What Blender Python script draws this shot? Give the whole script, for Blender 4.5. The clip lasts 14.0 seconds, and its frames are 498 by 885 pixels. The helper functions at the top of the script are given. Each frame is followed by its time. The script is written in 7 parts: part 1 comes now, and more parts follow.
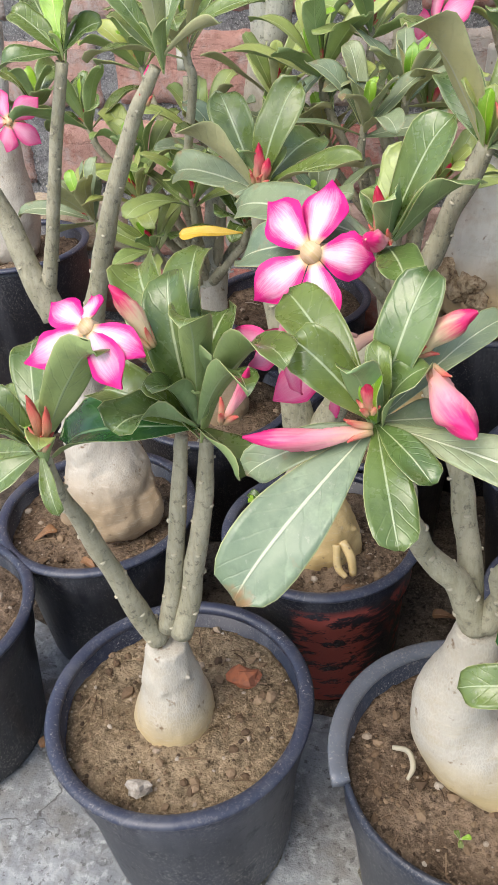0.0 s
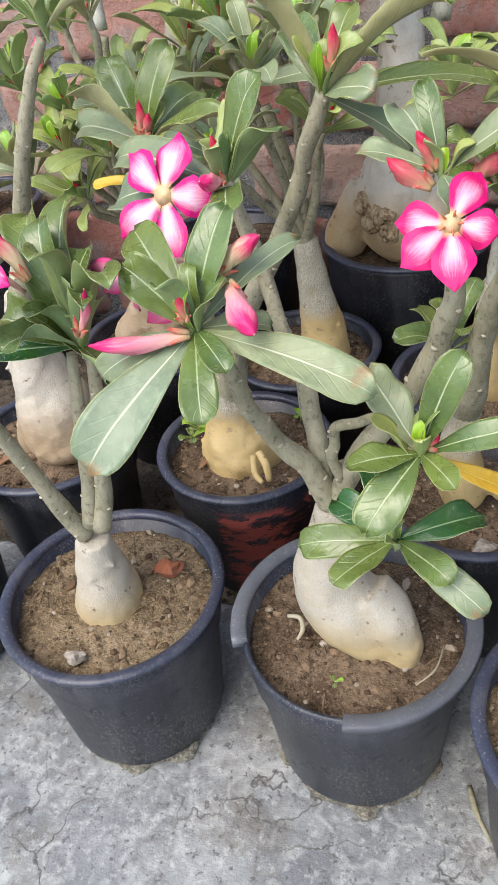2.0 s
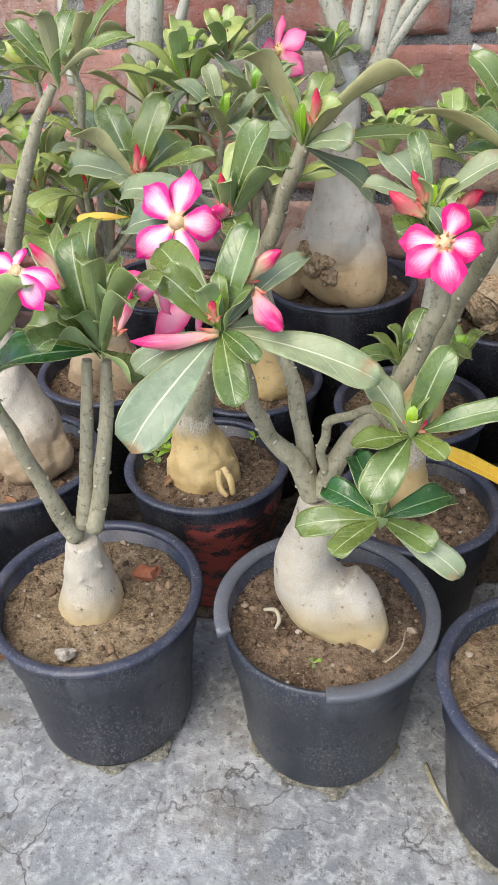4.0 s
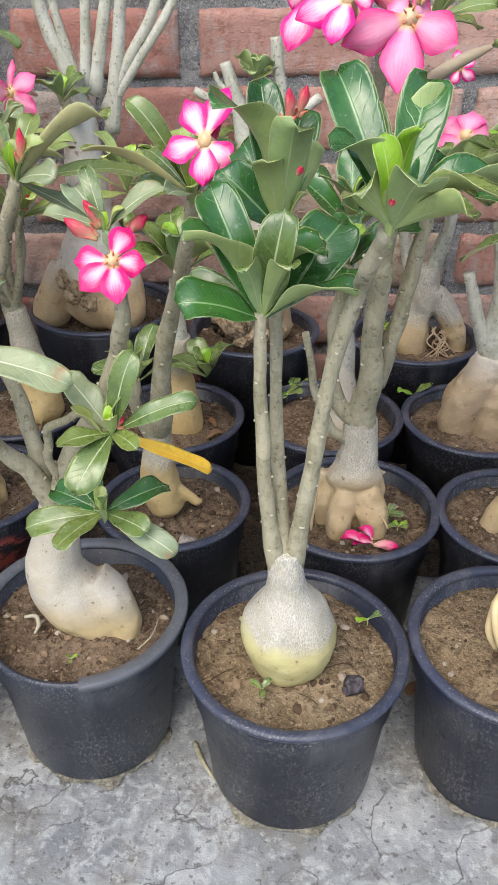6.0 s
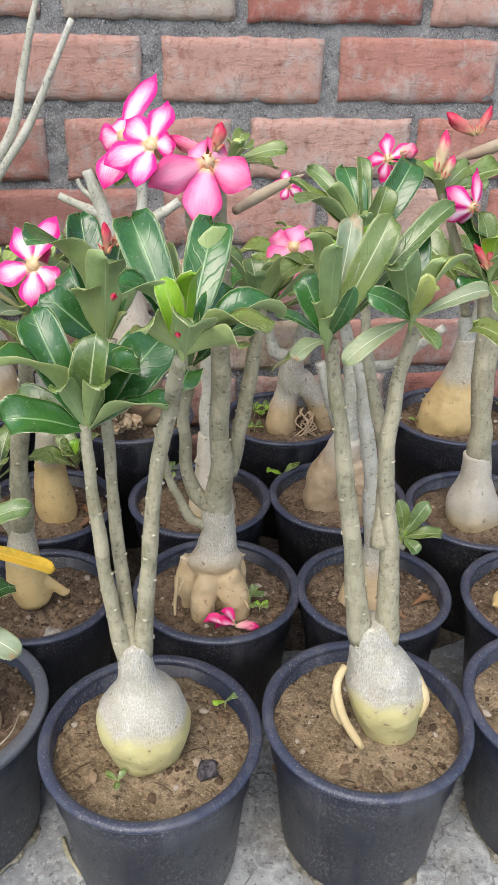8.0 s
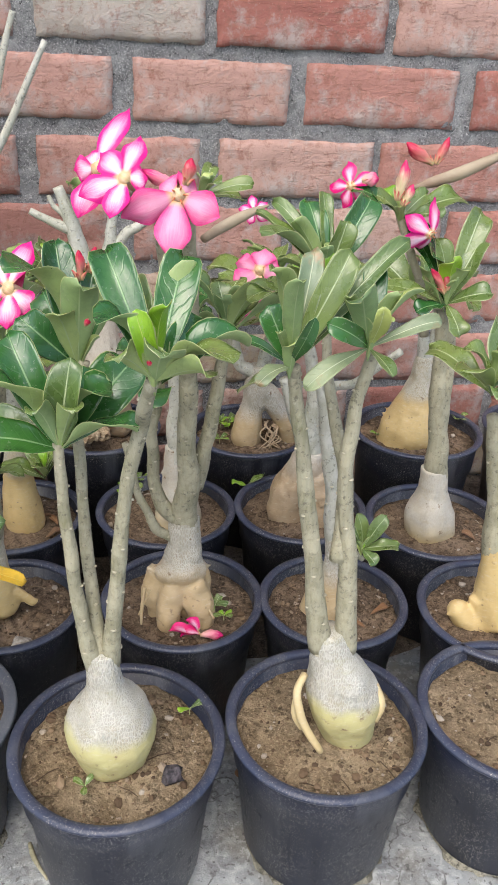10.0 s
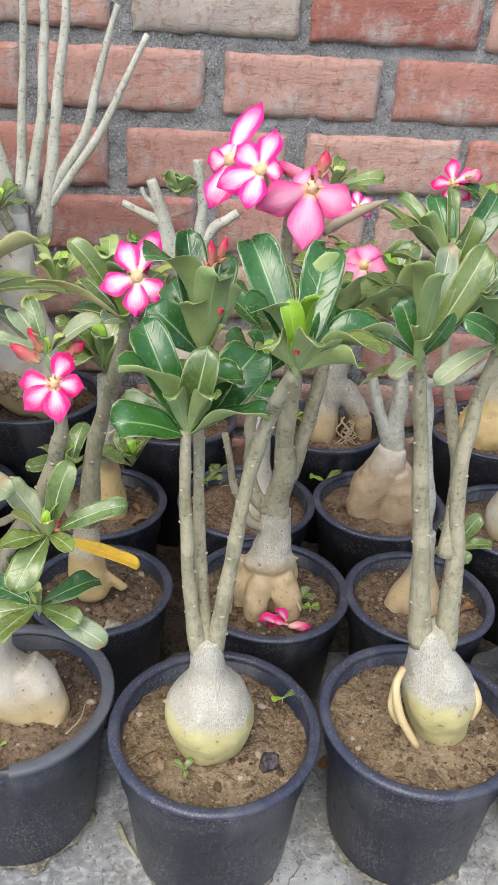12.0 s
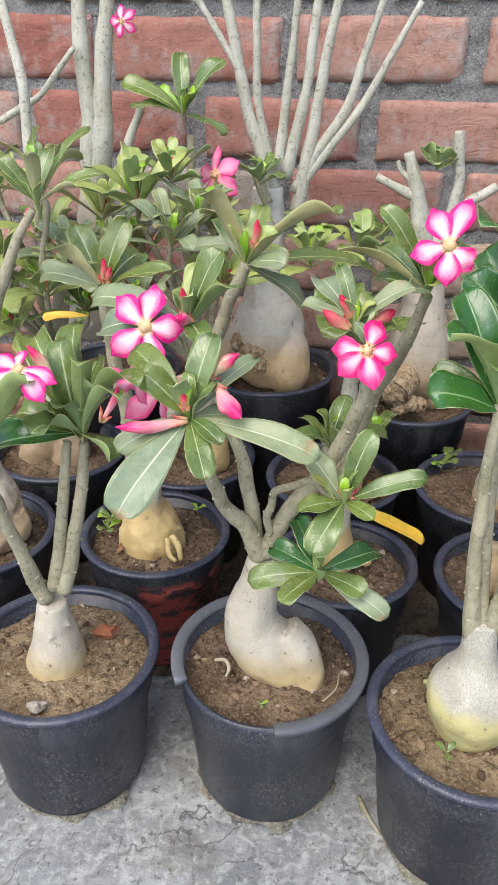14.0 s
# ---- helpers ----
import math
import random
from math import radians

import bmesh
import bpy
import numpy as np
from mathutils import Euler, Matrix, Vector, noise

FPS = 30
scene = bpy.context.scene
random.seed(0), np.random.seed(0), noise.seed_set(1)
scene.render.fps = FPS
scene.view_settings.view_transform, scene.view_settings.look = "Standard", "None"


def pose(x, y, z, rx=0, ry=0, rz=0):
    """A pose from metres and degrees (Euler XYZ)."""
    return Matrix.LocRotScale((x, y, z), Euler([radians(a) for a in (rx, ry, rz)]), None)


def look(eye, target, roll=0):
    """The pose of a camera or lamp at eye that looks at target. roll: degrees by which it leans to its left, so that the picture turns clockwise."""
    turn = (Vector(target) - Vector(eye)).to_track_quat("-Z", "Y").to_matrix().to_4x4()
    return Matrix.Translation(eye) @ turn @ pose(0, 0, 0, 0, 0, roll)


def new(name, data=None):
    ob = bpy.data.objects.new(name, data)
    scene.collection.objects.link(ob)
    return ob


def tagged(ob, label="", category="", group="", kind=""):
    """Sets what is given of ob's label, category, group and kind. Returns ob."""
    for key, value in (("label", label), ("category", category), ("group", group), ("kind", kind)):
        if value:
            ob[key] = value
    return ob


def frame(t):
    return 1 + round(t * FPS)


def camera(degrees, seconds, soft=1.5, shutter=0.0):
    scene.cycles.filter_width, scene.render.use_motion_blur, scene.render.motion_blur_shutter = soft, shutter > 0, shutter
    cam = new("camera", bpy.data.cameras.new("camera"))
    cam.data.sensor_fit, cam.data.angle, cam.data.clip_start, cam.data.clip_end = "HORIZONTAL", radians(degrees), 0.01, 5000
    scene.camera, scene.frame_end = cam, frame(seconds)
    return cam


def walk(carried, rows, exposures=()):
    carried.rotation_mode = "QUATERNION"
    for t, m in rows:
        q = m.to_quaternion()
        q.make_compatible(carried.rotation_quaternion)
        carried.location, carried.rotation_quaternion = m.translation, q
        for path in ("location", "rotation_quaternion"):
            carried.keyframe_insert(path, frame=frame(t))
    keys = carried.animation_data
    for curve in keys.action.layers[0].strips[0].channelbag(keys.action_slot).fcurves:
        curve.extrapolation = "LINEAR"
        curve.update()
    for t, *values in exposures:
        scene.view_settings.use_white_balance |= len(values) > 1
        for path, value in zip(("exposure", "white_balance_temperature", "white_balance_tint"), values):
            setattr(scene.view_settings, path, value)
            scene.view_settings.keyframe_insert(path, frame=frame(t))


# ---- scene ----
cam = camera(35.3, 14.0, soft=1.0)
PATH = [
    (0, (0.238, 0.067, 0.638), (-0.392, 1.595, -0.488), -4.7),
    (0.5, (0.27, 0.054, 0.657), (-0.295, 1.608, -0.469), -4.6),
    (1, (0.294, 0.036, 0.654), (-0.228, 1.586, -0.496), -4.7),
    (1.5, (0.305, 0.015, 0.644), (-0.219, 1.543, -0.536), -5.1),
    (2, (0.352, 0.014, 0.661), (-0.297, 1.453, -0.567), -8.7),
    (2.2, (0.361, 0.03, 0.659), (-0.322, 1.411, -0.617), -7.6),
    (4.3, (0.3, -0.107, 0.671), (-0.01, 1.529, -0.437), -1.9),
    (4.5, (0.308, -0.119, 0.669), (0.056, 1.529, -0.437), -1.4),
    (5, (0.329, -0.128, 0.673), (0.132, 1.539, -0.414), -1.1),
    (5.5, (0.362, -0.134, 0.68), (0.248, 1.562, -0.374), -0.9),
    (6, (0.4, -0.136, 0.682), (0.402, 1.556, -0.385), -0.2),
    (6.5, (0.419, -0.131, 0.688), (0.469, 1.572, -0.36), 0.6),
    (7, (0.444, -0.131, 0.705), (0.571, 1.596, -0.295), 1.0),
    (7.3, (0.446, -0.139, 0.715), (0.614, 1.604, -0.253), 1.2),
    (7.5, (0.454, -0.144, 0.721), (0.626, 1.613, -0.221), 0.9),
    (8, (0.464, -0.16, 0.724), (0.673, 1.602, -0.199), 0.9),
    (8.5, (0.459, -0.164, 0.722), (0.691, 1.596, -0.197), 1.5),
    (9, (0.463, -0.168, 0.724), (0.737, 1.587, -0.195), 2.0),
    (9.2, (0.466, -0.171, 0.73), (0.745, 1.586, -0.182), 2.1),
    (11.3, (0.428, -0.186, 0.752), (0.746, 1.568, -0.154), 3.4),
    (11.5, (0.42, -0.181, 0.751), (0.711, 1.578, -0.156), 3.1),
    (12, (0.394, -0.18, 0.742), (0.604, 1.583, -0.177), 3.2),
    (12.5, (0.365, -0.174, 0.739), (0.48, 1.594, -0.189), 2.9),
    (13, (0.341, -0.174, 0.74), (0.365, 1.597, -0.189), 2.3),
    (13.5, (0.314, -0.179, 0.732), (0.211, 1.574, -0.226), 0.7),
    (14, (0.288, -0.18, 0.726), (0.091, 1.561, -0.239), 0.5),
]
walk(cam, [(t, look(eye, target, roll)) for t, eye, target, roll in PATH], [(0.0, 0.86), (14.0, 0.86)])

# ---- light ----
world = bpy.data.worlds.new("world")
scene.world = world
world.use_nodes = True
wn = world.node_tree
wn.nodes.clear()
sky = wn.nodes.new("ShaderNodeTexSky")
sky.sky_type, sky.sun_disc = "NISHITA", False
sky.sun_elevation, sky.sun_rotation = radians(58), radians(200)
sky.air_density, sky.dust_density, sky.ozone_density = 1.0, 3.0, 1.0
bg = wn.nodes.new("ShaderNodeBackground")
bg.inputs["Strength"].default_value = 0.15
wo = wn.nodes.new("ShaderNodeOutputWorld")
wn.links.new(sky.outputs[0], bg.inputs[0])
wn.links.new(bg.outputs[0], wo.inputs[0])
sun = new("sun", bpy.data.lights.new("sun", "SUN"))
sun.data.energy, sun.data.angle, sun.data.color = 1.1, radians(50), (1.0, 0.96, 0.90)
sun.matrix_world = look((-0.9, -1.6, 3.2), (0.3, 0.5, 0))


# ---- materials ----
class Mat:
    """A small builder of node materials."""

    def __init__(self, name):
        self.m = bpy.data.materials.new(name)
        self.m.use_nodes = True
        self.t = self.m.node_tree
        self.b = self.t.nodes["Principled BSDF"]
        self.tc = self.t.nodes.new("ShaderNodeTexCoord")

    def link(self, a, b):
        self.t.links.new(a, b)

    def noise(self, scale, detail=4.0, rough=0.6, space="Object", stretch=None):
        n = self.t.nodes.new("ShaderNodeTexNoise")
        n.inputs["Scale"].default_value, n.inputs["Detail"].default_value, n.inputs["Roughness"].default_value = scale, detail, rough
        v = self.tc.outputs[space]
        if stretch:
            mp = self.t.nodes.new("ShaderNodeMapping")
            mp.inputs["Scale"].default_value = stretch
            self.link(v, mp.inputs["Vector"])
            v = mp.outputs[0]
        self.link(v, n.inputs["Vector"])
        return n.outputs["Fac"]

    def voronoi(self, scale, space="Object", feature="F1", stretch=None):
        n = self.t.nodes.new("ShaderNodeTexVoronoi")
        n.feature = feature
        n.inputs["Scale"].default_value = scale
        v = self.tc.outputs[space]
        if stretch:
            mp = self.t.nodes.new("ShaderNodeMapping")
            mp.inputs["Scale"].default_value = stretch
            self.link(v, mp.inputs["Vector"])
            v = mp.outputs[0]
        self.link(v, n.inputs["Vector"])
        return n.outputs["Distance"]

    def cracks(self, scale, width, wobble):
        n = self.t.nodes.new("ShaderNodeTexNoise")
        n.inputs["Scale"].default_value, n.inputs["Detail"].default_value = scale * 1.6, 5.0
        self.link(self.tc.outputs["Object"], n.inputs["Vector"])
        a = self.t.nodes.new("ShaderNodeVectorMath")
        a.operation = "MULTIPLY_ADD"
        a.inputs[1].default_value = (wobble, wobble, wobble)
        self.link(n.outputs["Color"], a.inputs[0])
        self.link(self.tc.outputs["Object"], a.inputs[2])
        v = self.t.nodes.new("ShaderNodeTexVoronoi")
        v.feature = "DISTANCE_TO_EDGE"
        v.inputs["Scale"].default_value = scale
        self.link(a.outputs[0], v.inputs["Vector"])
        return self.step(v.outputs["Distance"], width, 0.0)

    def math(self, op, a, b=0.0, c=0.0):
        n = self.t.nodes.new("ShaderNodeMath")
        n.operation = op
        for i, v in enumerate((a, b, c)):
            if isinstance(v, (int, float)):
                n.inputs[i].default_value = v
            else:
                self.link(v, n.inputs[i])
        return n.outputs[0]

    def ramp(self, fac, *stops):
        n = self.t.nodes.new("ShaderNodeValToRGB")
        e = n.color_ramp.elements
        while len(e) < len(stops):
            e.new(0.5)
        for k, (p, c) in zip(e, stops):
            k.position = p
            k.color = (*c, 1) if len(c) == 3 else c
        self.link(fac, n.inputs[0])
        return n.outputs[0]

    def step(self, fac, lo, hi):
        n = self.t.nodes.new("ShaderNodeMapRange")
        n.inputs["From Min"].default_value, n.inputs["From Max"].default_value = lo, hi
        self.link(fac, n.inputs["Value"])
        return n.outputs[0]

    def mix(self, fac, a, b, kind="MIX"):
        n = self.t.nodes.new("ShaderNodeMix")
        n.data_type, n.blend_type = "RGBA", kind
        for i, v in ((0, fac), (6, a), (7, b)):
            if isinstance(v, (int, float)):
                n.inputs[i].default_value = v
            elif isinstance(v, tuple):
                n.inputs[i].default_value = (*v, 1)
            else:
                self.link(v, n.inputs[i])
        return n.outputs[2]

    def axis(self, which, space="Object"):
        n = self.t.nodes.new("ShaderNodeSeparateXYZ")
        self.link(self.tc.outputs[space], n.inputs[0])
        return n.outputs[which]

    def random(self):
        return self.t.nodes.new("ShaderNodeObjectInfo").outputs["Random"]

    def island(self):
        return self.t.nodes.new("ShaderNodeNewGeometry").outputs["Random Per Island"]

    def bump(self, height, strength=0.3, distance=0.001):
        n = self.t.nodes.new("ShaderNodeBump")
        n.inputs["Strength"].default_value, n.inputs["Distance"].default_value = strength, distance
        self.link(height, n.inputs["Height"])
        self.link(n.outputs[0], self.b.inputs["Normal"])

    def done(self, color, rough=0.6, spec=0.5, metal=0.0):
        for v, key in ((color, "Base Color"), (rough, "Roughness"), (spec, "Specular IOR Level"), (metal, "Metallic")):
            if isinstance(v, (int, float)):
                self.b.inputs[key].default_value = v
            elif isinstance(v, tuple):
                self.b.inputs[key].default_value = (*v, 1)
            else:
                self.link(v, self.b.inputs[key])
        return self.m


def leaf_material(name, deep, light, rib, rough, edge=(0.42, 0.45, 0.2), wither=0.0):
    k = Mat(name)
    u = k.math("ABSOLUTE", k.math("SUBTRACT", k.axis(0, "UV"), 0.5))
    v = k.axis(1, "UV")
    c = k.mix(k.step(k.noise(28, 5), 0.3, 0.72), deep, light)
    c = k.mix(k.math("MULTIPLY", k.random(), 0.5), c, tuple(x * y for x, y in zip(light, (1.5, 1.2, 0.8))))
    c = k.mix(k.math("MULTIPLY", k.step(k.noise(75, 5, 0.7), 0.5, 0.68), 0.35), c, tuple(x * 0.62 for x in deep))
    # faint, uneven side veins run out and forwards from the midrib
    sway = k.math("MULTIPLY", k.noise(60, 2), 0.10)
    w = k.math("FRACT", k.math("MULTIPLY", k.math("ADD", sway, k.math("SUBTRACT", v, k.math("MULTIPLY", u, 0.45))), 9.0))
    vein = k.math("MULTIPLY", k.step(k.math("ABSOLUTE", k.math("SUBTRACT", w, 0.5)), 0.10, 0.01), k.step(k.noise(35, 2), 0.35, 0.7))
    c = k.mix(k.math("MULTIPLY", vein, 0.13), c, rib)
    half = k.math("MULTIPLY_ADD", v, -0.024, 0.032)
    mid = k.step(k.math("SUBTRACT", u, half), 0.012, -0.006)
    c = k.mix(mid, c, rib)
    c = k.mix(k.step(u, 0.478, 0.495), c, edge)
    # dust and water marks
    c = k.mix(k.math("MULTIPLY", k.step(k.noise(260, 3, 0.7), 0.62, 0.70), 0.35), c, (0.34, 0.36, 0.27))
    if wither:
        c = k.mix(k.math("MULTIPLY", k.step(k.math("ADD", k.noise(60, 4), k.math("MULTIPLY", v, 0.35)), 0.86, 0.98), wither), c, (0.3, 0.16, 0.06))
        c = k.mix(k.math("MULTIPLY", k.step(k.noise(38, 5, 0.7), 0.55, 0.7), 0.4 * wither), c, tuple(min(1, x * 1.9) for x in light))
    k.bump(k.math("ADD", k.math("MULTIPLY", vein, -0.7), k.math("ADD", mid, k.math("ADD", k.noise(140, 3), k.math("MULTIPLY", k.noise(48, 3), 1.6)))), 0.4, 0.0008)
    return k.done(c, k.math("MULTIPLY_ADD", k.noise(45, 4), 0.34, rough - 0.08), 0.75)


leaf_top = leaf_material("leaf_top", (0.050, 0.10, 0.024), (0.140, 0.215, 0.055), (0.40, 0.47, 0.26), 0.19)
leaf_dark = leaf_material("leaf_dark", (0.012, 0.066, 0.015), (0.036, 0.140, 0.028), (0.20, 0.34, 0.14), 0.15)
leaf_young = leaf_material("leaf_young", (0.13, 0.30, 0.015), (0.25, 0.47, 0.025), (0.42, 0.55, 0.12), 0.3)
leaf_bright = leaf_material("leaf_bright", (0.17, 0.25, 0.065), (0.345, 0.44, 0.14), (0.46, 0.53, 0.26), 0.3)
leaf_dusty = leaf_material("leaf_dusty", (0.11, 0.175, 0.10), (0.225, 0.295, 0.175), (0.52, 0.56, 0.38), 0.34, wither=0.8)
leaf_under = leaf_material("leaf_under", (0.175, 0.275, 0.105), (0.26, 0.375, 0.155), (0.32, 0.41, 0.2), 0.45)
leaf_under_pale = leaf_material("leaf_under_pale", (0.29, 0.315, 0.155), (0.40, 0.415, 0.235), (0.44, 0.44, 0.28), 0.5)
leaf_yellow = leaf_material("leaf_yellow", (0.72, 0.40, 0.02), (0.85, 0.58, 0.06), (0.85, 0.62, 0.14), 0.4, edge=(0.7, 0.45, 0.08), wither=1.0)
leaf_dry = leaf_material("leaf_dry", (0.11, 0.055, 0.022), (0.24, 0.13, 0.06), (0.3, 0.2, 0.1), 0.6, edge=(0.2, 0.11, 0.05))


def petal_material(name, heart, rim, where, edge):
    k = Mat(name)
    u = k.math("ABSOLUTE", k.math("SUBTRACT", k.axis(0, "UV"), 0.5))
    v = k.axis(1, "UV")
    # colour gathers along the petal's rim and tip, and runs in along fine streaks
    d = k.math("MAXIMUM", k.math("MULTIPLY", u, 2.0), k.math("MULTIPLY_ADD", v, 1.35, -0.42))
    d = k.math("ADD", d, k.math("MULTIPLY", k.math("SUBTRACT", k.noise(90, 4), 0.5), 0.35))
    d = k.math("ADD", d, k.math("MULTIPLY", k.math("SUBTRACT", k.noise(1.0, 3, 0.6, "UV", (34, 2.5, 1)), 0.5), 0.5))
    mid = tuple(a * 0.42 + b * 0.58 for a, b in zip(heart, rim))
    c = k.ramp(d, (max(0.0, where - 0.05), heart), (where * 0.45 + edge * 0.55, mid), (min(1.0, edge), rim))
    c = k.mix(k.step(v, 0.13, 0.0), c, (0.74, 0.56, 0.22))
    k.bump(k.math("ADD", k.noise(1.0, 3, 0.6, "UV", (30, 3, 1)), k.noise(150, 3)), 0.35, 0.0008)
    k.b.inputs["Subsurface Weight"].default_value = 0.15
    k.b.inputs["Subsurface Radius"].default_value = (0.004, 0.001, 0.001)
    return k.done(c, 0.45, 0.4)


petal_front = petal_material("petal_front", (0.86, 0.64, 0.74), (0.68, 0.003, 0.21), 0.22, 0.74)
petal_hot = petal_material("petal_hot", (0.84, 0.54, 0.68), (0.68, 0.003, 0.16), 0.14, 0.64)
petal_soft = petal_material("petal_soft", (0.78, 0.34, 0.48), (0.68, 0.02, 0.20), 0.25, 1.0)
petal_back = petal_material("petal_back", (0.80, 0.42, 0.50), (0.74, 0.04, 0.22), 0.2, 0.95)


def bud_material(name, low, mid, high):
    k = Mat(name)
    v = k.math("ADD", k.axis(1, "UV"), k.math("MULTIPLY", k.math("SUBTRACT", k.noise(70, 3), 0.5), 0.25))
    v = k.math("ADD", v, k.math("MULTIPLY", k.math("SUBTRACT", k.noise(1.0, 3, 0.6, "UV", (14, 2, 1)), 0.5), 0.55))
    c = k.ramp(v, (0.05, low), (0.42, mid), (0.78, high))
    k.bump(k.math("ADD", k.noise(160, 3), k.noise(1.0, 3, 0.6, "UV", (22, 2, 1))), 0.4, 0.0008)
    return k.done(c, 0.42, 0.4)


bud_pink = bud_material("bud_pink", (0.64, 0.44, 0.28), (0.82, 0.34, 0.38), (0.68, 0.018, 0.17))
bud_red = bud_material("bud_red", (0.42, 0.40, 0.18), (0.62, 0.20, 0.17), (0.52, 0.010, 0.06))
bud_cream = bud_material("bud_cream", (0.56, 0.52, 0.24), (0.74, 0.58, 0.36), (0.64, 0.02, 0.13))
sepal_pink = bud_material("sepal_pink", (0.48, 0.36, 0.18), (0.62, 0.28, 0.18), (0.55, 0.10, 0.08))
throat_gold = bud_material("throat_gold", (0.74, 0.40, 0.34), (0.80, 0.60, 0.42), (0.60, 0.40, 0.10))
throat_line = bud_material("throat_line", (0.45, 0.10, 0.03), (0.58, 0.18, 0.05), (0.62, 0.2, 0.1))


def bark_material(name, grey, green, fissure):
    k = Mat(name)
    c = k.mix(k.step(k.noise(22, 5), 0.35, 0.7), grey, green)
    c = k.mix(k.math("MULTIPLY", k.random(), 0.4), c, tuple(x * 1.15 for x in grey))
    cr = k.step(k.noise(420, 4, 0.6, stretch=(1, 1, 0.2)), 0.42, 0.58)
    lines = k.math("MULTIPLY", k.math("SUBTRACT", 1.0, cr), fissure)
    c = k.mix(lines, c, (0.55, 0.53, 0.44))
    c = k.mix(k.step(k.noise(200, 4, 0.7), 0.55, 0.64), c, tuple(x * 0.5 for x in grey))
    c = k.mix(k.math("MULTIPLY", k.step(k.noise(26, 5, 0.7), 0.50, 0.62), 0.55), c, tuple(min(0.6, x * 1.5) for x in grey))
    c = k.mix(k.math("MULTIPLY", k.step(k.noise(60, 5, 0.7, stretch=(1, 1, 0.4)), 0.52, 0.62), 0.4), c, tuple(min(0.6, x * 1.45) for x in grey))
    k.bump(k.math("ADD", k.math("MULTIPLY", cr, 0.5), k.noise(260, 4)), 0.5, 0.0008)
    return k.done(c, 0.62, 0.35)


bark = bark_material("bark", (0.34, 0.315, 0.22), (0.225, 0.215, 0.12), 0.16)
bark_grey = bark_material("bark_grey", (0.44, 0.43, 0.36), (0.34, 0.345, 0.26), 0.25)
bark_dark = bark_material("bark_dark", (0.17, 0.14, 0.09), (0.20, 0.19, 0.10), 0.2)
k = Mat("pod_brown")
c = k.mix(k.step(k.noise(40, 4, stretch=(0.3, 1, 1)), 0.35, 0.65), (0.40, 0.33, 0.23), (0.27, 0.19, 0.13))
k.bump(k.noise(160, 4, stretch=(0.3, 1, 1)), 0.4, 0.001)
pod_brown = k.done(c, 0.6, 0.3)
k = Mat("burr")
c = k.ramp(k.noise(120, 6, 0.75), (0.32, (0.07, 0.042, 0.026)), (0.43, (0.36, 0.25, 0.15)), (0.57, (0.60, 0.47, 0.31)))
k.bump(k.math("ADD", k.noise(150, 5, 0.75), k.math("MULTIPLY", k.voronoi(160), 1.5)), 0.9, 0.003)
burr = k.done(c, 0.85, 0.25)
scar_pale = Mat("scar_pale").done((0.45, 0.41, 0.30), 0.7, 0.3)


def caudex_material(name, upper, lower, blur, fissure, rise=0.0):
    """Bark above the origin, once-buried root skin below it."""
    k = Mat(name)
    h = k.math("ADD", k.axis(2), k.math("MULTIPLY_ADD", k.math("SUBTRACT", k.noise(26, 4), 0.5), 0.03, -rise))
    up = k.mix(k.step(k.noise(30, 5), 0.3, 0.75), upper, tuple(x * 0.82 for x in upper))
    lo = k.mix(k.step(k.noise(24, 5), 0.3, 0.75), lower, tuple(x * y for x, y in zip(lower, (0.80, 0.74, 0.62))))
    cr = k.step(k.voronoi(520, feature="DISTANCE_TO_EDGE", stretch=(1, 1, 0.3)), 0.0, 0.2)
    band = k.math("MULTIPLY", k.step(h, -blur, blur), fissure)
    up = k.mix(k.math("MULTIPLY", k.math("MULTIPLY", k.math("SUBTRACT", 1.0, cr), k.step(k.noise(45, 3), 0.3, 0.55)), 0.85 * fissure), up, (0.68, 0.66, 0.59))
    c = k.mix(k.step(h, -blur, blur), lo, up)
    c = k.mix(k.math("MULTIPLY", k.step(k.noise(70, 5, 0.7), 0.48, 0.66), 0.22), c, tuple(x * y for x, y in zip(lower, (0.62, 0.56, 0.52))))
    c = k.mix(k.math("MULTIPLY", k.step(k.noise(14, 4), 0.5, 0.7), 0.22), c, (0.42, 0.34, 0.21))
    c = k.mix(k.step(k.noise(95, 3), 0.64, 0.74), c, (0.22, 0.15, 0.09))
    c = k.mix(k.math("MULTIPLY", k.step(k.noise(210, 3, stretch=(0.6, 0.6, 2.5)), 0.56, 0.70), 0.3), c, (0.64, 0.58, 0.46))
    # pits and old root marks, and wrinkles round the waist
    c = k.mix(k.math("MULTIPLY", k.math("MULTIPLY", k.step(k.voronoi(70), 0.12, 0.05), k.step(k.noise(40, 2), 0.5, 0.6)), 0.7), c, (0.15, 0.10, 0.06))
    c = k.mix(k.math("MULTIPLY", k.step(k.noise(30, 5, 0.65, stretch=(1, 1, 3.2)), 0.55, 0.72), 0.35), c, tuple(x * 0.66 for x in lower))
    k.bump(k.math("ADD", k.math("MULTIPLY", k.math("MULTIPLY", cr, band), 0.8), k.math("ADD", k.noise(180, 4), k.math("MULTIPLY", k.noise(55, 4, stretch=(0.7, 0.7, 1.8)), 1.0))), 0.36 + 0.34 * fissure, 0.0010)
    return k.done(c, 0.55, 0.38)


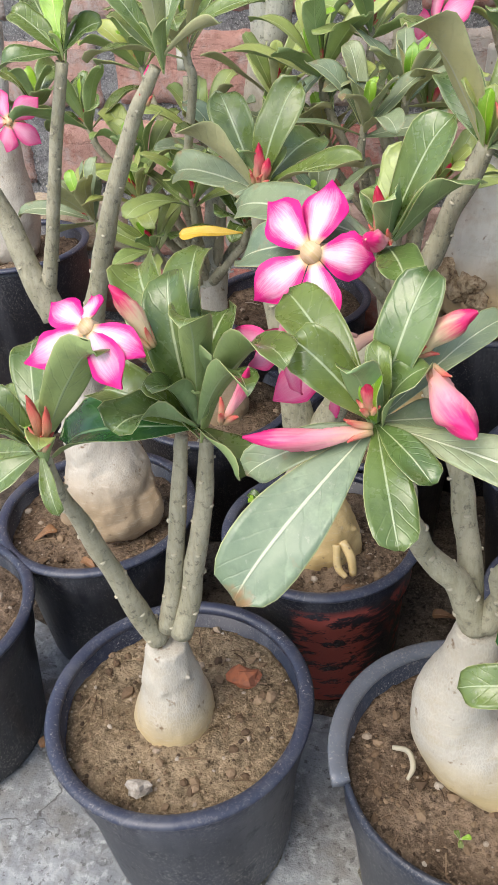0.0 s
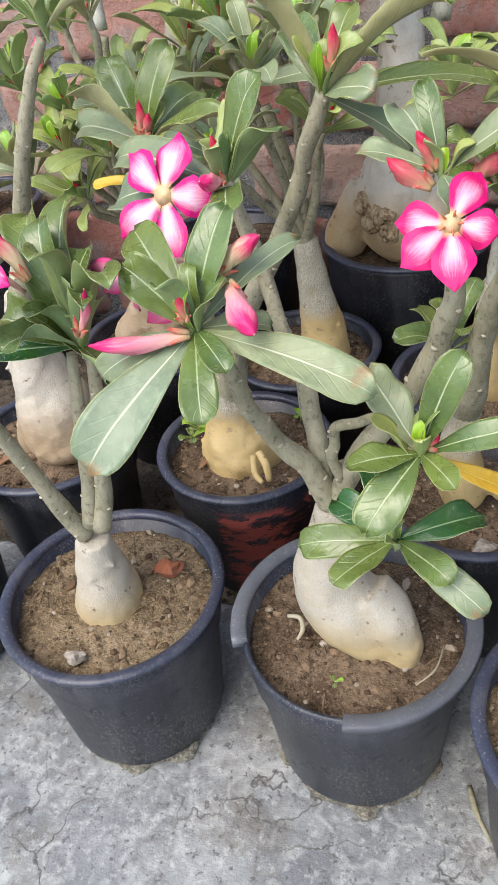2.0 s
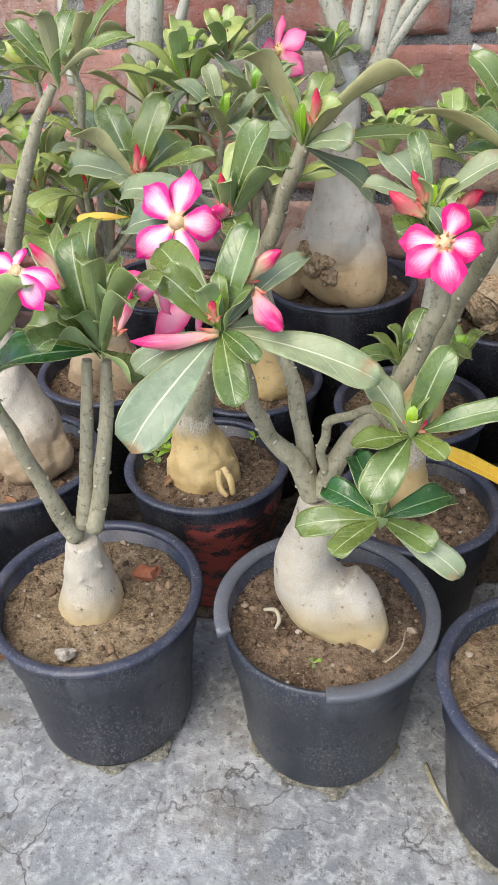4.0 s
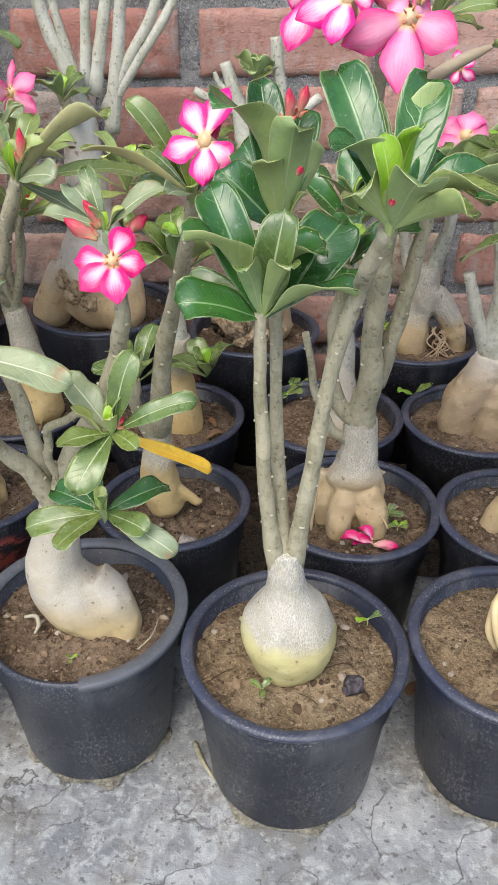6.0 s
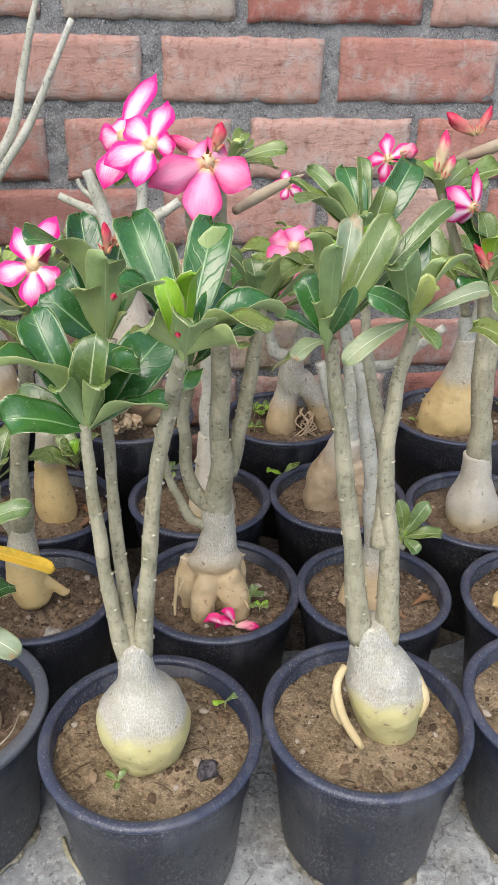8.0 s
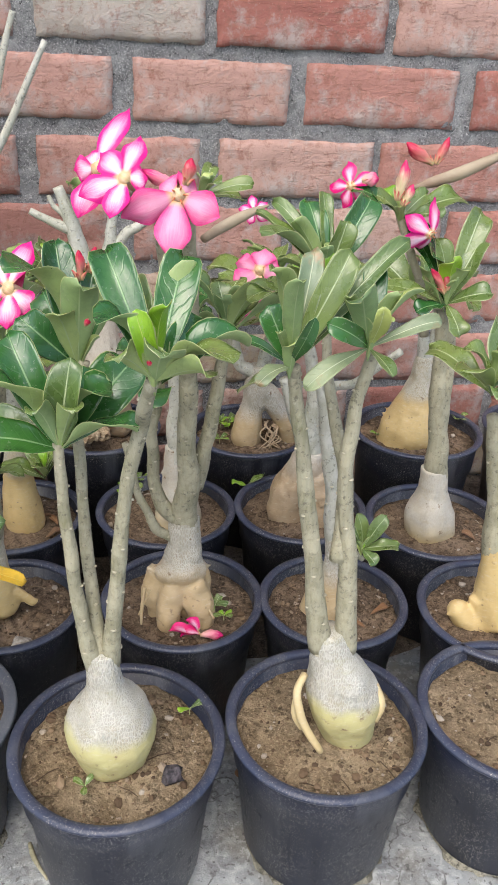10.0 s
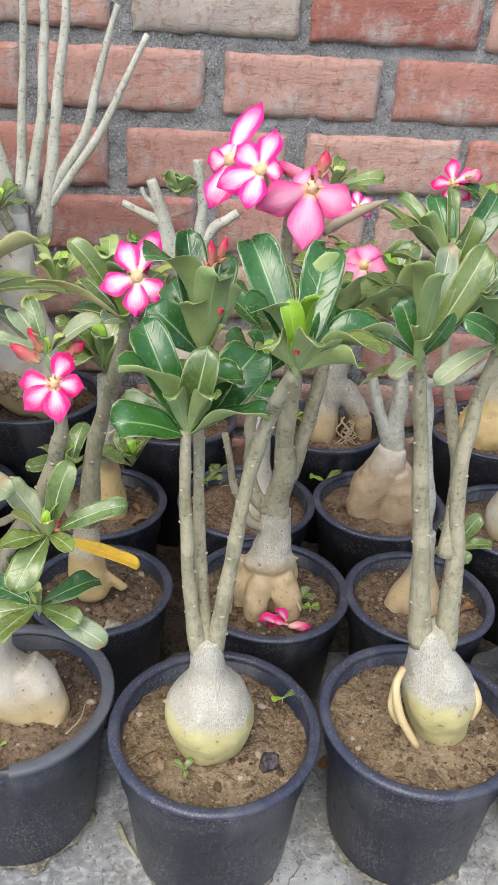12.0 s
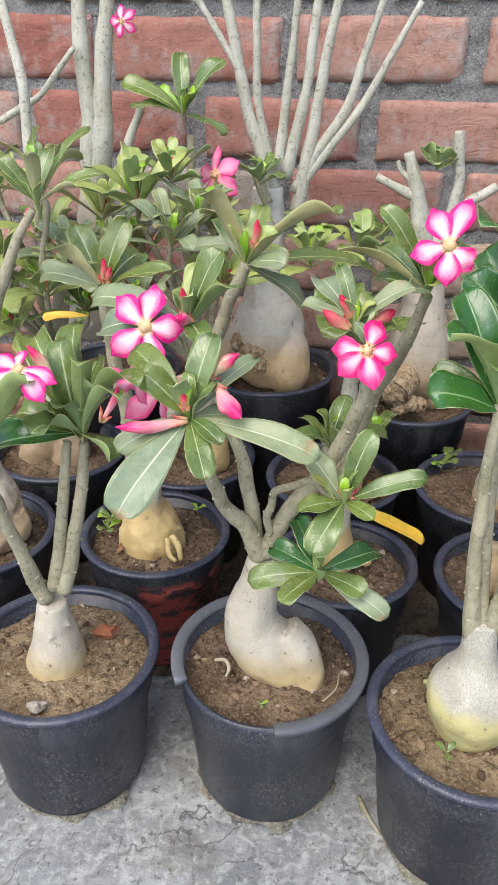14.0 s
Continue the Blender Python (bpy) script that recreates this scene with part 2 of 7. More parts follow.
caudex_grey = caudex_material("caudex_grey", (0.53, 0.49, 0.40), (0.64, 0.52, 0.29), 0.016, 0.35)
caudex_white = caudex_material("caudex_white", (0.50, 0.48, 0.40), (0.58, 0.55, 0.27), 0.006, 1.0, 0.010)
caudex_old = caudex_material("caudex_old", (0.70, 0.685, 0.62), (0.62, 0.47, 0.285), 0.022, 0.3)
caudex_tan = caudex_material("caudex_tan", (0.46, 0.43, 0.34), (0.57, 0.44, 0.26), 0.012, 0.9)
caudex_yellow = caudex_material("caudex_yellow", (0.47, 0.435, 0.32), (0.66, 0.50, 0.235), 0.008, 0.8)
caudex_clay = caudex_material("caudex_clay", (0.57, 0.52, 0.43), (0.46, 0.35, 0.23), 0.02, 0.4)


def pot_material(name, tint, paint=False):
    k = Mat(name)
    c = k.mix(k.step(k.noise(9, 5), 0.35, 0.75), tint, tuple(x * 1.8 + 0.008 for x in tint))
    dust = k.step(k.noise(55, 6, 0.7), 0.56, 0.8)
    c = k.mix(k.math("MULTIPLY", dust, 0.3), c, (0.10, 0.105, 0.125))
    patch = k.step(k.noise(14, 5, 0.65), 0.42, 0.60)
    scratch = k.math("MULTIPLY", k.step(k.noise(430, 5, 0.8, stretch=(1, 1, 0.6)), 0.53, 0.60), patch)
    low = k.step(k.axis(2), 0.15, 0.04)
    c = k.mix(k.math("MULTIPLY", scratch, k.math("MULTIPLY_ADD", low, 0.55, 0.30)), c, (0.36, 0.34, 0.30))
    c = k.mix(k.math("MULTIPLY", k.step(k.noise(520, 3, 0.8), 0.60, 0.66), k.step(k.noise(22, 4, 0.6), 0.42, 0.6)), c, (0.40, 0.38, 0.33))
    c = k.mix(k.math("MULTIPLY", k.step(k.noise(30, 5, 0.65, stretch=(1, 1, 0.12)), 0.53, 0.66), 0.35), c, (0.13, 0.135, 0.15))
    if paint:
        a = k.math("ADD", k.axis(0), k.math("MULTIPLY", k.math("SUBTRACT", k.noise(40, 4, 0.7, stretch=(0.4, 1, 3)), 0.5), 0.10))
        near = k.math("MULTIPLY", k.step(k.math("ABSOLUTE", k.math("SUBTRACT", a, 0.028)), 0.034, 0.026), k.step(k.axis(1), -0.01, -0.03))
        flake = k.math("MULTIPLY", near, k.step(k.noise(46, 6, 0.78, stretch=(0.8, 0.8, 1.7)), 0.455, 0.475))
        side = k.math("MULTIPLY", k.step(k.axis(0), 0.066, 0.075), k.step(k.noise(60, 4, 0.7), 0.5, 0.56))
        c = k.mix(k.math("MULTIPLY", k.math("MAXIMUM", flake, side), k.step(k.axis(2), 0.145, 0.135)), c, (0.56, 0.125, 0.095))
    k.bump(k.math("ADD", k.noise(120, 4), k.math("MULTIPLY", scratch, 0.6)), 0.25, 0.0008)
    return k.done(c, k.math("MULTIPLY_ADD", dust, 0.3, 0.36), 0.5)


pot_black = pot_material("pot_black", (0.009, 0.010, 0.016))
pot_blue = pot_material("pot_blue", (0.009, 0.012, 0.026))
pot_worn = pot_material("pot_worn", (0.018, 0.023, 0.037))
pot_flange = pot_material("pot_flange", (0.085, 0.094, 0.11))
pot_rim = pot_material("pot_rim", (0.026, 0.032, 0.056))
pot_painted = pot_material("pot_painted", (0.013, 0.015, 0.024), paint=True)


def soil_material(name, dry, damp):
    k = Mat(name)
    c = k.mix(k.step(k.noise(20, 5), 0.38, 0.66), damp, dry)
    c = k.mix(k.math("MULTIPLY", k.step(k.noise(11, 4, 0.6), 0.52, 0.62), 0.75), c, tuple(min(1, x * 1.3) for x in dry))
    c = k.mix(k.math("MULTIPLY", k.step(k.noise(45, 6, 0.75), 0.51, 0.58), 0.7), c, tuple(x * 0.55 for x in damp))
    c = k.mix(k.step(k.noise(330, 4, 0.7), 0.50, 0.72), c, tuple(min(1, x * 1.45) for x in dry))
    c = k.mix(k.step(k.noise(110, 5, 0.75), 0.54, 0.66), c, tuple(x * 0.4 for x in damp))
    c = k.mix(k.math("MULTIPLY", k.step(k.noise(17, 6, 0.7), 0.56, 0.66), 0.7), c, tuple(x * 0.42 for x in damp))
    k.bump(k.math("ADD", k.noise(420, 4, 0.7), k.math("ADD", k.math("MULTIPLY", k.noise(90, 4), 1.6), k.math("MULTIPLY", k.noise(38, 4), 2.0))), 1.0, 0.0035)
    return k.done(c, 0.95, 0.15)


soil_sand = soil_material("soil_sand", (0.34, 0.26, 0.165), (0.20, 0.145, 0.085))
# litter earth whose dark tone also carries the shade between the pots
soil_shaded = soil_material("soil_shaded", (0.15, 0.12, 0.09), (0.07, 0.055, 0.042))
sand_pale = soil_material("sand_pale", (0.34, 0.32, 0.25), (0.24, 0.225, 0.18))
soil_brown = soil_material("soil_brown", (0.25, 0.182, 0.122), (0.12, 0.084, 0.054))
k = Mat("grit")
grit = k.done(k.ramp(k.island(), (0.0, (0.06, 0.04, 0.026)), (0.45, (0.15, 0.10, 0.06)), (0.85, (0.28, 0.20, 0.125)), (1.0, (0.42, 0.37, 0.30))), 0.9, 0.2)
k = Mat("pebble_white")
pebble_white = k.done(k.mix(k.step(k.noise(160, 3), 0.4, 0.6), (0.44, 0.40, 0.34), (0.24, 0.21, 0.17)), 0.8, 0.3)
k = Mat("brick_chip")
brick_chip = k.done(k.mix(k.step(k.noise(120, 3), 0.4, 0.6), (0.34, 0.12, 0.06), (0.24, 0.10, 0.06)), 0.9, 0.2)
k = Mat("cinder")
cinder = k.done(k.mix(k.step(k.noise(160, 3), 0.4, 0.6), (0.03, 0.028, 0.03), (0.10, 0.085, 0.09)), 0.9, 0.3)

k = Mat("brick")
c = k.ramp(k.random(), (0.0, (0.33, 0.125, 0.10)), (0.30, (0.41, 0.205, 0.165)), (0.55, (0.46, 0.285, 0.235)), (0.75, (0.49, 0.345, 0.285)), (0.88, (0.45, 0.37, 0.26)), (1.0, (0.36, 0.34, 0.32)))
c = k.mix(k.math("MULTIPLY", k.step(k.noise(14, 5, space="Object"), 0.45, 0.75), 0.3), c, (0.45, 0.25, 0.18))
c = k.mix(k.step(k.noise(30, 6, 0.7), 0.58, 0.72), c, (0.27, 0.11, 0.08))
c = k.mix(k.math("MULTIPLY", k.step(k.noise(13, 6, 0.72), 0.50, 0.62), 0.7), c, (0.42, 0.385, 0.355))
c = k.mix(k.step(k.noise(260, 3), 0.64, 0.72), c, (0.44, 0.30, 0.23))
fis = k.math("ABSOLUTE", k.math("SUBTRACT", k.noise(12, 4, 0.5, stretch=(0.45, 1, 2.0)), 0.5))
fis = k.math("MULTIPLY", k.step(fis, 0.010, 0.0), k.step(k.noise(8, 2), 0.56, 0.66))
c = k.mix(k.math("MULTIPLY", fis, 0.6), c, (0.12, 0.06, 0.045))
c = k.mix(k.math("MULTIPLY", k.step(k.noise(70, 6, 0.8), 0.52, 0.60), 0.5), c, (0.25, 0.125, 0.09))
crack = k.step(k.noise(26, 6, 0.6, stretch=(0.5, 1, 2.6)), 0.485, 0.5)
k.bump(k.math("ADD", k.math("SUBTRACT", k.math("MULTIPLY", crack, 0.3), k.math("MULTIPLY", fis, 1.5)), k.math("ADD", k.noise(260, 4, 0.7), k.math("MULTIPLY", k.noise(45, 4), 1.5))), 0.8, 0.003)
brick_red = k.done(c, 0.9, 0.2)

k = Mat("mortar")
c = k.mix(k.step(k.noise(40, 6, 0.7), 0.35, 0.68), (0.20, 0.20, 0.203), (0.38, 0.38, 0.375))
c = k.mix(k.step(k.noise(420, 3, 0.7), 0.52, 0.64), c, (0.56, 0.555, 0.54))
c = k.mix(k.step(k.noise(230, 4, 0.75), 0.56, 0.66), c, (0.075, 0.075, 0.078))
k.bump(k.math("ADD", k.noise(330, 5, 0.8), k.math("MULTIPLY", k.noise(90, 4), 1.5)), 1.0, 0.006)
c = k.mix(k.math("MULTIPLY", k.step(k.noise(18, 5, 0.7), 0.52, 0.64), 0.55), c, (0.50, 0.50, 0.49))
mortar = k.done(c, 0.95, 0.15)

k = Mat("concrete")
c = k.mix(k.step(k.noise(4.5, 6, 0.6), 0.35, 0.68), (0.17, 0.182, 0.19), (0.30, 0.315, 0.315))
c = k.mix(k.math("MULTIPLY", k.step(k.noise(9, 6, 0.7), 0.44, 0.66), 0.6), c, (0.46, 0.48, 0.47))
c = k.mix(k.math("MULTIPLY", k.step(k.noise(34, 5, 0.7), 0.53, 0.66), 0.5), c, (0.58, 0.60, 0.58))
c = k.mix(k.math("MULTIPLY", k.step(k.noise(8, 6, 0.68), 0.50, 0.60), 0.6), c, (0.19, 0.175, 0.14))
# tide marks: thin pale and dark rings left by puddles
ring = k.math("ABSOLUTE", k.math("SUBTRACT", k.noise(9, 3, 0.5), 0.5))
c = k.mix(k.math("MULTIPLY", k.step(ring, 0.014, 0.002), 0.45), c, (0.15, 0.15, 0.145))
ring = k.math("ABSOLUTE", k.math("SUBTRACT", k.noise(13, 3, 0.5), 0.55))
c = k.mix(k.math("MULTIPLY", k.step(ring, 0.03, 0.004), 0.35), c, (0.55, 0.56, 0.55))
fine = k.noise(240, 4, 0.75)
c = k.mix(k.math("MULTIPLY", k.step(k.noise(150, 3, 0.6), 0.60, 0.66), 0.8), c, (0.11, 0.105, 0.10))
cells = k.cracks(15.0, 0.035, 0.22)
c = k.mix(k.math("MULTIPLY", k.math("MULTIPLY", cells, k.step(k.noise(5, 3), 0.42, 0.58)), 0.5), c, (0.14, 0.145, 0.145))
c = k.mix(k.math("MULTIPLY", k.step(k.noise(95, 5, 0.75), 0.55, 0.63), 0.4), c, (0.60, 0.61, 0.60))
cracks = k.cracks(7.0, 0.012, 0.16)
c = k.mix(k.math("MULTIPLY", cracks, k.step(k.noise(7, 3), 0.40, 0.55)), c, (0.09, 0.085, 0.08))
k.bump(k.math("ADD", k.math("MULTIPLY", fine, 0.6), k.math("MULTIPLY", k.noise(30, 5), 2.5)), 0.45, 0.003)
concrete = k.done(c, k.math("MULTIPLY_ADD", k.noise(12, 4), 0.4, 0.42), 0.4)

# ---- mesh helpers ----
rng = random.Random(7)


def finish(name, bm, mats, parent=None, smooth=True, label=""):
    me = bpy.data.meshes.new(name)
    bm.normal_update()
    bm.to_mesh(me)
    bm.free()
    for m in mats if isinstance(mats, (list, tuple)) else [mats]:
        me.materials.append(m)
    if smooth:
        me.polygons.foreach_set("use_smooth", [True] * len(me.polygons))
    ob = new(name, me)
    if parent:
        ob.parent = parent
    if label:
        tagged(ob, label)
    return ob


def rest(name, at, label, category, group=""):
    """An Empty at a thing's base, to hold its parts."""
    ob = new(name)
    ob.location = at
    ob.empty_display_size = 0.02
    return tagged(ob, label, category, group)


def part(name, bm, mats, parent, label="", smooth=True):
    """One mesh under a thing or under one of its parts; the mesh is given in the world's coordinates."""
    ob = finish(name, bm, mats, None, smooth, label)
    o = Vector((0, 0, 0))
    p = parent
    while p:
        o += p.location
        p = p.parent
    ob.data.transform(Matrix.Translation(-o))
    ob.parent = parent
    return ob


def recentre(ob, at):
    """Moves a part's origin to a place given in the world's coordinates."""
    o = Vector((0, 0, 0))
    p = ob.parent
    while p:
        o += p.location
        p = p.parent
    d = Vector(at) - o - ob.location
    ob.data.transform(Matrix.Translation(-d))
    ob.location += d


def lathe(bm, profile, centre=(0, 0), n=56, wobble=0.0, a0=0.0, a1=2 * math.pi, mat=0):
    """Turns a profile of (radius, z) about a vertical axis."""
    full = a1 - a0 > 6.28
    rings = []
    count = n if full else n + 1
    for i in range(count):
        a = a0 + (a1 - a0) * i / n
        ring = []
        for r, z in profile:
            q = r * (1 + wobble * noise.noise((math.cos(a) * 1.3 + centre[0] * 9, math.sin(a) * 1.3, z * 4 + centre[1] * 7)))
            ring.append(bm.verts.new((centre[0] + q * math.cos(a), centre[1] + q * math.sin(a), z)))
        rings.append(ring)
    for i in range(n):
        A, B = rings[i], rings[(i + 1) % count]
        for j in range(len(profile) - 1):
            f = bm.faces.new((A[j], B[j], B[j + 1], A[j + 1]))
            f.material_index = mat
    if not full:
        bm.faces.new(rings[0])
        bm.faces.new(rings[-1][::-1])


def spline(points, steps):
    """Catmull-Rom through tuples of numbers, evenly in the parameter."""
    P = [np.array(p, float) for p in points]
    P = [2 * P[0] - P[1]] + P + [2 * P[-1] - P[-2]]
    out = []
    for i in range(1, len(P) - 2):
        for s in range(steps):
            t = s / steps
            a, b, c, d = P[i - 1 : i + 3]
            out.append(0.5 * (2 * b + (c - a) * t + (2 * a - 5 * b + 4 * c - d) * t * t + (3 * b - a - 3 * c + d) * t**3))
    out.append(P[-2])
    return out


def tube(bm, points, n=12, steps=5, lumpy=0.0, mat=0, uv=None, cap=True, ribs=0.0):
    """A swept round body through (x, y, z, radius)."""
    path = spline(points, steps)
    rings = []
    side = None
    for i, p in enumerate(path):
        a, b = path[max(i - 1, 0)], path[min(i + 1, len(path) - 1)]
        t = Vector((b - a)[:3]).normalized()
        if side is None:
            side = t.orthogonal().normalized()
        side = (side - t * side.dot(t)).normalized()
        up = t.cross(side)
        r = max(p[3], 0.0004)
        c = Vector(p[:3])
        ring = []
        for j in range(n):
            w = 2 * math.pi * j / n
            d = side * math.cos(w) + up * math.sin(w)
            q = r * (1 + lumpy * noise.noise((c + d * r) * 38))
            if ribs:
                # petals wound round one another
                q *= 1 + ribs * (((w * 3 / math.tau + 2.2 * i / len(path)) % 1.0) - 0.5)
            ring.append(bm.verts.new(c + d * q))
        rings.append(ring)
    for i in range(len(rings) - 1):
        for j in range(n):
            f = bm.faces.new((rings[i][j], rings[i][(j + 1) % n], rings[i + 1][(j + 1) % n], rings[i + 1][j]))
            f.material_index = mat
            if uv:
                for l, (s, q) in zip(f.loops, ((j, i), (j + 1, i), (j + 1, i + 1), (j, i + 1))):
                    l[uv].uv = (s / n, q / (len(rings) - 1))
    if cap:
        for ring, flip in ((rings[0], True), (rings[-1], False)):
            f = bm.faces.new(ring[::-1] if flip else ring)
            f.material_index = mat
    return path


def blob(bm, at, size, turn=0.0, mat=0, level=1, rough=0.2):
    """A small uneven lump."""
    r = bmesh.ops.create_icosphere(bm, subdivisions=level, radius=1.0)
    m = Matrix.Translation(at) @ Matrix.Rotation(turn, 4, "Z") @ Matrix.Diagonal((*size, 1))
    for v in r["verts"]:
        v.co *= 1 + rough * noise.noise(v.co * 1.7 + Vector(at) * 60)
        v.co = m @ v.co
        for f in v.link_faces:
            f.material_index = mat


# ---- setting ----
def add_ground():
    bm = bmesh.new()
    xs = [-60, -12, -3] + [-1.0 + 0.04 * i for i in range(66)] + [4, 12, 60]
    ys = [-60, -12, -3] + [-0.6 + 0.04 * i for i in range(44)] + [4, 12, 60]
    g = [[bm.verts.new((x, y, 0.0025 * noise.noise((x * 5, y * 5, 0)) - 0.002)) for y in ys] for x in xs]
    for i in range(len(xs) - 1):
        for j in range(len(ys) - 1):
            bm.faces.new((g[i][j], g[i + 1][j], g[i + 1][j + 1], g[i][j + 1]))
    tagged(finish("ground", bm, concrete), "weathered grey cement floor with fine cracks", "floor", kind="structure")


def add_shaded_litter_bed():
    """Earth and crumbled leaves gathered between the pots, coloured dark for the shade too."""
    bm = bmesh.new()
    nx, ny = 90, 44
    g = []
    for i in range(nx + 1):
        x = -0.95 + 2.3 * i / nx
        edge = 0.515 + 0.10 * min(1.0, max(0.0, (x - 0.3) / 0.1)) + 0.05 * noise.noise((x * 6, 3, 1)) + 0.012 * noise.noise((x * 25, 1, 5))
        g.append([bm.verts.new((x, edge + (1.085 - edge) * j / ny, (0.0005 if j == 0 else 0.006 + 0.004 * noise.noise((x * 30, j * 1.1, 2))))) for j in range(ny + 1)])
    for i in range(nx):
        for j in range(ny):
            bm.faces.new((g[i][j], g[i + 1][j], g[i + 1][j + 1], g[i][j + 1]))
    tagged(finish("ground_litter_shaded", bm, soil_shaded), "earth and leaf crumbs between the pots, coloured dark for the shade there", "soil", kind="stuff")


WALL_Y = 1.08
COURSE = 0.1047


def brick_mesh(seed, length):
    """A hand-made brick: bellied face, chipped edges, a few flaked hollows."""
    r = random.Random(seed)
    bm = bmesh.new()
    nx, nz = 26, 10
    h, d = 0.085, 0.05
    chips = [(r.uniform(-0.5, 0.5) * length, r.choice((-0.5, 0.5)) * h * r.uniform(0.75, 1.0), r.uniform(0.006, 0.022), r.uniform(0.003, 0.008)) for _ in range(5)]
    front = []
    for i in range(nx + 1):
        row = []
        for j in range(nz + 1):
            x, z = length * (i / nx - 0.5), h * (j / nz - 0.5)
            e = min(i, nx - i) == 0 or min(j, nz - j) == 0
            y = -0.0030 * noise.noise((x * 22 + seed * 3.1, z * 30, seed)) - 0.0016 * noise.noise((x * 70, z * 110 + seed, 4)) + (0.0045 if e else 0)
            crease = noise.noise((x * 16 + seed, z * 55, seed * 1.3))
            y += 0.0030 * max(0.0, 1 - abs(crease) / 0.07) * (noise.noise((x * 9, z * 9, seed + 5)) > 0.0)
            for cx, cz, wide, tall in chips:
                y += 0.0045 * max(0.0, 1 - ((x - cx) / wide) ** 2 - ((z - cz) / tall) ** 2)
            if e:
                x += 0.0032 * noise.noise((seed * 1.7, z * 60, x * 50)) + 0.0015 * noise.noise((seed, z * 190, x * 190))
                z += 0.0030 * noise.noise((seed * 2.3 + 5, x * 36, z * 30)) + 0.0018 * noise.noise((seed, x * 190, z * 30))
            row.append(bm.verts.new((x, y, z)))
        front.append(row)
    for i in range(nx):
        for j in range(nz):
            bm.faces.new((front[i][j], front[i + 1][j], front[i + 1][j + 1], front[i][j + 1]))
    rim = [front[i][0] for i in range(nx + 1)] + [front[nx][j] for j in range(1, nz + 1)] + [front[i][nz] for i in range(nx - 1, -1, -1)] + [front[0][j] for j in range(nz - 1, 0, -1)]
    back = [bm.verts.new((v.co.x, d, v.co.z)) for v in rim]
    for i in range(len(rim)):
        bm.faces.new((rim[i], back[i], back[(i + 1) % len(rim)], rim[(i + 1) % len(rim)]))
    me = bpy.data.meshes.new("brick")
    bm.normal_update()
    bm.to_mesh(me)
    bm.free()
    me.materials.append(brick_red)
    me.polygons.foreach_set("use_smooth", [True] * len(me.polygons))
    return me


def add_wall():
    # the mortar bed: a thick slab with a rough, recessed face
    bm = bmesh.new()
    nx, nz = 640, 290
    x0, x1, z1 = -1.7, 2.2, 1.75
    g = [[bm.verts.new((x0 + (x1 - x0) * i / nx, WALL_Y + 0.0035 + 0.0035 * noise.noise((x0 + (x1 - x0) * i / nx * 1.0 * 45, z1 * j / nz * 45, 2)) + 0.0030 * noise.noise((x0 + (x1 - x0) * i / nx * 150, z1 * j / nz * 170, 8)), z1 * j / nz - 0.01)) for j in range(nz + 1)] for i in range(nx + 1)]
    for i in range(nx):
        for j in range(nz):
            bm.faces.new((g[i][j], g[i + 1][j], g[i + 1][j + 1], g[i][j + 1]))
    top = [(x0, WALL_Y + 0.005), (x1, WALL_Y + 0.005), (x1, WALL_Y + 0.23), (x0, WALL_Y + 0.23)]
    lo = [bm.verts.new((x, y, -0.01)) for x, y in top]
    hi = [bm.verts.new((x, y, z1 - 0.01)) for x, y in top]
    for i in (1, 2, 3):
        bm.faces.new((lo[i], lo[(i + 1) % 4], hi[(i + 1) % 4], hi[i]))
    bm.faces.new(hi)
    wall = finish("wall_north", bm, mortar)
    tagged(wall, "red brick wall with thick rough grey mortar joints", "wall", kind="structure")
    variants = {n: [brick_mesh(11 * n + s, 0.232 + 0.006 * n) for s in range(7)] for n in range(4)}
    r = random.Random(3)
    for c in range(15):
        z = 0.6785 + (c - 6) * COURSE
        start = 0.593 if c % 2 else 0.457
        for b in range(-8, 6):
            x = start + 0.266 * (b + 0.5) + r.uniform(-0.006, 0.006)
            ob = new("brick", r.choice(variants[r.randrange(4)]))
            ob.parent = wall
            ob.location = (x, WALL_Y - 0.004 + r.uniform(-0.003, 0.002), z + r.uniform(-0.003, 0.003))
            ob.rotation_euler = (0, radians(r.uniform(-0.6, 0.6)), 0)


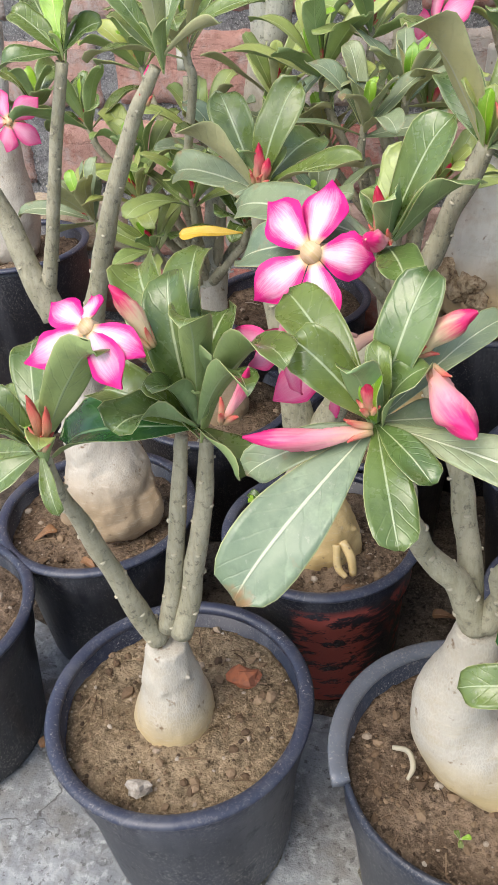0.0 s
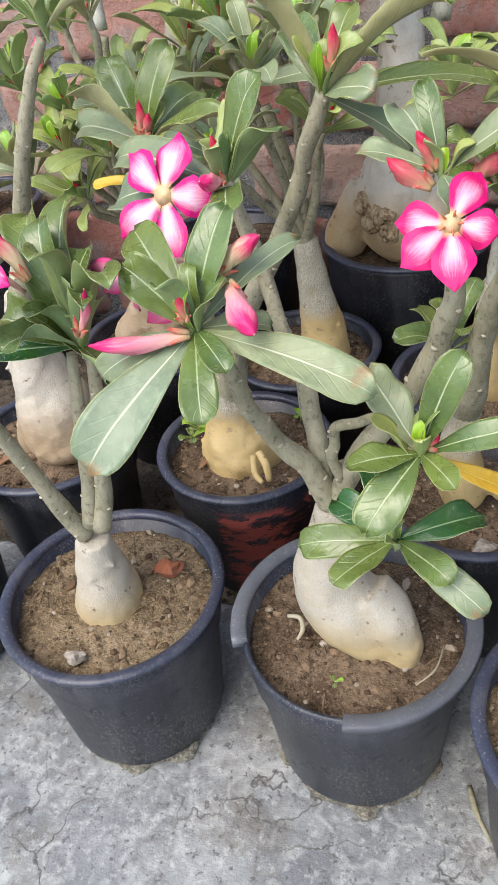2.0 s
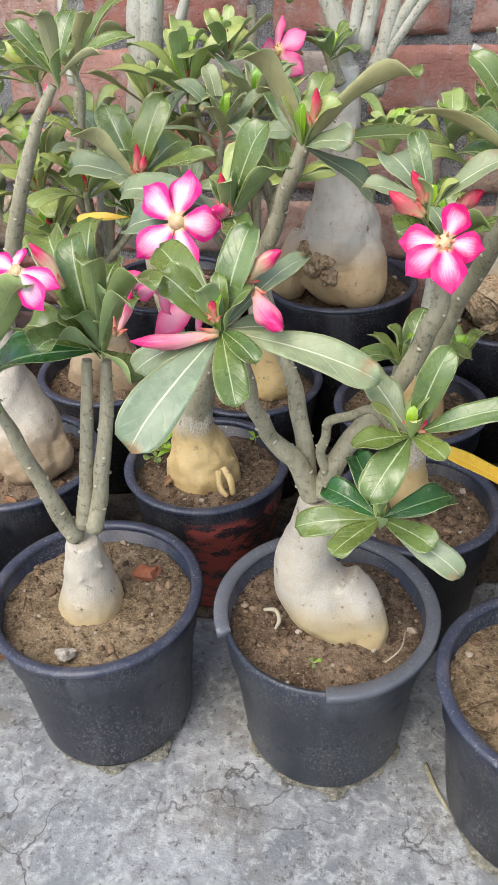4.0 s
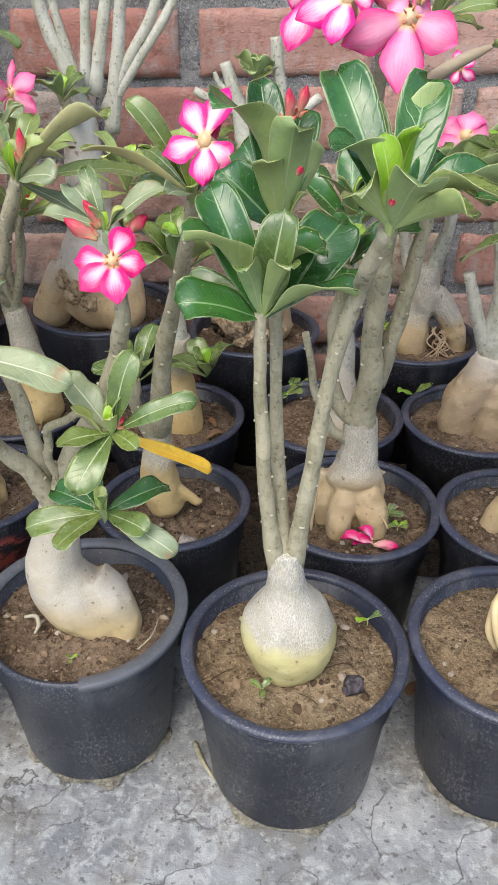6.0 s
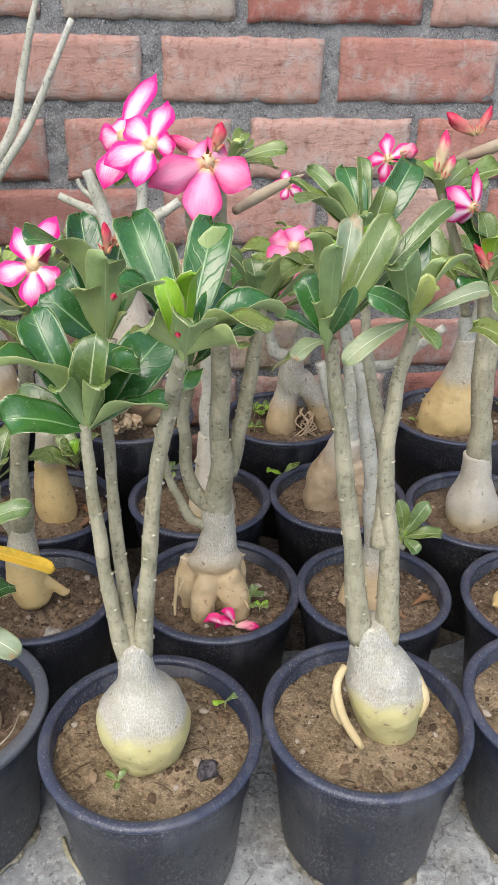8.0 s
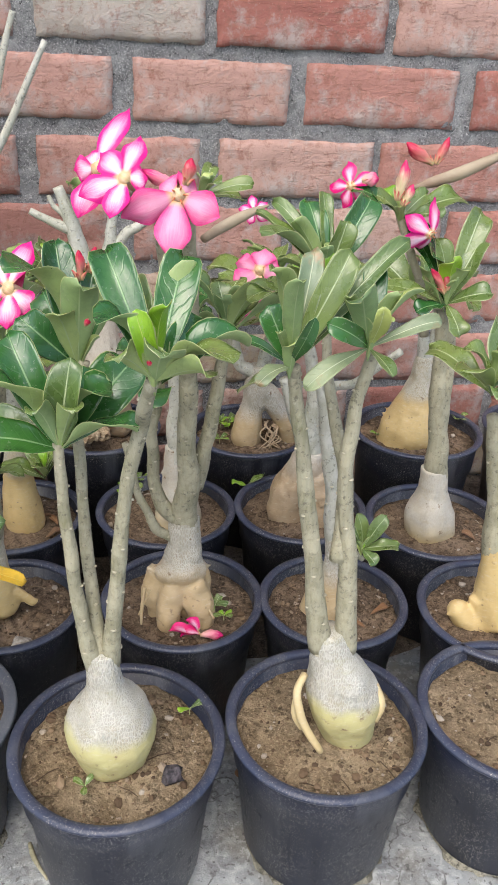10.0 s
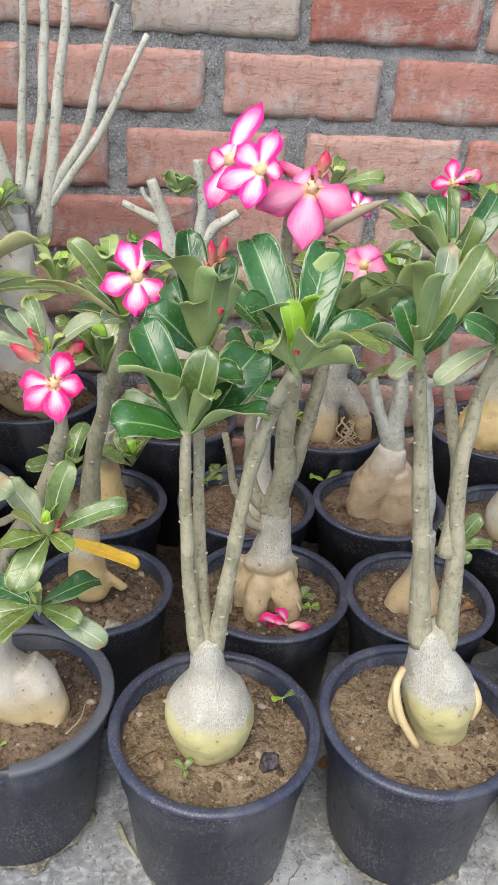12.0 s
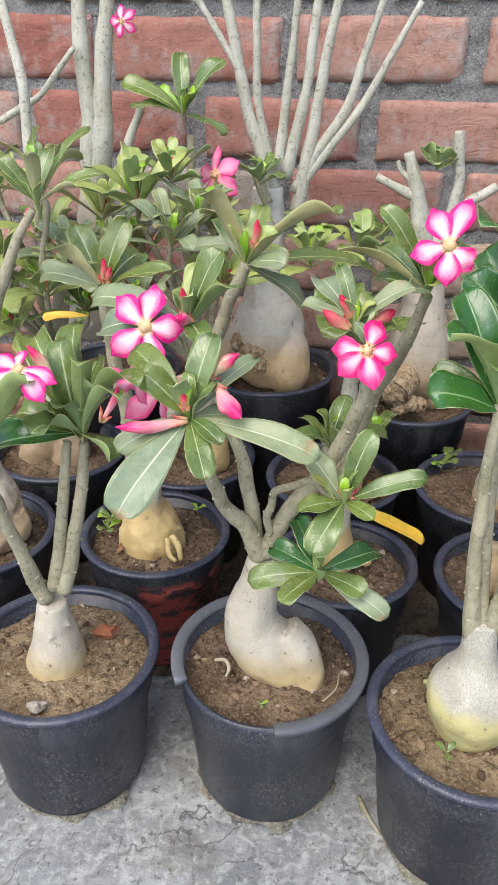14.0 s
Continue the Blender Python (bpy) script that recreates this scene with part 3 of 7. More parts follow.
# ---- pots ----
def add_pot(x, y, r, h, kind="plain", mat=pot_black, label="", soil=soil_brown, deep=0.016):
    pot = rest("plant_pot", (x, y, 0), label or "black plastic nursery pot with a rolled rim", "plant pot", "nursery pots")
    base = r * 0.78
    bm = bmesh.new()
    lathe(bm, [(0.001, 0.002), (base - 0.006, 0.0), (base - 0.003, 0.002), (base - 0.003, 0.009), (base + 0.0005, 0.011), (base + (r - base) * 0.72 - 0.004, h * 0.72), (base + (r - base) * 0.73 - 0.001, h * 0.735), (r - 0.004, h - 0.012), (r - 0.004, h - 0.004), (r - 0.0075, h - 0.004), (base + 0.004, h * 0.35)], (x, y), 64, 0.012)
    part("body", bm, mat, pot)
    bm = bmesh.new()
    if kind == "broken":
        # the flat flange has snapped off along part of the front
        prof = [(r - 0.008, h - 0.002), (r - 0.007, h + 0.0015), (r + 0.003, h + 0.002), (r + 0.0045, h + 0.001), (r + 0.0045, h - 0.005), (r - 0.004, h - 0.006), (r - 0.008, h - 0.002)]
        lathe(bm, prof, (x, y), 60, 0.006, radians(-82), radians(209))
    else:
        prof = [(r - 0.008, h - 0.005)] + [(r - 0.003 + 0.0055 * math.cos(a), h + 0.0035 * math.sin(a) - 0.002) for a in [math.pi - k * math.pi / 5 for k in range(8)]] + [(r - 0.008, h - 0.005)]
        lathe(bm, prof, (x, y), 64, 0.008)
    part("rim", bm, pot_flange if kind == "broken" else pot_rim, pot)
    # soil
    bm = bmesh.new()
    rs, z = r - 0.0085, h - deep
    seed = x * 31 + y * 17

    def top(px, py):
        q = math.hypot(px, py) / rs
        return z + 0.0055 * noise.noise((px * 24 + seed, py * 24, 1)) + 0.0034 * noise.noise((px * 95 + seed, py * 95, 4)) + 0.0016 * noise.noise((px * 230, py * 230 + seed, 9)) - 0.004 * q * q

    nr, na = (26, 84) if y < 0.65 else (14, 48)
    rings = [[bm.verts.new((x, y, top(0, 0)))]]
    for i in range(1, nr + 1):
        rings.append([bm.verts.new((x + rs * i / nr * math.cos(a), y + rs * i / nr * math.sin(a), top(rs * i / nr * math.cos(a), rs * i / nr * math.sin(a)))) for a in [2 * math.pi * k / na for k in range(na)]])
    for k in range(na):
        bm.faces.new((rings[0][0], rings[1][k], rings[1][(k + 1) % na]))
        for i in range(1, nr):
            bm.faces.new((rings[i][k], rings[i + 1][k], rings[i + 1][(k + 1) % na], rings[i][(k + 1) % na]))
    low = [bm.verts.new((v.co.x, v.co.y, z - 0.02)) for v in rings[nr]]
    for k in range(na):
        bm.faces.new((rings[nr][k], low[k], low[(k + 1) % na], rings[nr][(k + 1) % na]))
    earth = rest("soil", (x, y, z), "sandy potting soil filling a plastic pot" if soil is soil_sand else "brown crumbly potting soil filling a plastic pot", "soil", "pot soil")
    part("surface", bm, soil, earth)
    bm = bmesh.new()
    g = random.Random(int(x * 1000) * 7 + int(y * 1000))
    for i in range(340 if y < 0.65 else 130):
        a, q = g.uniform(0, 6.28), rs * math.sqrt(g.uniform(0.02, 0.97))
        s = g.uniform(0.0006, 0.0019) * (2.4 if g.random() < 0.16 else 1)
        px, py = q * math.cos(a), q * math.sin(a)
        blob(bm, (x + px, y + py, top(px, py) + s * 0.2), (s * g.uniform(0.8, 1.5), s, s * 0.7), g.uniform(0, 3), 0, 1, 0.5)
    for i in range(16):
        # straw and root scraps
        a, q = g.uniform(0, 6.28), rs * math.sqrt(g.uniform(0.1, 0.8))
        px, py, b, l = q * math.cos(a), q * math.sin(a), g.uniform(0, 3.1), g.uniform(0.004, 0.012)
        zz = top(px, py) + 0.0012
        tube(bm, [(x + px - l * math.cos(b), y + py - l * math.sin(b), zz, 0.0004), (x + px, y + py + 0.001, zz + 0.001, 0.0005), (x + px + l * math.cos(b), y + py + l * math.sin(b), zz, 0.0004)], 4, 2)
    crumbs = part("grit", bm, grit, earth, "loose soil crumbs and straw scraps", smooth=False)
    tagged(crumbs, kind="stuff")
    return top, x, y


def add_drift(x, y, r, seed):
    """Yellow sand washed up round a pot's foot."""
    bm = bmesh.new()
    a0 = []
    for i in range(90):
        a = 2 * math.pi * i / 90
        w = -0.005 + 0.024 * abs(noise.noise((math.cos(a) * 2 + seed, math.sin(a) * 2, seed))) + 0.004 * noise.noise((math.cos(a) * 13 + seed, math.sin(a) * 9, 0))
        a0.append([bm.verts.new((x + q * math.cos(a), y + q * math.sin(a), z)) for q, z in ((r * 0.72, 0.004), (r * 0.78 + w * 0.3, 0.0035), (r * 0.78 + w, 0.0))])
    for i in range(90):
        A, B = a0[i], a0[(i + 1) % 90]
        for j in range(2):
            bm.faces.new((A[j], A[j + 1], B[j + 1], B[j]))
    tagged(finish("sand_drift", bm, sand_pale), "yellowish sand drifted round the foot of a pot", "sand", kind="stuff")


# ---- plants ----
def leaf(parent, base, tip, width, up=(0, 0, 1), bend=0.12, cup=0.5, roll=0.0, top=leaf_top, under=leaf_under, name="leaf", wave=0.17, label=""):
    """A thick obovate leaf from base to tip. bend: how far it arches, as a share of its length; cup: how far its halves fold up, in radians."""
    B, T = Vector(base), Vector(tip)
    d = T - B
    L = d.length
    d.normalize()
    if cup > 1.15:
        # cupped leaves stand up round their shoot and hold their upper face inwards
        up, bend = (0, -0.55 if T.y > B.y - 0.005 else 0.35, 0.85), bend + 0.04
    u = Vector(up)
    nrm = u - d * u.dot(d)
    if nrm.length < 0.12:
        nrm = Vector((0, -1, 0.2)) - d * Vector((0, -1, 0.2)).dot(d)
    nrm.normalize()
    nrm = Matrix.Rotation(radians(roll), 3, d) @ nrm
    # rises from the shoot and curls back towards the tip
    P1 = B + d * L * 0.30 + nrm * bend * L * 1.1
    P2 = B + d * L * 0.80 + nrm * bend * L * 2.6
    bm = bmesh.new()
    uv = bm.loops.layers.uv.new("UVMap")
    nu, nv = 14, 10
    sheets = ([], [])
    s0, turn = rng.uniform(0, 50), radians(rng.uniform(-24, 24))
    swell = [(rng.uniform(0, 6.28), rng.uniform(7.5, 12.5), rng.uniform(0.5, 1.2)) for _ in range(2)]
    blunt = rng.uniform(0.60, 0.70)
    for i in range(nu + 1):
        t = i / nu
        p = B * (1 - t) ** 3 + P1 * 3 * t * (1 - t) ** 2 + P2 * 3 * t * t * (1 - t) + T * t**3
        tan = ((P1 - B) * (1 - t) ** 2 + (P2 - P1) * 2 * t * (1 - t) + (T - P2) * t * t).normalized()
        n = (nrm - tan * nrm.dot(tan)).normalized()
        n = Matrix.Rotation(turn * t, 3, tan) @ n
        s = tan.cross(n)
        # narrow foot, broad shoulder, blunt end with a short point
        w = width * 0.5 * (0.09 + 0.91 * math.sin(t / blunt * math.pi / 2) ** 1.35) if t < blunt else width * 0.5 * math.sqrt(max(0.0, 1 - ((t - blunt) / (1.002 - blunt)) ** 3.2))
        w = max(w, width * 0.02)
        k = max(0.02, cup * math.sin(min(1, t * 1.4) * math.pi / 2) * (1 - 0.5 * max(0.0, (t - 0.6) / 0.4) ** 1.5))
        for sheet, off in zip(sheets, (0, -0.0011)):
            row = []
            for j in range(nv + 1):
                v = 2 * j / nv - 1
                a = v * k
                x = w * math.sin(a) / k
                ph, fr, am = swell[v > 0]
                z = w * (1 - math.cos(a)) / k + wave * width * am * abs(v) ** 1.6 * t * math.sin(t * fr + ph) + 0.06 * w * noise.noise((t * 4 + s0, v * 1.5, s0)) - 0.05 * w * max(0.0, 1 - abs(v) * 4)
                x *= 1 + 0.05 * noise.noise((t * 7 + s0, v, 3))
                row.append(bm.verts.new(p + s * x + n * (z + off * (1 - 0.75 * abs(v) ** 4))))
            sheet.append(row)
    for which, sheet in enumerate(sheets):
        for i in range(nu):
            for j in range(nv):
                q = [(i, j), (i, j + 1), (i + 1, j + 1), (i + 1, j)]
                if which == 0:
                    q = q[::-1]
                f = bm.faces.new([sheet[a][b] for a, b in q])
                f.material_index = which
                for l, (a, b) in zip(f.loops, q):
                    l[uv].uv = (b / nv, a / nu)
    a, b = sheets
    edge = [(i, 0) for i in range(nu + 1)] + [(nu, j) for j in range(1, nv + 1)] + [(i, nv) for i in range(nu - 1, -1, -1)] + [(0, j) for j in range(nv - 1, 0, -1)]
    for k in range(len(edge)):
        (i, j), (m, o) = edge[k], edge[(k + 1) % len(edge)]
        f = bm.faces.new((a[i][j], a[m][o], b[m][o], b[i][j]))
        f.material_index = 1
        for l, (q, w) in zip(f.loops, ((i, j), (m, o), (m, o), (i, j))):
            l[uv].uv = (w / nv, q / nu)
    bmesh.ops.recalc_face_normals(bm, faces=bm.faces[:])
    return part(name, bm, [top, under], parent, label)


def stem(parent, points, mat=bark, scars=True, name="stem", label=""):
    bm = bmesh.new()
    # slight kinks and swellings where leaves once stood
    rows = [points[0]]
    for a, b in zip(points, points[1:]):
        mid = [(p + q) / 2 for p, q in zip(a, b)]
        rows += [(mid[0] + rng.uniform(-0.22, 0.22) * mid[3], mid[1] + rng.uniform(-0.22, 0.22) * mid[3], mid[2], mid[3] * rng.uniform(0.95, 1.06)), b]
    path = tube(bm, [(x, y, z, r * 0.92) for x, y, z, r in rows], 16, 6, 0.16)
    if scars:
        # pale raised leaf scars wind up the stem
        run, gap, ang = 0.0, 0.009, rng.uniform(0, 6)
        for a, b in zip(path, path[1:]):
            run += float(np.linalg.norm(b[:3] - a[:3]))
            if run > gap:
                run, gap = 0, rng.uniform(0.006, 0.012)
                ang += 2.4
                t = Vector((b - a)[:3]).normalized()
                o = Matrix.Rotation(ang, 3, t) @ t.orthogonal().normalized()
                c = Vector(a[:3]) + o * a[3] * 0.98
                r = bmesh.ops.create_icosphere(bm, subdivisions=1, radius=1.0)
                m = Matrix((t.cross(o), o, t)).transposed().to_4x4()
                wide = min(0.0028, a[3] * 0.38) * rng.uniform(0.7, 1.1)
                for v in r["verts"]:
                    v.co = Matrix.Translation(c) @ m @ Vector((v.co.x * wide, v.co.y * 0.0016, v.co.z * 0.0011 + 0.25 * v.co.x * v.co.x * wide))
                    for f in v.link_faces:
                        f.material_index = 1
    return part(name, bm, [mat, scar_pale], parent, label)


lump_cloud = bpy.data.textures.new("lump_cloud", "CLOUDS")
lump_cloud.noise_scale, lump_cloud.noise_depth = 0.022, 1
wrinkle_cloud = bpy.data.textures.new("wrinkle_cloud", "CLOUDS")
wrinkle_cloud.noise_scale, wrinkle_cloud.noise_depth = 0.006, 2


def caudex(parent, lobes, mat, line, voxel=0.0024, label="", lumps=0.0022):
    """The swollen root: overlapping lobes melted into one skin. line: the height up to which it was once buried."""
    bm = bmesh.new()
    for l in lobes:
        (a, b), (y, z) = [[np.array(q) for q in e] for e in (l[:2], l[-2:])]
        d, e = (a - b)[:3] / np.linalg.norm((a - b)[:3]), (z - y)[:3] / np.linalg.norm((z - y)[:3])
        ends = [[(*(p[:3] + v * p[3] * f), p[3] * w) for f, w in ((0.45, 0.85), (0.8, 0.5), (0.93, 0.1))] for p, v in ((a, d), (z, e))]
        tube(bm, ends[0][::-1] + list(l), 18, 4, 0.10)
    # stubs of small roots round the widest part
    nub = random.Random(int(lobes[0][0][0] * 1e4))
    for l in lobes:
        for i in range(5):
            p = np.array(l[nub.randrange(0, min(3, len(l)))])
            a, t = nub.uniform(0, 6.28), nub.uniform(-0.4, 0.5)
            d = np.array((math.cos(a) * math.cos(t), math.sin(a) * math.cos(t), math.sin(t)))
            q, e = p[:3] + d * p[3] * 0.9, nub.uniform(0.0015, 0.0035)
            tube(bm, [(*q, e), (*(q + d * p[3] * 0.13), e), (*(q + d * (p[3] * 0.13 + 0.0025) - np.array((0, 0, 0.001))), e * 0.6)], 6, 2)
    ob = part("caudex", bm, mat, parent, label)
    recentre(ob, (*lobes[0][0][:2], line))
    m = ob.modifiers.new("melt", "REMESH")
    m.mode, m.voxel_size, m.use_smooth_shade = "VOXEL", voxel, True
    s = ob.modifiers.new("soften", "SMOOTH")
    s.iterations, s.factor = 3, 0.6
    for name, tex, depth in (("lumps", lump_cloud, lumps), ("wrinkles", wrinkle_cloud, 0.0011)):
        q = ob.modifiers.new(name, "DISPLACE")
        q.texture, q.strength, q.mid_level, q.texture_coords = tex, depth, 0.5, "LOCAL"
    return ob


def knot(parent, at, wide):
    """A corky, cracked burr on an old caudex."""
    bm = bmesh.new()
    r = bmesh.ops.create_icosphere(bm, subdivisions=4, radius=wide)
    for v in r["verts"]:
        p = v.co * (0.8 / wide) + Vector(at) * 90
        v.co *= 0.9 + 0.5 * abs(noise.noise(p * 1.1)) + 0.22 * noise.noise(p * 2.3) + 0.06 * noise.noise(p * 7)
        v.co += Vector(at)
    part("knot", bm, burr, parent, "brown corky burr")


def root(parent, points, mat):
    bm = bmesh.new()
    tube(bm, points, 8, 5, 0.2)
    ob = part("root", bm, mat, parent)
    recentre(ob, (points[0][0], points[0][1], points[0][2] + 0.2))
    return ob


def flower(parent, centre, facing, size, spin=0.0, front=petal_front, heart=throat_gold, droop=0.15, back=None, lines=True, tube_len=0.03, tips=(), width=0.7):
    """An open five-petalled trumpet flower that looks along facing."""
    C, F = Vector(centre), Vector(facing).normalized()
    side = F.orthogonal().normalized()
    if abs(F.z) < 0.95:
        side = F.cross(Vector((0, 0, 1))).normalized()
    up = side.cross(F)
    R = size / 2
    bm = bmesh.new()
    uv = bm.loops.layers.uv.new("UVMap")
    B = C - F * tube_len
    tube(bm, [(*(B - F * 0.012 + Vector((0, 0, -0.004))), R * 0.05), (*B, R * 0.09), (*(C - F * tube_len * 0.4), R * 0.15), (*(C - F * 0.002), R * 0.155), (*(C + F * 0.0005), R * 0.158), (*(C - F * 0.004), R * 0.125), (*(C - F * 0.013), R * 0.08), (*(C - F * 0.026), R * 0.03)], 15, 3, 0, 0, uv)
    fl = part("flower", bm, heart, parent, "pink and white star-shaped flower with a golden throat")
    if lines:
        for i in range(5):
            a = radians(spin + 36 + 72 * i)
            o = side * math.cos(a) + up * math.sin(a)
            bm = bmesh.new()
            luv = bm.loops.layers.uv.new("UVMap")
            tube(bm, [(*(C - F * 0.012 + o * R * 0.04), 0.0004), (*(C + F * 0.001 + o * R * 0.13), 0.0007), (*(C + F * 0.003 + o * R * 0.21), 0.0003)], 5, 3, 0, 0, luv)
            part("stamen", bm, throat_line, fl)
    for q in tips:
        o = Vector(q) - C
        o = (o - F * o.dot(F)).normalized()
        petal(fl, C + o * R * 0.13 - F * 0.0005, q, R * width * rng.uniform(0.92, 1.08), F, 0.06, rng.uniform(-0.5, 0.0), rng.uniform(-10, 10), front, back or petal_back)
    for i in range(0 if tips else 5):
        a = radians(spin + 72 * i + rng.uniform(-4, 4))
        o = side * math.cos(a) + up * math.sin(a)
        b = C + o * R * 0.13 - F * 0.0005
        tip = C + o * R * rng.uniform(0.95, 1.18) - F * R * (droop + rng.uniform(-0.1, 0.15))
        q = side * -math.sin(a) + up * math.cos(a)
        petal(fl, b, tip, R * rng.uniform(0.62, 0.76), F, 0.07, -0.35 + rng.uniform(-0.25, 0.25), rng.uniform(-14, 14), front, back or petal_back)
    return fl


def petal(parent, base, tip, width, up, bend, cup, roll, front, back):
    B, T = Vector(base), Vector(tip)
    d = T - B
    L = d.length
    d.normalize()
    u = Vector(up)
    n0 = (u - d * u.dot(d)).normalized()
    n0 = Matrix.Rotation(radians(roll), 3, d) @ n0
    C = (B + T) / 2 + n0 * bend * L * 2
    bm = bmesh.new()
    uv = bm.loops.layers.uv.new("UVMap")
    nu, nv = 14, 8
    seed, turn = rng.uniform(0, 90), radians(rng.uniform(-32, 32))
    sheets = ([], [])
    for i in range(nu + 1):
        t = i / nu
        p = B * (1 - t) ** 2 + C * 2 * t * (1 - t) + T * t * t
        tan = ((C - B) * (1 - t) + (T - C) * t).normalized()
        n = (n0 - tan * n0.dot(tan)).normalized()
        s = tan.cross(n)
        w = width * 0.5 * (0.26 + 0.74 * math.sin(t / 0.58 * math.pi / 2) ** 1.15) if t < 0.58 else width * 0.5 * max(0.02, 1 - ((t - 0.58) / 0.42) ** 1.55)
        n = Matrix.Rotation(turn * t * t, 3, tan) @ n
        s = tan.cross(n)
        for sheet, off in zip(sheets, (0, -0.0005)):
            row = []
            for j in range(nv + 1):
                v = 2 * j / nv - 1
                f = 0.055 * width * abs(v) ** 2 * t * math.sin(t * 15 + seed + 2.4 * v) + 0.12 * w * noise.noise((t * 3 + seed, v * 2, 0))
                z = cup * w * v * v * 0.6 + f
                row.append(bm.verts.new(p + s * (w * v * (1 + 0.06 * noise.noise((t * 9 + seed, v * 3, 7)))) + n * (z + off)))
            sheet.append(row)
    for which, sheet in enumerate(sheets):
        for i in range(nu):
            for j in range(nv):
                q = [(i, j), (i, j + 1), (i + 1, j + 1), (i + 1, j)]
                if which == 0:
                    q = q[::-1]
                f = bm.faces.new([sheet[a][b] for a, b in q])
                f.material_index = which
                for l, (a, b) in zip(f.loops, q):
                    l[uv].uv = (b / nv, a / nu)
    return part("petal", bm, [front, back], parent)


def bud(parent, base, tip, width, mat=bud_pink, name="flower_bud", sepals=True, label=""):
    """A furled bud: slim foot, swollen body, twisted point."""
    B, T = Vector(base), Vector(tip)
    d = (T - B)
    bm = bmesh.new()
    uv = bm.loops.layers.uv.new("UVMap")
    prof = ((0, 0.15), (0.1, 0.22), (0.28, 0.36), (0.52, 0.48), (0.72, 0.42), (0.88, 0.24), (1.0, 0.05))
    sag = d.orthogonal().normalized() * d.length * 0.05
    tube(bm, [(*(B + d * t + sag * math.sin(t * 3.1)), width * w * 0.9) for t, w in prof], 24, 4, 0.22, 0, uv, ribs=0.34)
    ob = part(name, bm, mat, parent, label)
    if sepals:
        dn = d.normalized()
        o = dn.orthogonal().normalized()
        for i in range(4):
            q = Matrix.Rotation(i * 1.57 + 0.4, 3, dn) @ o
            bm = bmesh.new()
            uv = bm.loops.layers.uv.new("UVMap")
            s = min(0.011, d.length * 0.3)
            tube(bm, [(*(B + q * 0.0015), 0.0016), (*(B + dn * s * 0.6 + q * 0.0035), 0.0014), (*(B + dn * s + q * 0.006), 0.0003)], 5, 3, 0, 0, uv)
            part("sepal", bm, sepal_pink, ob)
    return ob


def pod(parent, points):
    """A long horn-shaped seed pod."""
    bm = bmesh.new()
    tube(bm, points, 14, 7, 0.10)
    part("seed_pod", bm, pod_brown, parent, "tan horn-shaped seed pod")


def rosette(parent, at, count, length, width, tilt=(15, 80), top=leaf_top, under=leaf_under, seed=1, axis=(0, 0, 1), cup=0.6, bend=0.08):
    """A spiral of leaves round a shoot's end, upright in the middle and spreading outside."""
    r = random.Random(seed)
    A = Vector(axis).normalized()
    s = A.orthogonal().normalized()
    for i in range(count):
        f = (i + 0.5) / count
        a = 2.4 * i + r.uniform(-0.25, 0.25) + seed
        t = radians(tilt[0] + (tilt[1] - tilt[0]) * f + r.uniform(-9, 9))
        o = Matrix.Rotation(a, 3, A) @ s
        d = A * math.cos(t) + o * math.sin(t)
        L = length * (0.5 + 0.65 * min(1, f * 1.5)) * r.uniform(0.85, 1.15)
        b = Vector(at) - A * 0.012 * f
        leaf(parent, b, b + d * L, width * (0.5 + 0.55 * min(1, f * 1.6)) * r.uniform(0.85, 1.15), A, bend + r.uniform(-0.04, 0.06), cup * r.uniform(0.6, 1.3), r.uniform(-25, 25), top if f > 0.15 else leaf_young, under)


def bough(parent, fork, tip, lean, reach, wide, skin, back, seed):
    """A thin branch that leaves a trunk at fork and ends in a loose whorl of slim leaves."""
    A, T = Vector(fork), Vector(tip)
    L = Vector(lean).normalized()
    K = A.lerp(T, 0.5) + Vector((0, 0, -0.012)) + (T - A).cross(L) * 0.2
    shoot = stem(parent, [(*A, 0.0062), (*K, 0.0050), (*(T - L * 0.03), 0.0042), (*T, 0.0034)], bark)
    rosette(shoot, T, 12, reach * 1.2, wide * 1.15, (8, 82), skin, back, seed, L, 0.45, 0.06)
    bud(shoot, T, T + L * 0.022 + Vector((0.003, -0.004, 0)), 0.006, bud_red)


add_ground()
add_shaded_litter_bed()

# ---- pots, row by row from the front ----
add_pot(-0.215, 0.4, 0.096, 0.165, "plain", pot_black, "dusty black plastic nursery pot with a rolled rim", soil_brown)
add_pot(0.036, 0.384, 0.096, 0.165, "plain", pot_blue, "blue-black plastic nursery pot with a rolled rim", soil_sand)
add_pot(0.245, 0.4, 0.094, 0.165, "broken", pot_worn, "worn grey-black plastic pot with a broken flat rim", soil_brown)
add_pot(0.44, 0.352, 0.098, 0.165, "plain", pot_blue, "blue-black plastic nursery pot with a rolled rim", soil_sand)
add_pot(0.64, 0.356, 0.096, 0.165, "plain", pot_blue, "blue-black plastic nursery pot with a rolled rim", soil_sand)
add_pot(0.835, 0.35, 0.096, 0.165, "plain", pot_blue, "blue-black plastic nursery pot with a rolled rim", soil_sand)
add_pot(-0.134, 0.568, 0.095, 0.165, "plain", pot_black, "dusty black plastic nursery pot with a rolled rim", soil_brown)
add_pot(0.085, 0.595, 0.09, 0.165, "plain", pot_painted, "black plastic pot with flaking red paint", soil_brown)
add_pot(0.317, 0.564, 0.083, 0.165, "plain", pot_black, "dusty black plastic nursery pot with a rolled rim", soil_brown)
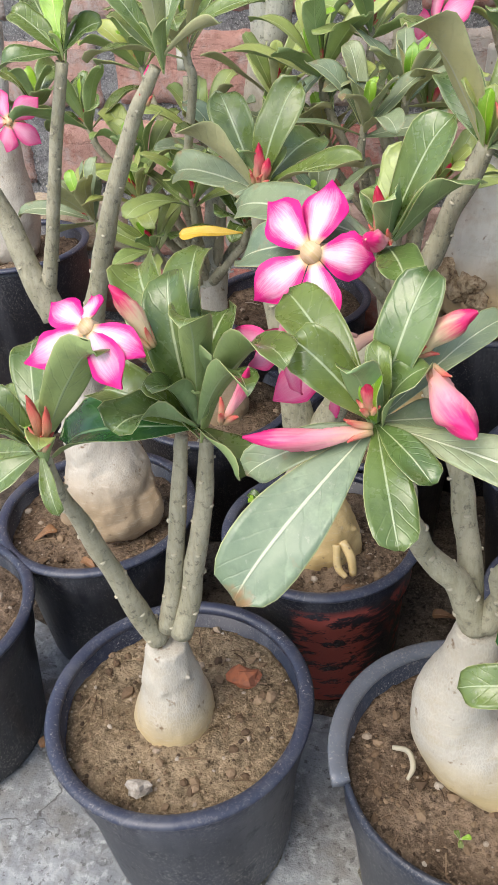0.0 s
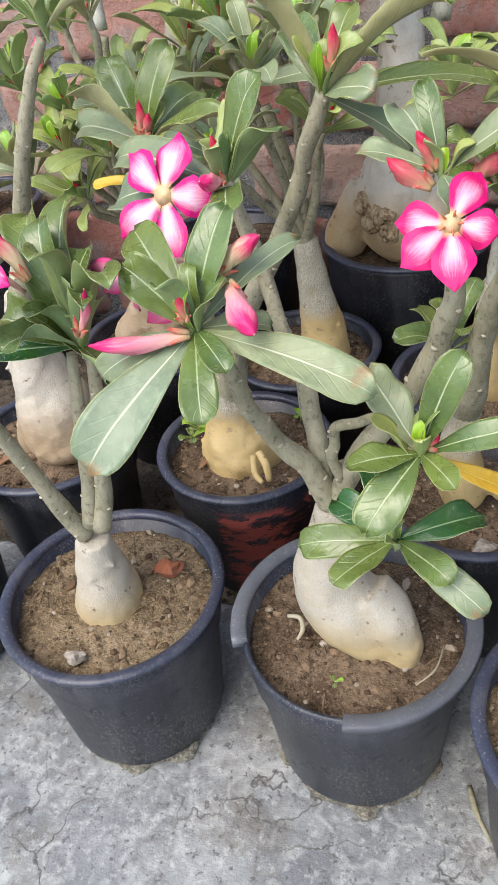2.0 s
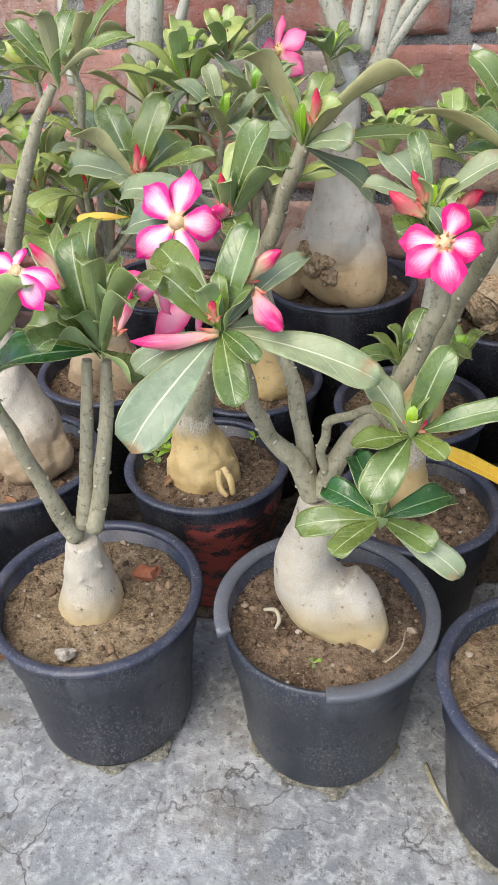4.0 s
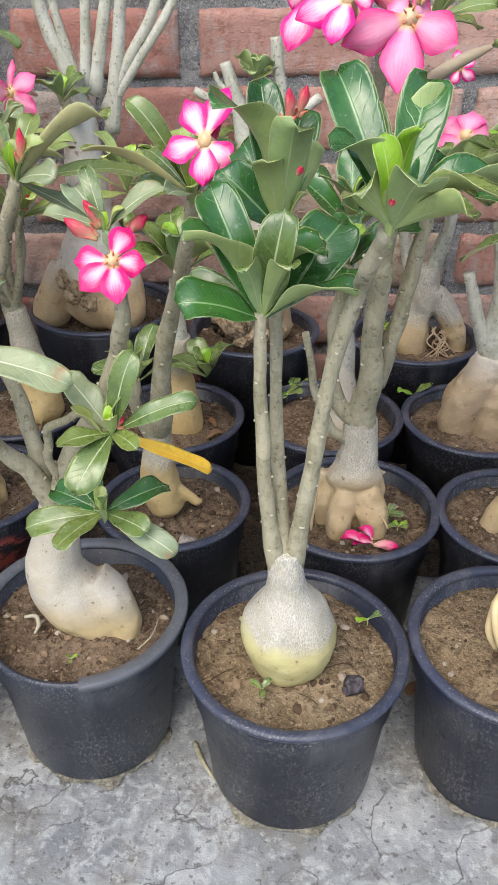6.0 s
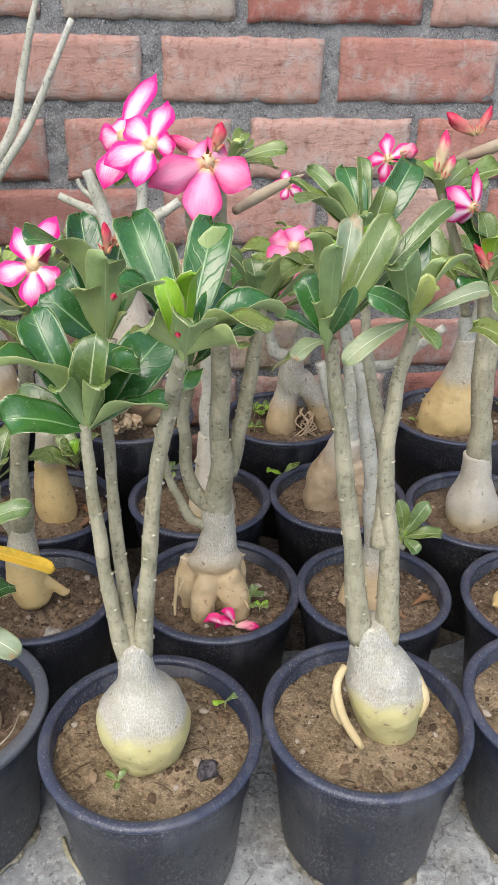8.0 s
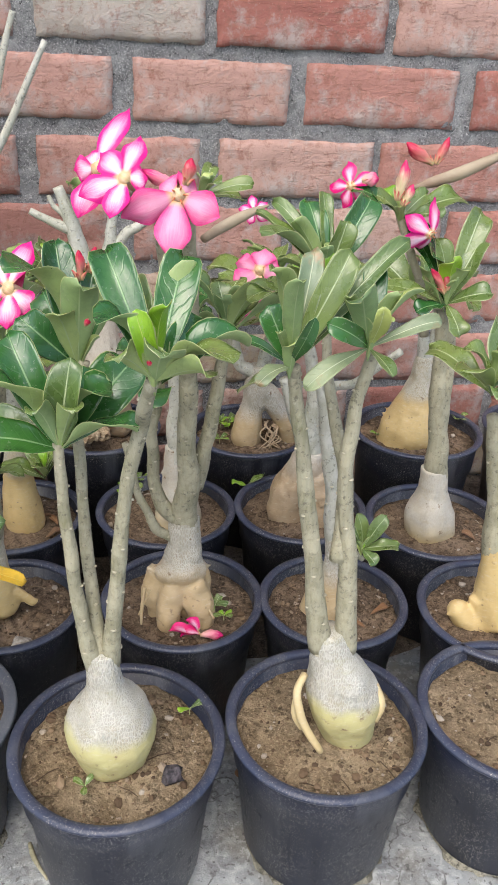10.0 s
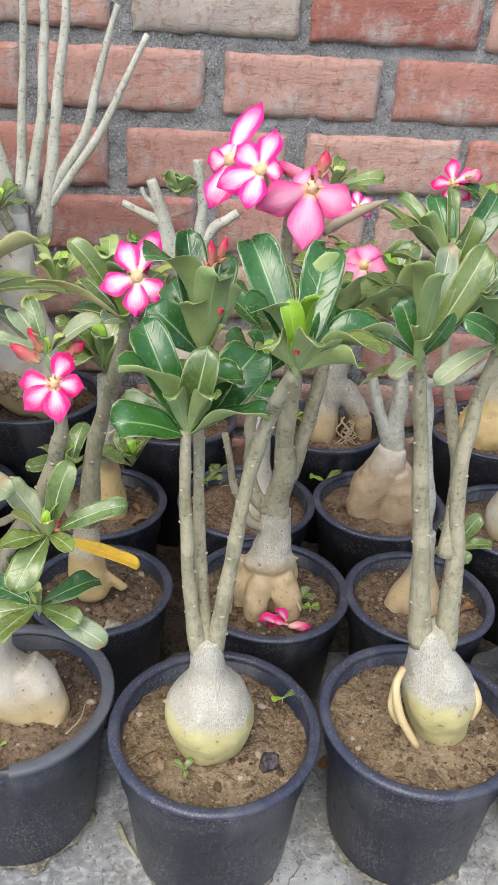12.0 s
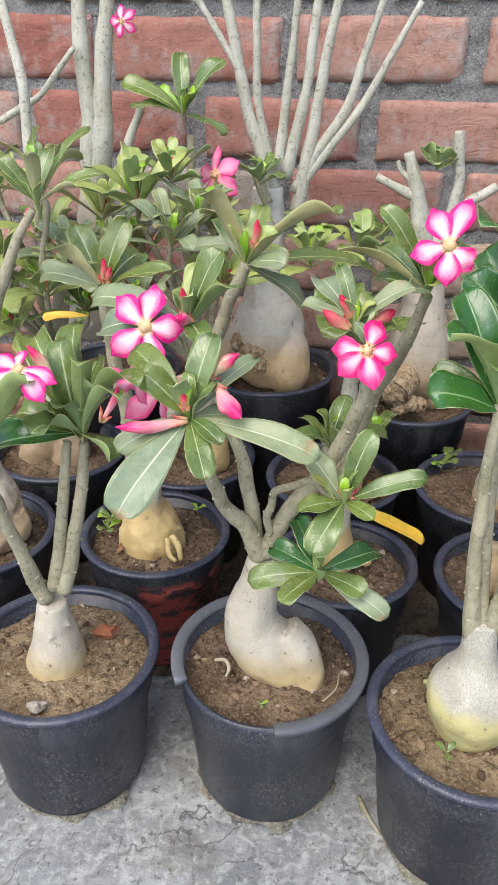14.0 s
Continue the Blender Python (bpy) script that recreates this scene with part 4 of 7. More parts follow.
add_pot(0.515, 0.557, 0.093, 0.165, "plain", pot_black, "dusty black plastic nursery pot with a rolled rim", soil_brown)
add_pot(0.692, 0.537, 0.086, 0.165, "plain", pot_black, "dusty black plastic nursery pot with a rolled rim", soil_brown)
add_pot(0.886, 0.5, 0.095, 0.165, "plain", pot_black, "dusty black plastic nursery pot with a rolled rim", soil_brown)
add_pot(-0.1, 0.785, 0.097, 0.165, "plain", pot_black, "dusty black plastic nursery pot with a rolled rim", soil_brown)
add_pot(0.095, 0.785, 0.09, 0.165, "plain", pot_black, "dusty black plastic nursery pot with a rolled rim", soil_brown)
add_pot(0.301, 0.755, 0.092, 0.165, "plain", pot_black, "dusty black plastic nursery pot with a rolled rim", soil_brown)
add_pot(0.506, 0.753, 0.095, 0.165, "plain", pot_black, "dusty black plastic nursery pot with a rolled rim", soil_brown)
add_pot(0.695, 0.744, 0.092, 0.165, "plain", pot_black, "dusty black plastic nursery pot with a rolled rim", soil_brown)
add_pot(0.88, 0.694, 0.097, 0.165, "plain", pot_black, "dusty black plastic nursery pot with a rolled rim", soil_brown)
add_pot(-0.448, 0.94, 0.1, 0.275, "plain", pot_black, "dusty black plastic nursery pot with a rolled rim", soil_brown)
add_pot(-0.06, 0.96, 0.105, 0.22, "plain", pot_black, "dusty black plastic nursery pot with a rolled rim", soil_brown)
add_pot(0.187, 0.96, 0.107, 0.235, "plain", pot_black, "dusty black plastic nursery pot with a rolled rim", soil_brown)
add_pot(0.41, 0.94, 0.095, 0.205, "plain", pot_black, "dusty black plastic nursery pot with a rolled rim", soil_brown)
add_pot(0.65, 0.945, 0.096, 0.19, "plain", pot_black, "dusty black plastic nursery pot with a rolled rim", soil_brown)
add_pot(0.92, 0.91, 0.104, 0.2, "plain", pot_black, "dusty black plastic nursery pot with a rolled rim", soil_brown)
add_pot(1.14, 0.9, 0.1, 0.2, "plain", pot_black, "dusty black plastic nursery pot with a rolled rim", soil_brown)
add_drift(0.036, 0.384, 0.096, 1)
add_drift(0.245, 0.4, 0.094, 2)
add_drift(0.44, 0.352, 0.098, 3)
add_drift(0.64, 0.356, 0.096, 4)
add_drift(0.835, 0.35, 0.096, 5)

# ---- desert roses ----

plant = rest("desert_rose", (0.44, 0.352, 0.15), "desert rose with a round pale caudex and cupped leaves", "potted plant", "desert roses")
foot = caudex(plant, [[(0.4347, 0.352, 0.1627, 0.0377), (0.4336, 0.352, 0.1821, 0.0415), (0.4329, 0.352, 0.2056, 0.0345), (0.4318, 0.352, 0.2257, 0.0208), (0.4308, 0.352, 0.2459, 0.0158), (0.4297, 0.352, 0.2731, 0.0136)]], caudex_white, 0.184, 0.0024)
shoot = stem(plant, [(0.4238, 0.352, 0.2521, 0.0092), (0.4159, 0.3477, 0.3082, 0.0066), (0.4107, 0.3435, 0.3885, 0.0057), (0.4084, 0.3392, 0.4452, 0.0049), (0.4083, 0.335, 0.4841, 0.0044)], bark, True)
for tip, wide, up, arch, fold, skin, back in (
    ((0.3559, 0.3230, 0.4946), 0.0319, (0, -0.45, 0.9), 0.08, 0.7, leaf_dark, leaf_under),
    ((0.3631, 0.3070, 0.5409), 0.0336, (0, 0.1, 1), 0.12, 1.0, leaf_dark, leaf_under),
    ((0.3765, 0.3650, 0.5574), 0.0312, (0, -0.9, 0.45), 0.08, 0.8, leaf_dark, leaf_under),
    ((0.4221, 0.3230, 0.5544), 0.0271, (0, -0.9, 0.45), 0.08, 0.8, leaf_top, leaf_under),
    ((0.4490, 0.3250, 0.5282), 0.0357, (0, 0.1, 1), 0.14, 1.1, leaf_dark, leaf_under),
    ((0.4631, 0.3800, 0.5296), 0.0415, (0, -0.9, 0.45), 0.06, 0.5, leaf_dark, leaf_under),
    ((0.4652, 0.3050, 0.5067), 0.0277, (0, 0.1, 1), 0.10, 0.9, leaf_dark, leaf_under),
    ((0.3975, 0.2950, 0.5273), 0.0172, (0, 0.8, 0.6), 0.10, 0.9, leaf_top, leaf_under),
    ((0.3612, 0.3550, 0.4970), 0.0232, (0, -0.45, 0.9), 0.08, 0.7, leaf_top, leaf_under),
    ((0.4365, 0.3550, 0.5330), 0.0271, (0, -0.9, 0.45), 0.08, 0.8, leaf_dark, leaf_under),
    ((0.3991, 0.3550, 0.5333), 0.0248, (0, -0.9, 0.45), 0.06, 0.8, leaf_top, leaf_under),
    ((0.4247, 0.2900, 0.5307), 0.0181, (0, 0.8, 0.6), 0.08, 0.9, leaf_top, leaf_under),
):
    leaf(shoot, (0.4092, 0.3350, 0.4794), tip, wide, up, arch, fold, 0, skin, back)
rosette(shoot, (0.4092, 0.3350, 0.4794), 4, 0.034, 0.012, (4, 34), leaf_top, leaf_under, 201, (0, -0.1, 1), 0.7)
shoot = stem(plant, [(0.4284, 0.352, 0.2641, 0.0073), (0.4248, 0.3615, 0.3251, 0.0062), (0.4206, 0.371, 0.4102, 0.005), (0.4189, 0.3805, 0.4769, 0.0047), (0.4268, 0.39, 0.526, 0.0046)], bark, True)
for tip, wide, up, arch, fold, skin, back in (
    ((0.3786, 0.3550, 0.6059), 0.0353, (0, 0.1, 1), 0.14, 1.1, leaf_dark, leaf_under),
    ((0.3816, 0.3900, 0.5607), 0.0291, (0, -0.9, 0.45), 0.08, 0.7, leaf_dark, leaf_under),
    ((0.4092, 0.4200, 0.6098), 0.0282, (0, -0.9, 0.45), 0.05, 0.7, leaf_dark, leaf_under),
    ((0.4290, 0.3600, 0.5939), 0.0300, (0, 0.8, 0.6), 0.05, 0.8, leaf_top, leaf_under),
    ((0.3969, 0.4200, 0.5714), 0.0268, (0, -0.9, 0.45), 0.08, 0.7, leaf_dark, leaf_under),
    ((0.4444, 0.4000, 0.5762), 0.0261, (0, 0.8, 0.6), 0.06, 0.8, leaf_top, leaf_under),
    ((0.4111, 0.3600, 0.5729), 0.0232, (0, 0.8, 0.6), 0.08, 0.8, leaf_top, leaf_under),
    ((0.4375, 0.4300, 0.5907), 0.0292, (0, -0.9, 0.45), 0.06, 0.7, leaf_dark, leaf_under),
    ((0.3839, 0.4100, 0.5296), 0.0226, (0, -0.45, 0.9), 0.08, 0.7, leaf_top, leaf_under),
):
    leaf(shoot, (0.4221, 0.3900, 0.5208), tip, wide, up, arch, fold, 0, skin, back)
rosette(shoot, (0.4221, 0.3900, 0.5208), 4, 0.034, 0.012, (4, 34), leaf_bright, leaf_under, 202, (0, -0.1, 1), 0.7)
bud(shoot, (0.4267, 0.4, 0.5858), (0.4267, 0.4, 0.6079), 0.008, bud_red, sepals=True)
bud(shoot, (0.4324, 0.41, 0.5892), (0.4388, 0.41, 0.6081), 0.0074, bud_red, sepals=True)
bud(shoot, (0.4308, 0.36, 0.5636), (0.4334, 0.355, 0.57), 0.0049, bud_red, sepals=False)
shoot = stem(plant, [(0.4376, 0.352, 0.258, 0.0092), (0.4448, 0.3413, 0.3398, 0.0072), (0.454, 0.3307, 0.4324, 0.0061), (0.4677, 0.32, 0.5019, 0.0059), (0.4741, 0.275, 0.5542, 0.0051)], bark, True)
for tip, wide, up, arch, fold, skin, back in (
    ((0.4478, 0.3200, 0.6272), 0.0288, (0, -0.9, 0.45), 0.07, 0.8, leaf_dark, leaf_under),
    ((0.4410, 0.2630, 0.6011), 0.0316, (0, 0.1, 1), 0.13, 1.1, leaf_dark, leaf_under),
    ((0.4977, 0.3250, 0.6223), 0.0285, (0, -0.9, 0.45), 0.05, 0.7, leaf_dark, leaf_under),
    ((0.5046, 0.3150, 0.6213), 0.0240, (0, 0.8, 0.6), 0.05, 0.8, leaf_top, leaf_under),
    ((0.4647, 0.2630, 0.6058), 0.0163, (0, -0.9, 0.45), 0.08, 1.0, leaf_young, leaf_young),
    ((0.4827, 0.2590, 0.6095), 0.0188, (0, 0.1, 1), 0.10, 1.0, leaf_young, leaf_young),
    ((0.5069, 0.3050, 0.5809), 0.0316, (0, -0.9, 0.45), 0.12, 0.9, leaf_dark, leaf_under),
    ((0.5363, 0.2850, 0.5753), 0.0318, (0, 0.1, 1), 0.14, 1.1, leaf_dark, leaf_under),
    ((0.5209, 0.2400, 0.5813), 0.0364, (0, 0.1, 1), 0.12, 0.8, leaf_top, leaf_under),
    ((0.4805, 0.2250, 0.5914), 0.0265, (0, 0.8, 0.6), 0.08, 0.8, leaf_top, leaf_under),
    ((0.4515, 0.2450, 0.5828), 0.0215, (0, 0.8, 0.6), 0.10, 0.8, leaf_top, leaf_under),
    ((0.5060, 0.2350, 0.5750), 0.0198, (0, 0.8, 0.6), 0.08, 0.7, leaf_top, leaf_under),
    ((0.4626, 0.3250, 0.6092), 0.0228, (0, -0.9, 0.45), 0.06, 0.7, leaf_top, leaf_under),
):
    leaf(shoot, (0.4766, 0.2750, 0.5565), tip, wide, up, arch, fold, 0, skin, back)
rosette(shoot, (0.4766, 0.2750, 0.5565), 4, 0.034, 0.012, (4, 34), leaf_top, leaf_under, 203, (0, -0.1, 1), 0.7)
bud(shoot, (0.4727, 0.262, 0.5717), (0.4725, 0.258, 0.5762), 0.004, bud_red, sepals=False)
bud(shoot, (0.4912, 0.3, 0.582), (0.4932, 0.3, 0.5865), 0.0043, bud_red, sepals=False)

plant = rest("desert_rose", (0.64, 0.356, 0.15), "desert rose with twin stems and exposed yellow roots", "potted plant", "desert roses")
foot = caudex(plant, [[(0.6628, 0.356, 0.1537, 0.027), (0.6578, 0.356, 0.1812, 0.035), (0.6496, 0.356, 0.2101, 0.0323), (0.6406, 0.356, 0.2381, 0.0225), (0.6354, 0.356, 0.2615, 0.0171), (0.6332, 0.356, 0.2744, 0.0139)]], caudex_white, 0.192, 0.0024)
root(plant, [(0.6128, 0.35, 0.2296, 0.0035), (0.6029, 0.335, 0.2215, 0.004), (0.6089, 0.325, 0.1936, 0.004), (0.6253, 0.315, 0.166, 0.003)], caudex_grey)
root(plant, [(0.6102, 0.356, 0.2107, 0.0031), (0.6033, 0.34, 0.1926, 0.0031), (0.6102, 0.335, 0.176, 0.0021)], caudex_grey)
root(plant, [(0.6813, 0.35, 0.2092, 0.0047), (0.6865, 0.34, 0.194, 0.0052), (0.6814, 0.335, 0.1785, 0.0042)], caudex_grey)
shoot = stem(plant, [(0.6277, 0.356, 0.2557, 0.0126), (0.6102, 0.352, 0.3623, 0.0083), (0.5924, 0.348, 0.4681, 0.0064), (0.5811, 0.344, 0.5284, 0.0056), (0.5793, 0.34, 0.5383, 0.0051)], bark, True)
for tip, wide, up, arch, fold, skin, back in (
    ((0.5547, 0.3150, 0.6165), 0.0200, (0, 0.1, 1), 0.10, 1.0, leaf_top, leaf_under),
    ((0.5915, 0.3550, 0.6208), 0.0196, (0, -0.9, 0.45), 0.06, 0.7, leaf_dusty, leaf_under),
    ((0.6153, 0.3450, 0.6218), 0.0233, (0, -0.9, 0.45), 0.05, 0.6, leaf_top, leaf_under),
    ((0.6640, 0.3650, 0.6253), 0.0173, (0, -0.45, 0.9), 0.04, 0.8, leaf_top, leaf_under),
    ((0.5579, 0.3450, 0.5830), 0.0208, (0, -0.9, 0.45), 0.06, 0.5, leaf_dark, leaf_under),
    ((0.5835, 0.3050, 0.5868), 0.0121, (0, -0.9, 0.45), 0.06, 0.6, leaf_dark, leaf_under),
    ((0.5466, 0.3050, 0.5393), 0.0134, (0, -0.45, 0.9), 0.08, 0.5, leaf_dusty, leaf_under_pale),
    ((0.5598, 0.3050, 0.5769), 0.0074, (0, 0.8, 0.6), 0.08, 0.7, leaf_top, leaf_under),
    ((0.5448, 0.3650, 0.5494), 0.0105, (0, -0.45, 0.9), 0.08, 0.6, leaf_dark, leaf_under),
    ((0.5434, 0.3750, 0.5036), 0.0133, (0, -0.45, 0.9), 0.02, 0.5, leaf_top, leaf_under_pale),
    ((0.6164, 0.3650, 0.5823), 0.0187, (0, -0.9, 0.45), 0.05, 0.6, leaf_top, leaf_under),
    ((0.5695, 0.3000, 0.6139), 0.0178, (0, 0.8, 0.6), 0.05, 0.7, leaf_top, leaf_under),
):
    leaf(shoot, (0.5753, 0.3350, 0.5417), tip, wide, up, arch, fold, 0, skin, back)
rosette(shoot, (0.5753, 0.3350, 0.5417), 4, 0.034, 0.012, (4, 34), leaf_bright, leaf_under, 204, (0, -0.1, 1), 0.7)
shoot = stem(plant, [(0.6505, 0.356, 0.2504, 0.0117), (0.6429, 0.356, 0.3575, 0.008), (0.632, 0.356, 0.448, 0.007), (0.6347, 0.356, 0.5002, 0.0059), (0.6436, 0.356, 0.5399, 0.0053)], bark, True)
for tip, wide, up, arch, fold, skin, back in (
    ((0.6376, 0.3650, 0.6082), 0.0212, (0, -0.9, 0.45), 0.06, 0.7, leaf_dark, leaf_under),
    ((0.6144, 0.3050, 0.6003), 0.0240, (0, 0.8, 0.6), 0.09, 0.8, leaf_top, leaf_under),
    ((0.6665, 0.3300, 0.5984), 0.0234, (0, 0.1, 1), 0.08, 0.8, leaf_bright, leaf_under),
    ((0.6096, 0.3550, 0.5709), 0.0215, (0, -0.9, 0.45), 0.06, 0.7, leaf_dark, leaf_under),
    ((0.5943, 0.3150, 0.5794), 0.0169, (0, -0.9, 0.45), 0.10, 0.9, leaf_dark, leaf_under),
    ((0.5829, 0.3150, 0.5308), 0.0155, (0, -0.45, 0.9), 0.08, 0.5, leaf_dusty, leaf_under),
    ((0.6285, 0.3550, 0.5600), 0.0140, (0, -0.9, 0.45), 0.05, 0.6, leaf_dusty, leaf_under),
    ((0.6094, 0.3200, 0.5964), 0.0108, (0, 0.8, 0.6), 0.10, 0.8, leaf_top, leaf_under),
    ((0.6425, 0.3050, 0.5435), 0.0132, (0, 0.1, 1), 0.05, 0.5, leaf_top, leaf_under_pale),
    ((0.6851, 0.3350, 0.5733), 0.0127, (0, -0.45, 0.9), 0.06, 0.6, leaf_dusty, leaf_under_pale),
    ((0.6471, 0.3250, 0.5971), 0.0201, (0, 0.8, 0.6), 0.06, 0.7, leaf_top, leaf_under),
    ((0.6298, 0.3050, 0.5938), 0.0126, (0, -0.9, 0.45), 0.05, 0.7, leaf_bright, leaf_under),
):
    leaf(shoot, (0.6324, 0.3350, 0.5543), tip, wide, up, arch, fold, 0, skin, back)
rosette(shoot, (0.6324, 0.3350, 0.5543), 4, 0.034, 0.012, (4, 34), leaf_bright, leaf_under, 205, (0, -0.1, 1), 0.7)
shoot = stem(plant, [(0.6341, 0.356, 0.3524, 0.0076), (0.6354, 0.3707, 0.4301, 0.0055), (0.62, 0.3853, 0.5026, 0.0048), (0.619, 0.4, 0.5298, 0.0044), (0.6164, 0.41, 0.5855, 0.0038)], bark, True)
for tip, wide, up, arch, fold, skin, back in (
    ((0.6031, 0.4400, 0.6382), 0.0219, (0, -0.9, 0.45), 0.08, 0.7, leaf_dark, leaf_under),
    ((0.6552, 0.4400, 0.6417), 0.0257, (0, -0.9, 0.45), 0.07, 0.7, leaf_dark, leaf_under),
    ((0.5858, 0.4000, 0.6314), 0.0153, (0, 0.8, 0.6), 0.08, 0.8, leaf_top, leaf_under),
    ((0.5583, 0.3900, 0.6246), 0.0235, (0, 0.1, 1), 0.08, 0.8, leaf_top, leaf_under),
    ((0.6148, 0.4400, 0.6455), 0.0138, (0, -0.45, 0.9), 0.06, 0.7, leaf_top, leaf_under),
    ((0.5778, 0.4500, 0.6353), 0.0140, (0, -0.45, 0.9), 0.08, 0.7, leaf_top, leaf_under),
    ((0.6288, 0.4100, 0.6290), 0.0201, (0, -0.9, 0.45), 0.06, 0.7, leaf_top, leaf_under),
    ((0.5625, 0.4400, 0.6282), 0.0173, (0, -0.45, 0.9), 0.06, 0.7, leaf_top, leaf_under),
):
    leaf(shoot, (0.6164, 0.4100, 0.5855), tip, wide, up, arch, fold, 0, skin, back)
rosette(shoot, (0.6164, 0.4100, 0.5855), 4, 0.034, 0.012, (4, 34), leaf_bright, leaf_under, 206, (0, -0.1, 1), 0.7)

plant = rest("desert_rose", (0.245, 0.4, 0.15), "desert rose with a bent fat caudex, pink buds and a flower", "potted plant", "desert roses")
foot = caudex(plant, [[(0.2814, 0.4, 0.1352, 0.0178), (0.2639, 0.4, 0.1513, 0.0285), (0.2381, 0.4, 0.18, 0.0326), (0.2259, 0.4, 0.2123, 0.0269), (0.2316, 0.4, 0.2509, 0.0193), (0.235, 0.4, 0.284, 0.0127)], [(0.2054, 0.4, 0.2036, 0.004), (0.2072, 0.4, 0.1835, 0.0066), (0.2118, 0.4, 0.1631, 0.0062)], [(0.2860, 0.388, 0.1480, 0.0140), (0.2840, 0.390, 0.1600, 0.0165), (0.2740, 0.395, 0.1790, 0.0205), (0.2560, 0.4, 0.1950, 0.0220)]], caudex_grey, 0.178, 0.0024)
shoot = stem(plant, [(0.2331, 0.4, 0.2868, 0.0103), (0.2198, 0.395, 0.3228, 0.0081), (0.2012, 0.39, 0.346, 0.0071), (0.194, 0.37, 0.3848, 0.0062), (0.1929, 0.35, 0.4314, 0.005), (0.1866, 0.342, 0.4535, 0.0045)], bark, True)
for tip, wide, up, arch, fold, skin, back in (
    ((0.1412, 0.272, 0.407), 0.0335, (0, -0.45, 0.9), 0.05, 0.2, leaf_dusty, leaf_under_pale),
    ((0.2034, 0.292, 0.4316), 0.0207, (0, -0.45, 0.9), 0.05, 0.25, leaf_top, leaf_under),
    ((0.2833, 0.322, 0.4377), 0.0239, (0, -0.45, 0.9), 0.06, 0.3, leaf_dusty, leaf_under_pale),
    ((0.1465, 0.342, 0.4909), 0.0234, (0, -0.45, 0.9), 0.07, 0.4, leaf_top, leaf_under),
    ((0.1974, 0.372, 0.5116), 0.0237, (0, -0.45, 0.9), 0.07, 0.4, leaf_top, leaf_under),
):
    leaf(shoot, (0.183, 0.342, 0.4554), tip, wide, up, arch, fold, 0, skin, back)
for tip, wide, up, arch, fold, skin, back in (
    ((0.1303, 0.322, 0.4319), 0.0181, (0, -0.45, 0.9), 0.07, 0.3, leaf_dusty, leaf_under_pale),
    ((0.2119, 0.312, 0.4503), 0.0158, (0, -0.45, 0.9), 0.07, 0.5, leaf_top, leaf_under),
    ((0.2289, 0.392, 0.4847), 0.0164, (0, -0.45, 0.9), 0.07, 0.5, leaf_dusty, leaf_under_pale),
    ((0.1298, 0.392, 0.4879), 0.0264, (0, -0.45, 0.9), 0.07, 0.5, leaf_top, leaf_under),
    ((0.2188, 0.362, 0.4478), 0.0214, (0, -0.45, 0.9), 0.07, 0.5, leaf_dusty, leaf_under_pale),
):
    leaf(shoot, (0.183, 0.342, 0.4554), tip, wide, up, arch, fold, 0, skin, back)
rosette(shoot, (0.183, 0.342, 0.4554), 4, 0.0436, 0.0157, (4, 38), leaf_top, leaf_under, 206, (0, -0.1, 1), 0.7)
bud(shoot, (0.1828, 0.335, 0.4565), (0.133, 0.315, 0.4577), 0.011, bud_pink, sepals=True)
bud(shoot, (0.2036, 0.35, 0.4794), (0.2256, 0.32, 0.4686), 0.0153, bud_pink, sepals=True)
bud(shoot, (0.1941, 0.36, 0.4798), (0.2187, 0.36, 0.5014), 0.0126, bud_cream, sepals=True)
bud(shoot, (0.1816, 0.335, 0.4644), (0.18, 0.335, 0.4797), 0.0073, bud_red, sepals=True)
shoot = stem(plant, [(0.2299, 0.4, 0.2923, 0.0084), (0.2235, 0.41, 0.3377, 0.0073), (0.2152, 0.42, 0.373, 0.0067), (0.1991, 0.43, 0.4067, 0.0053), (0.1797, 0.45, 0.4491, 0.0057), (0.1627, 0.46, 0.4895, 0.0051)], bark, True)
for tip, wide, up, arch, fold, skin, back in (
    ((0.1922, 0.46, 0.5525), 0.0279, (0, -0.45, 0.9), 0.07, 0.4, leaf_top, leaf_under),
    ((0.2077, 0.44, 0.5292), 0.0245, (0, 0.5, 0.85), 0.07, 0.4, leaf_top, leaf_under),
    ((0.1821, 0.41, 0.4892), 0.0223, (0, -0.45, 0.9), 0.07, 0.5, leaf_top, leaf_under),
    ((0.1512, 0.48, 0.5135), 0.0194, (0, -0.45, 0.9), 0.07, 0.5, leaf_top, leaf_under),
    ((0.0599, 0.51, 0.4862), 0.0315, (0, -0.45, 0.9), 0.07, 0.5, leaf_dusty, leaf_under_pale),
    ((0.08, 0.46, 0.4744), 0.0297, (0, -0.45, 0.9), 0.07, 0.5, leaf_dusty, leaf_under_pale),
):
    leaf(shoot, (0.1625, 0.46, 0.4874), tip, wide, up, arch, fold, 0, skin, back)
rosette(shoot, (0.1625, 0.46, 0.4874), 4, 0.0479, 0.0173, (4, 38), leaf_bright, leaf_under, 207, (0, -0.1, 1), 0.7)
bud(shoot, (0.1583, 0.46, 0.4894), (0.1564, 0.46, 0.5187), 0.0094, bud_red, sepals=True)
bud(shoot, (0.1654, 0.45, 0.4947), (0.158, 0.43, 0.5018), 0.0109, bud_pink, sepals=True)
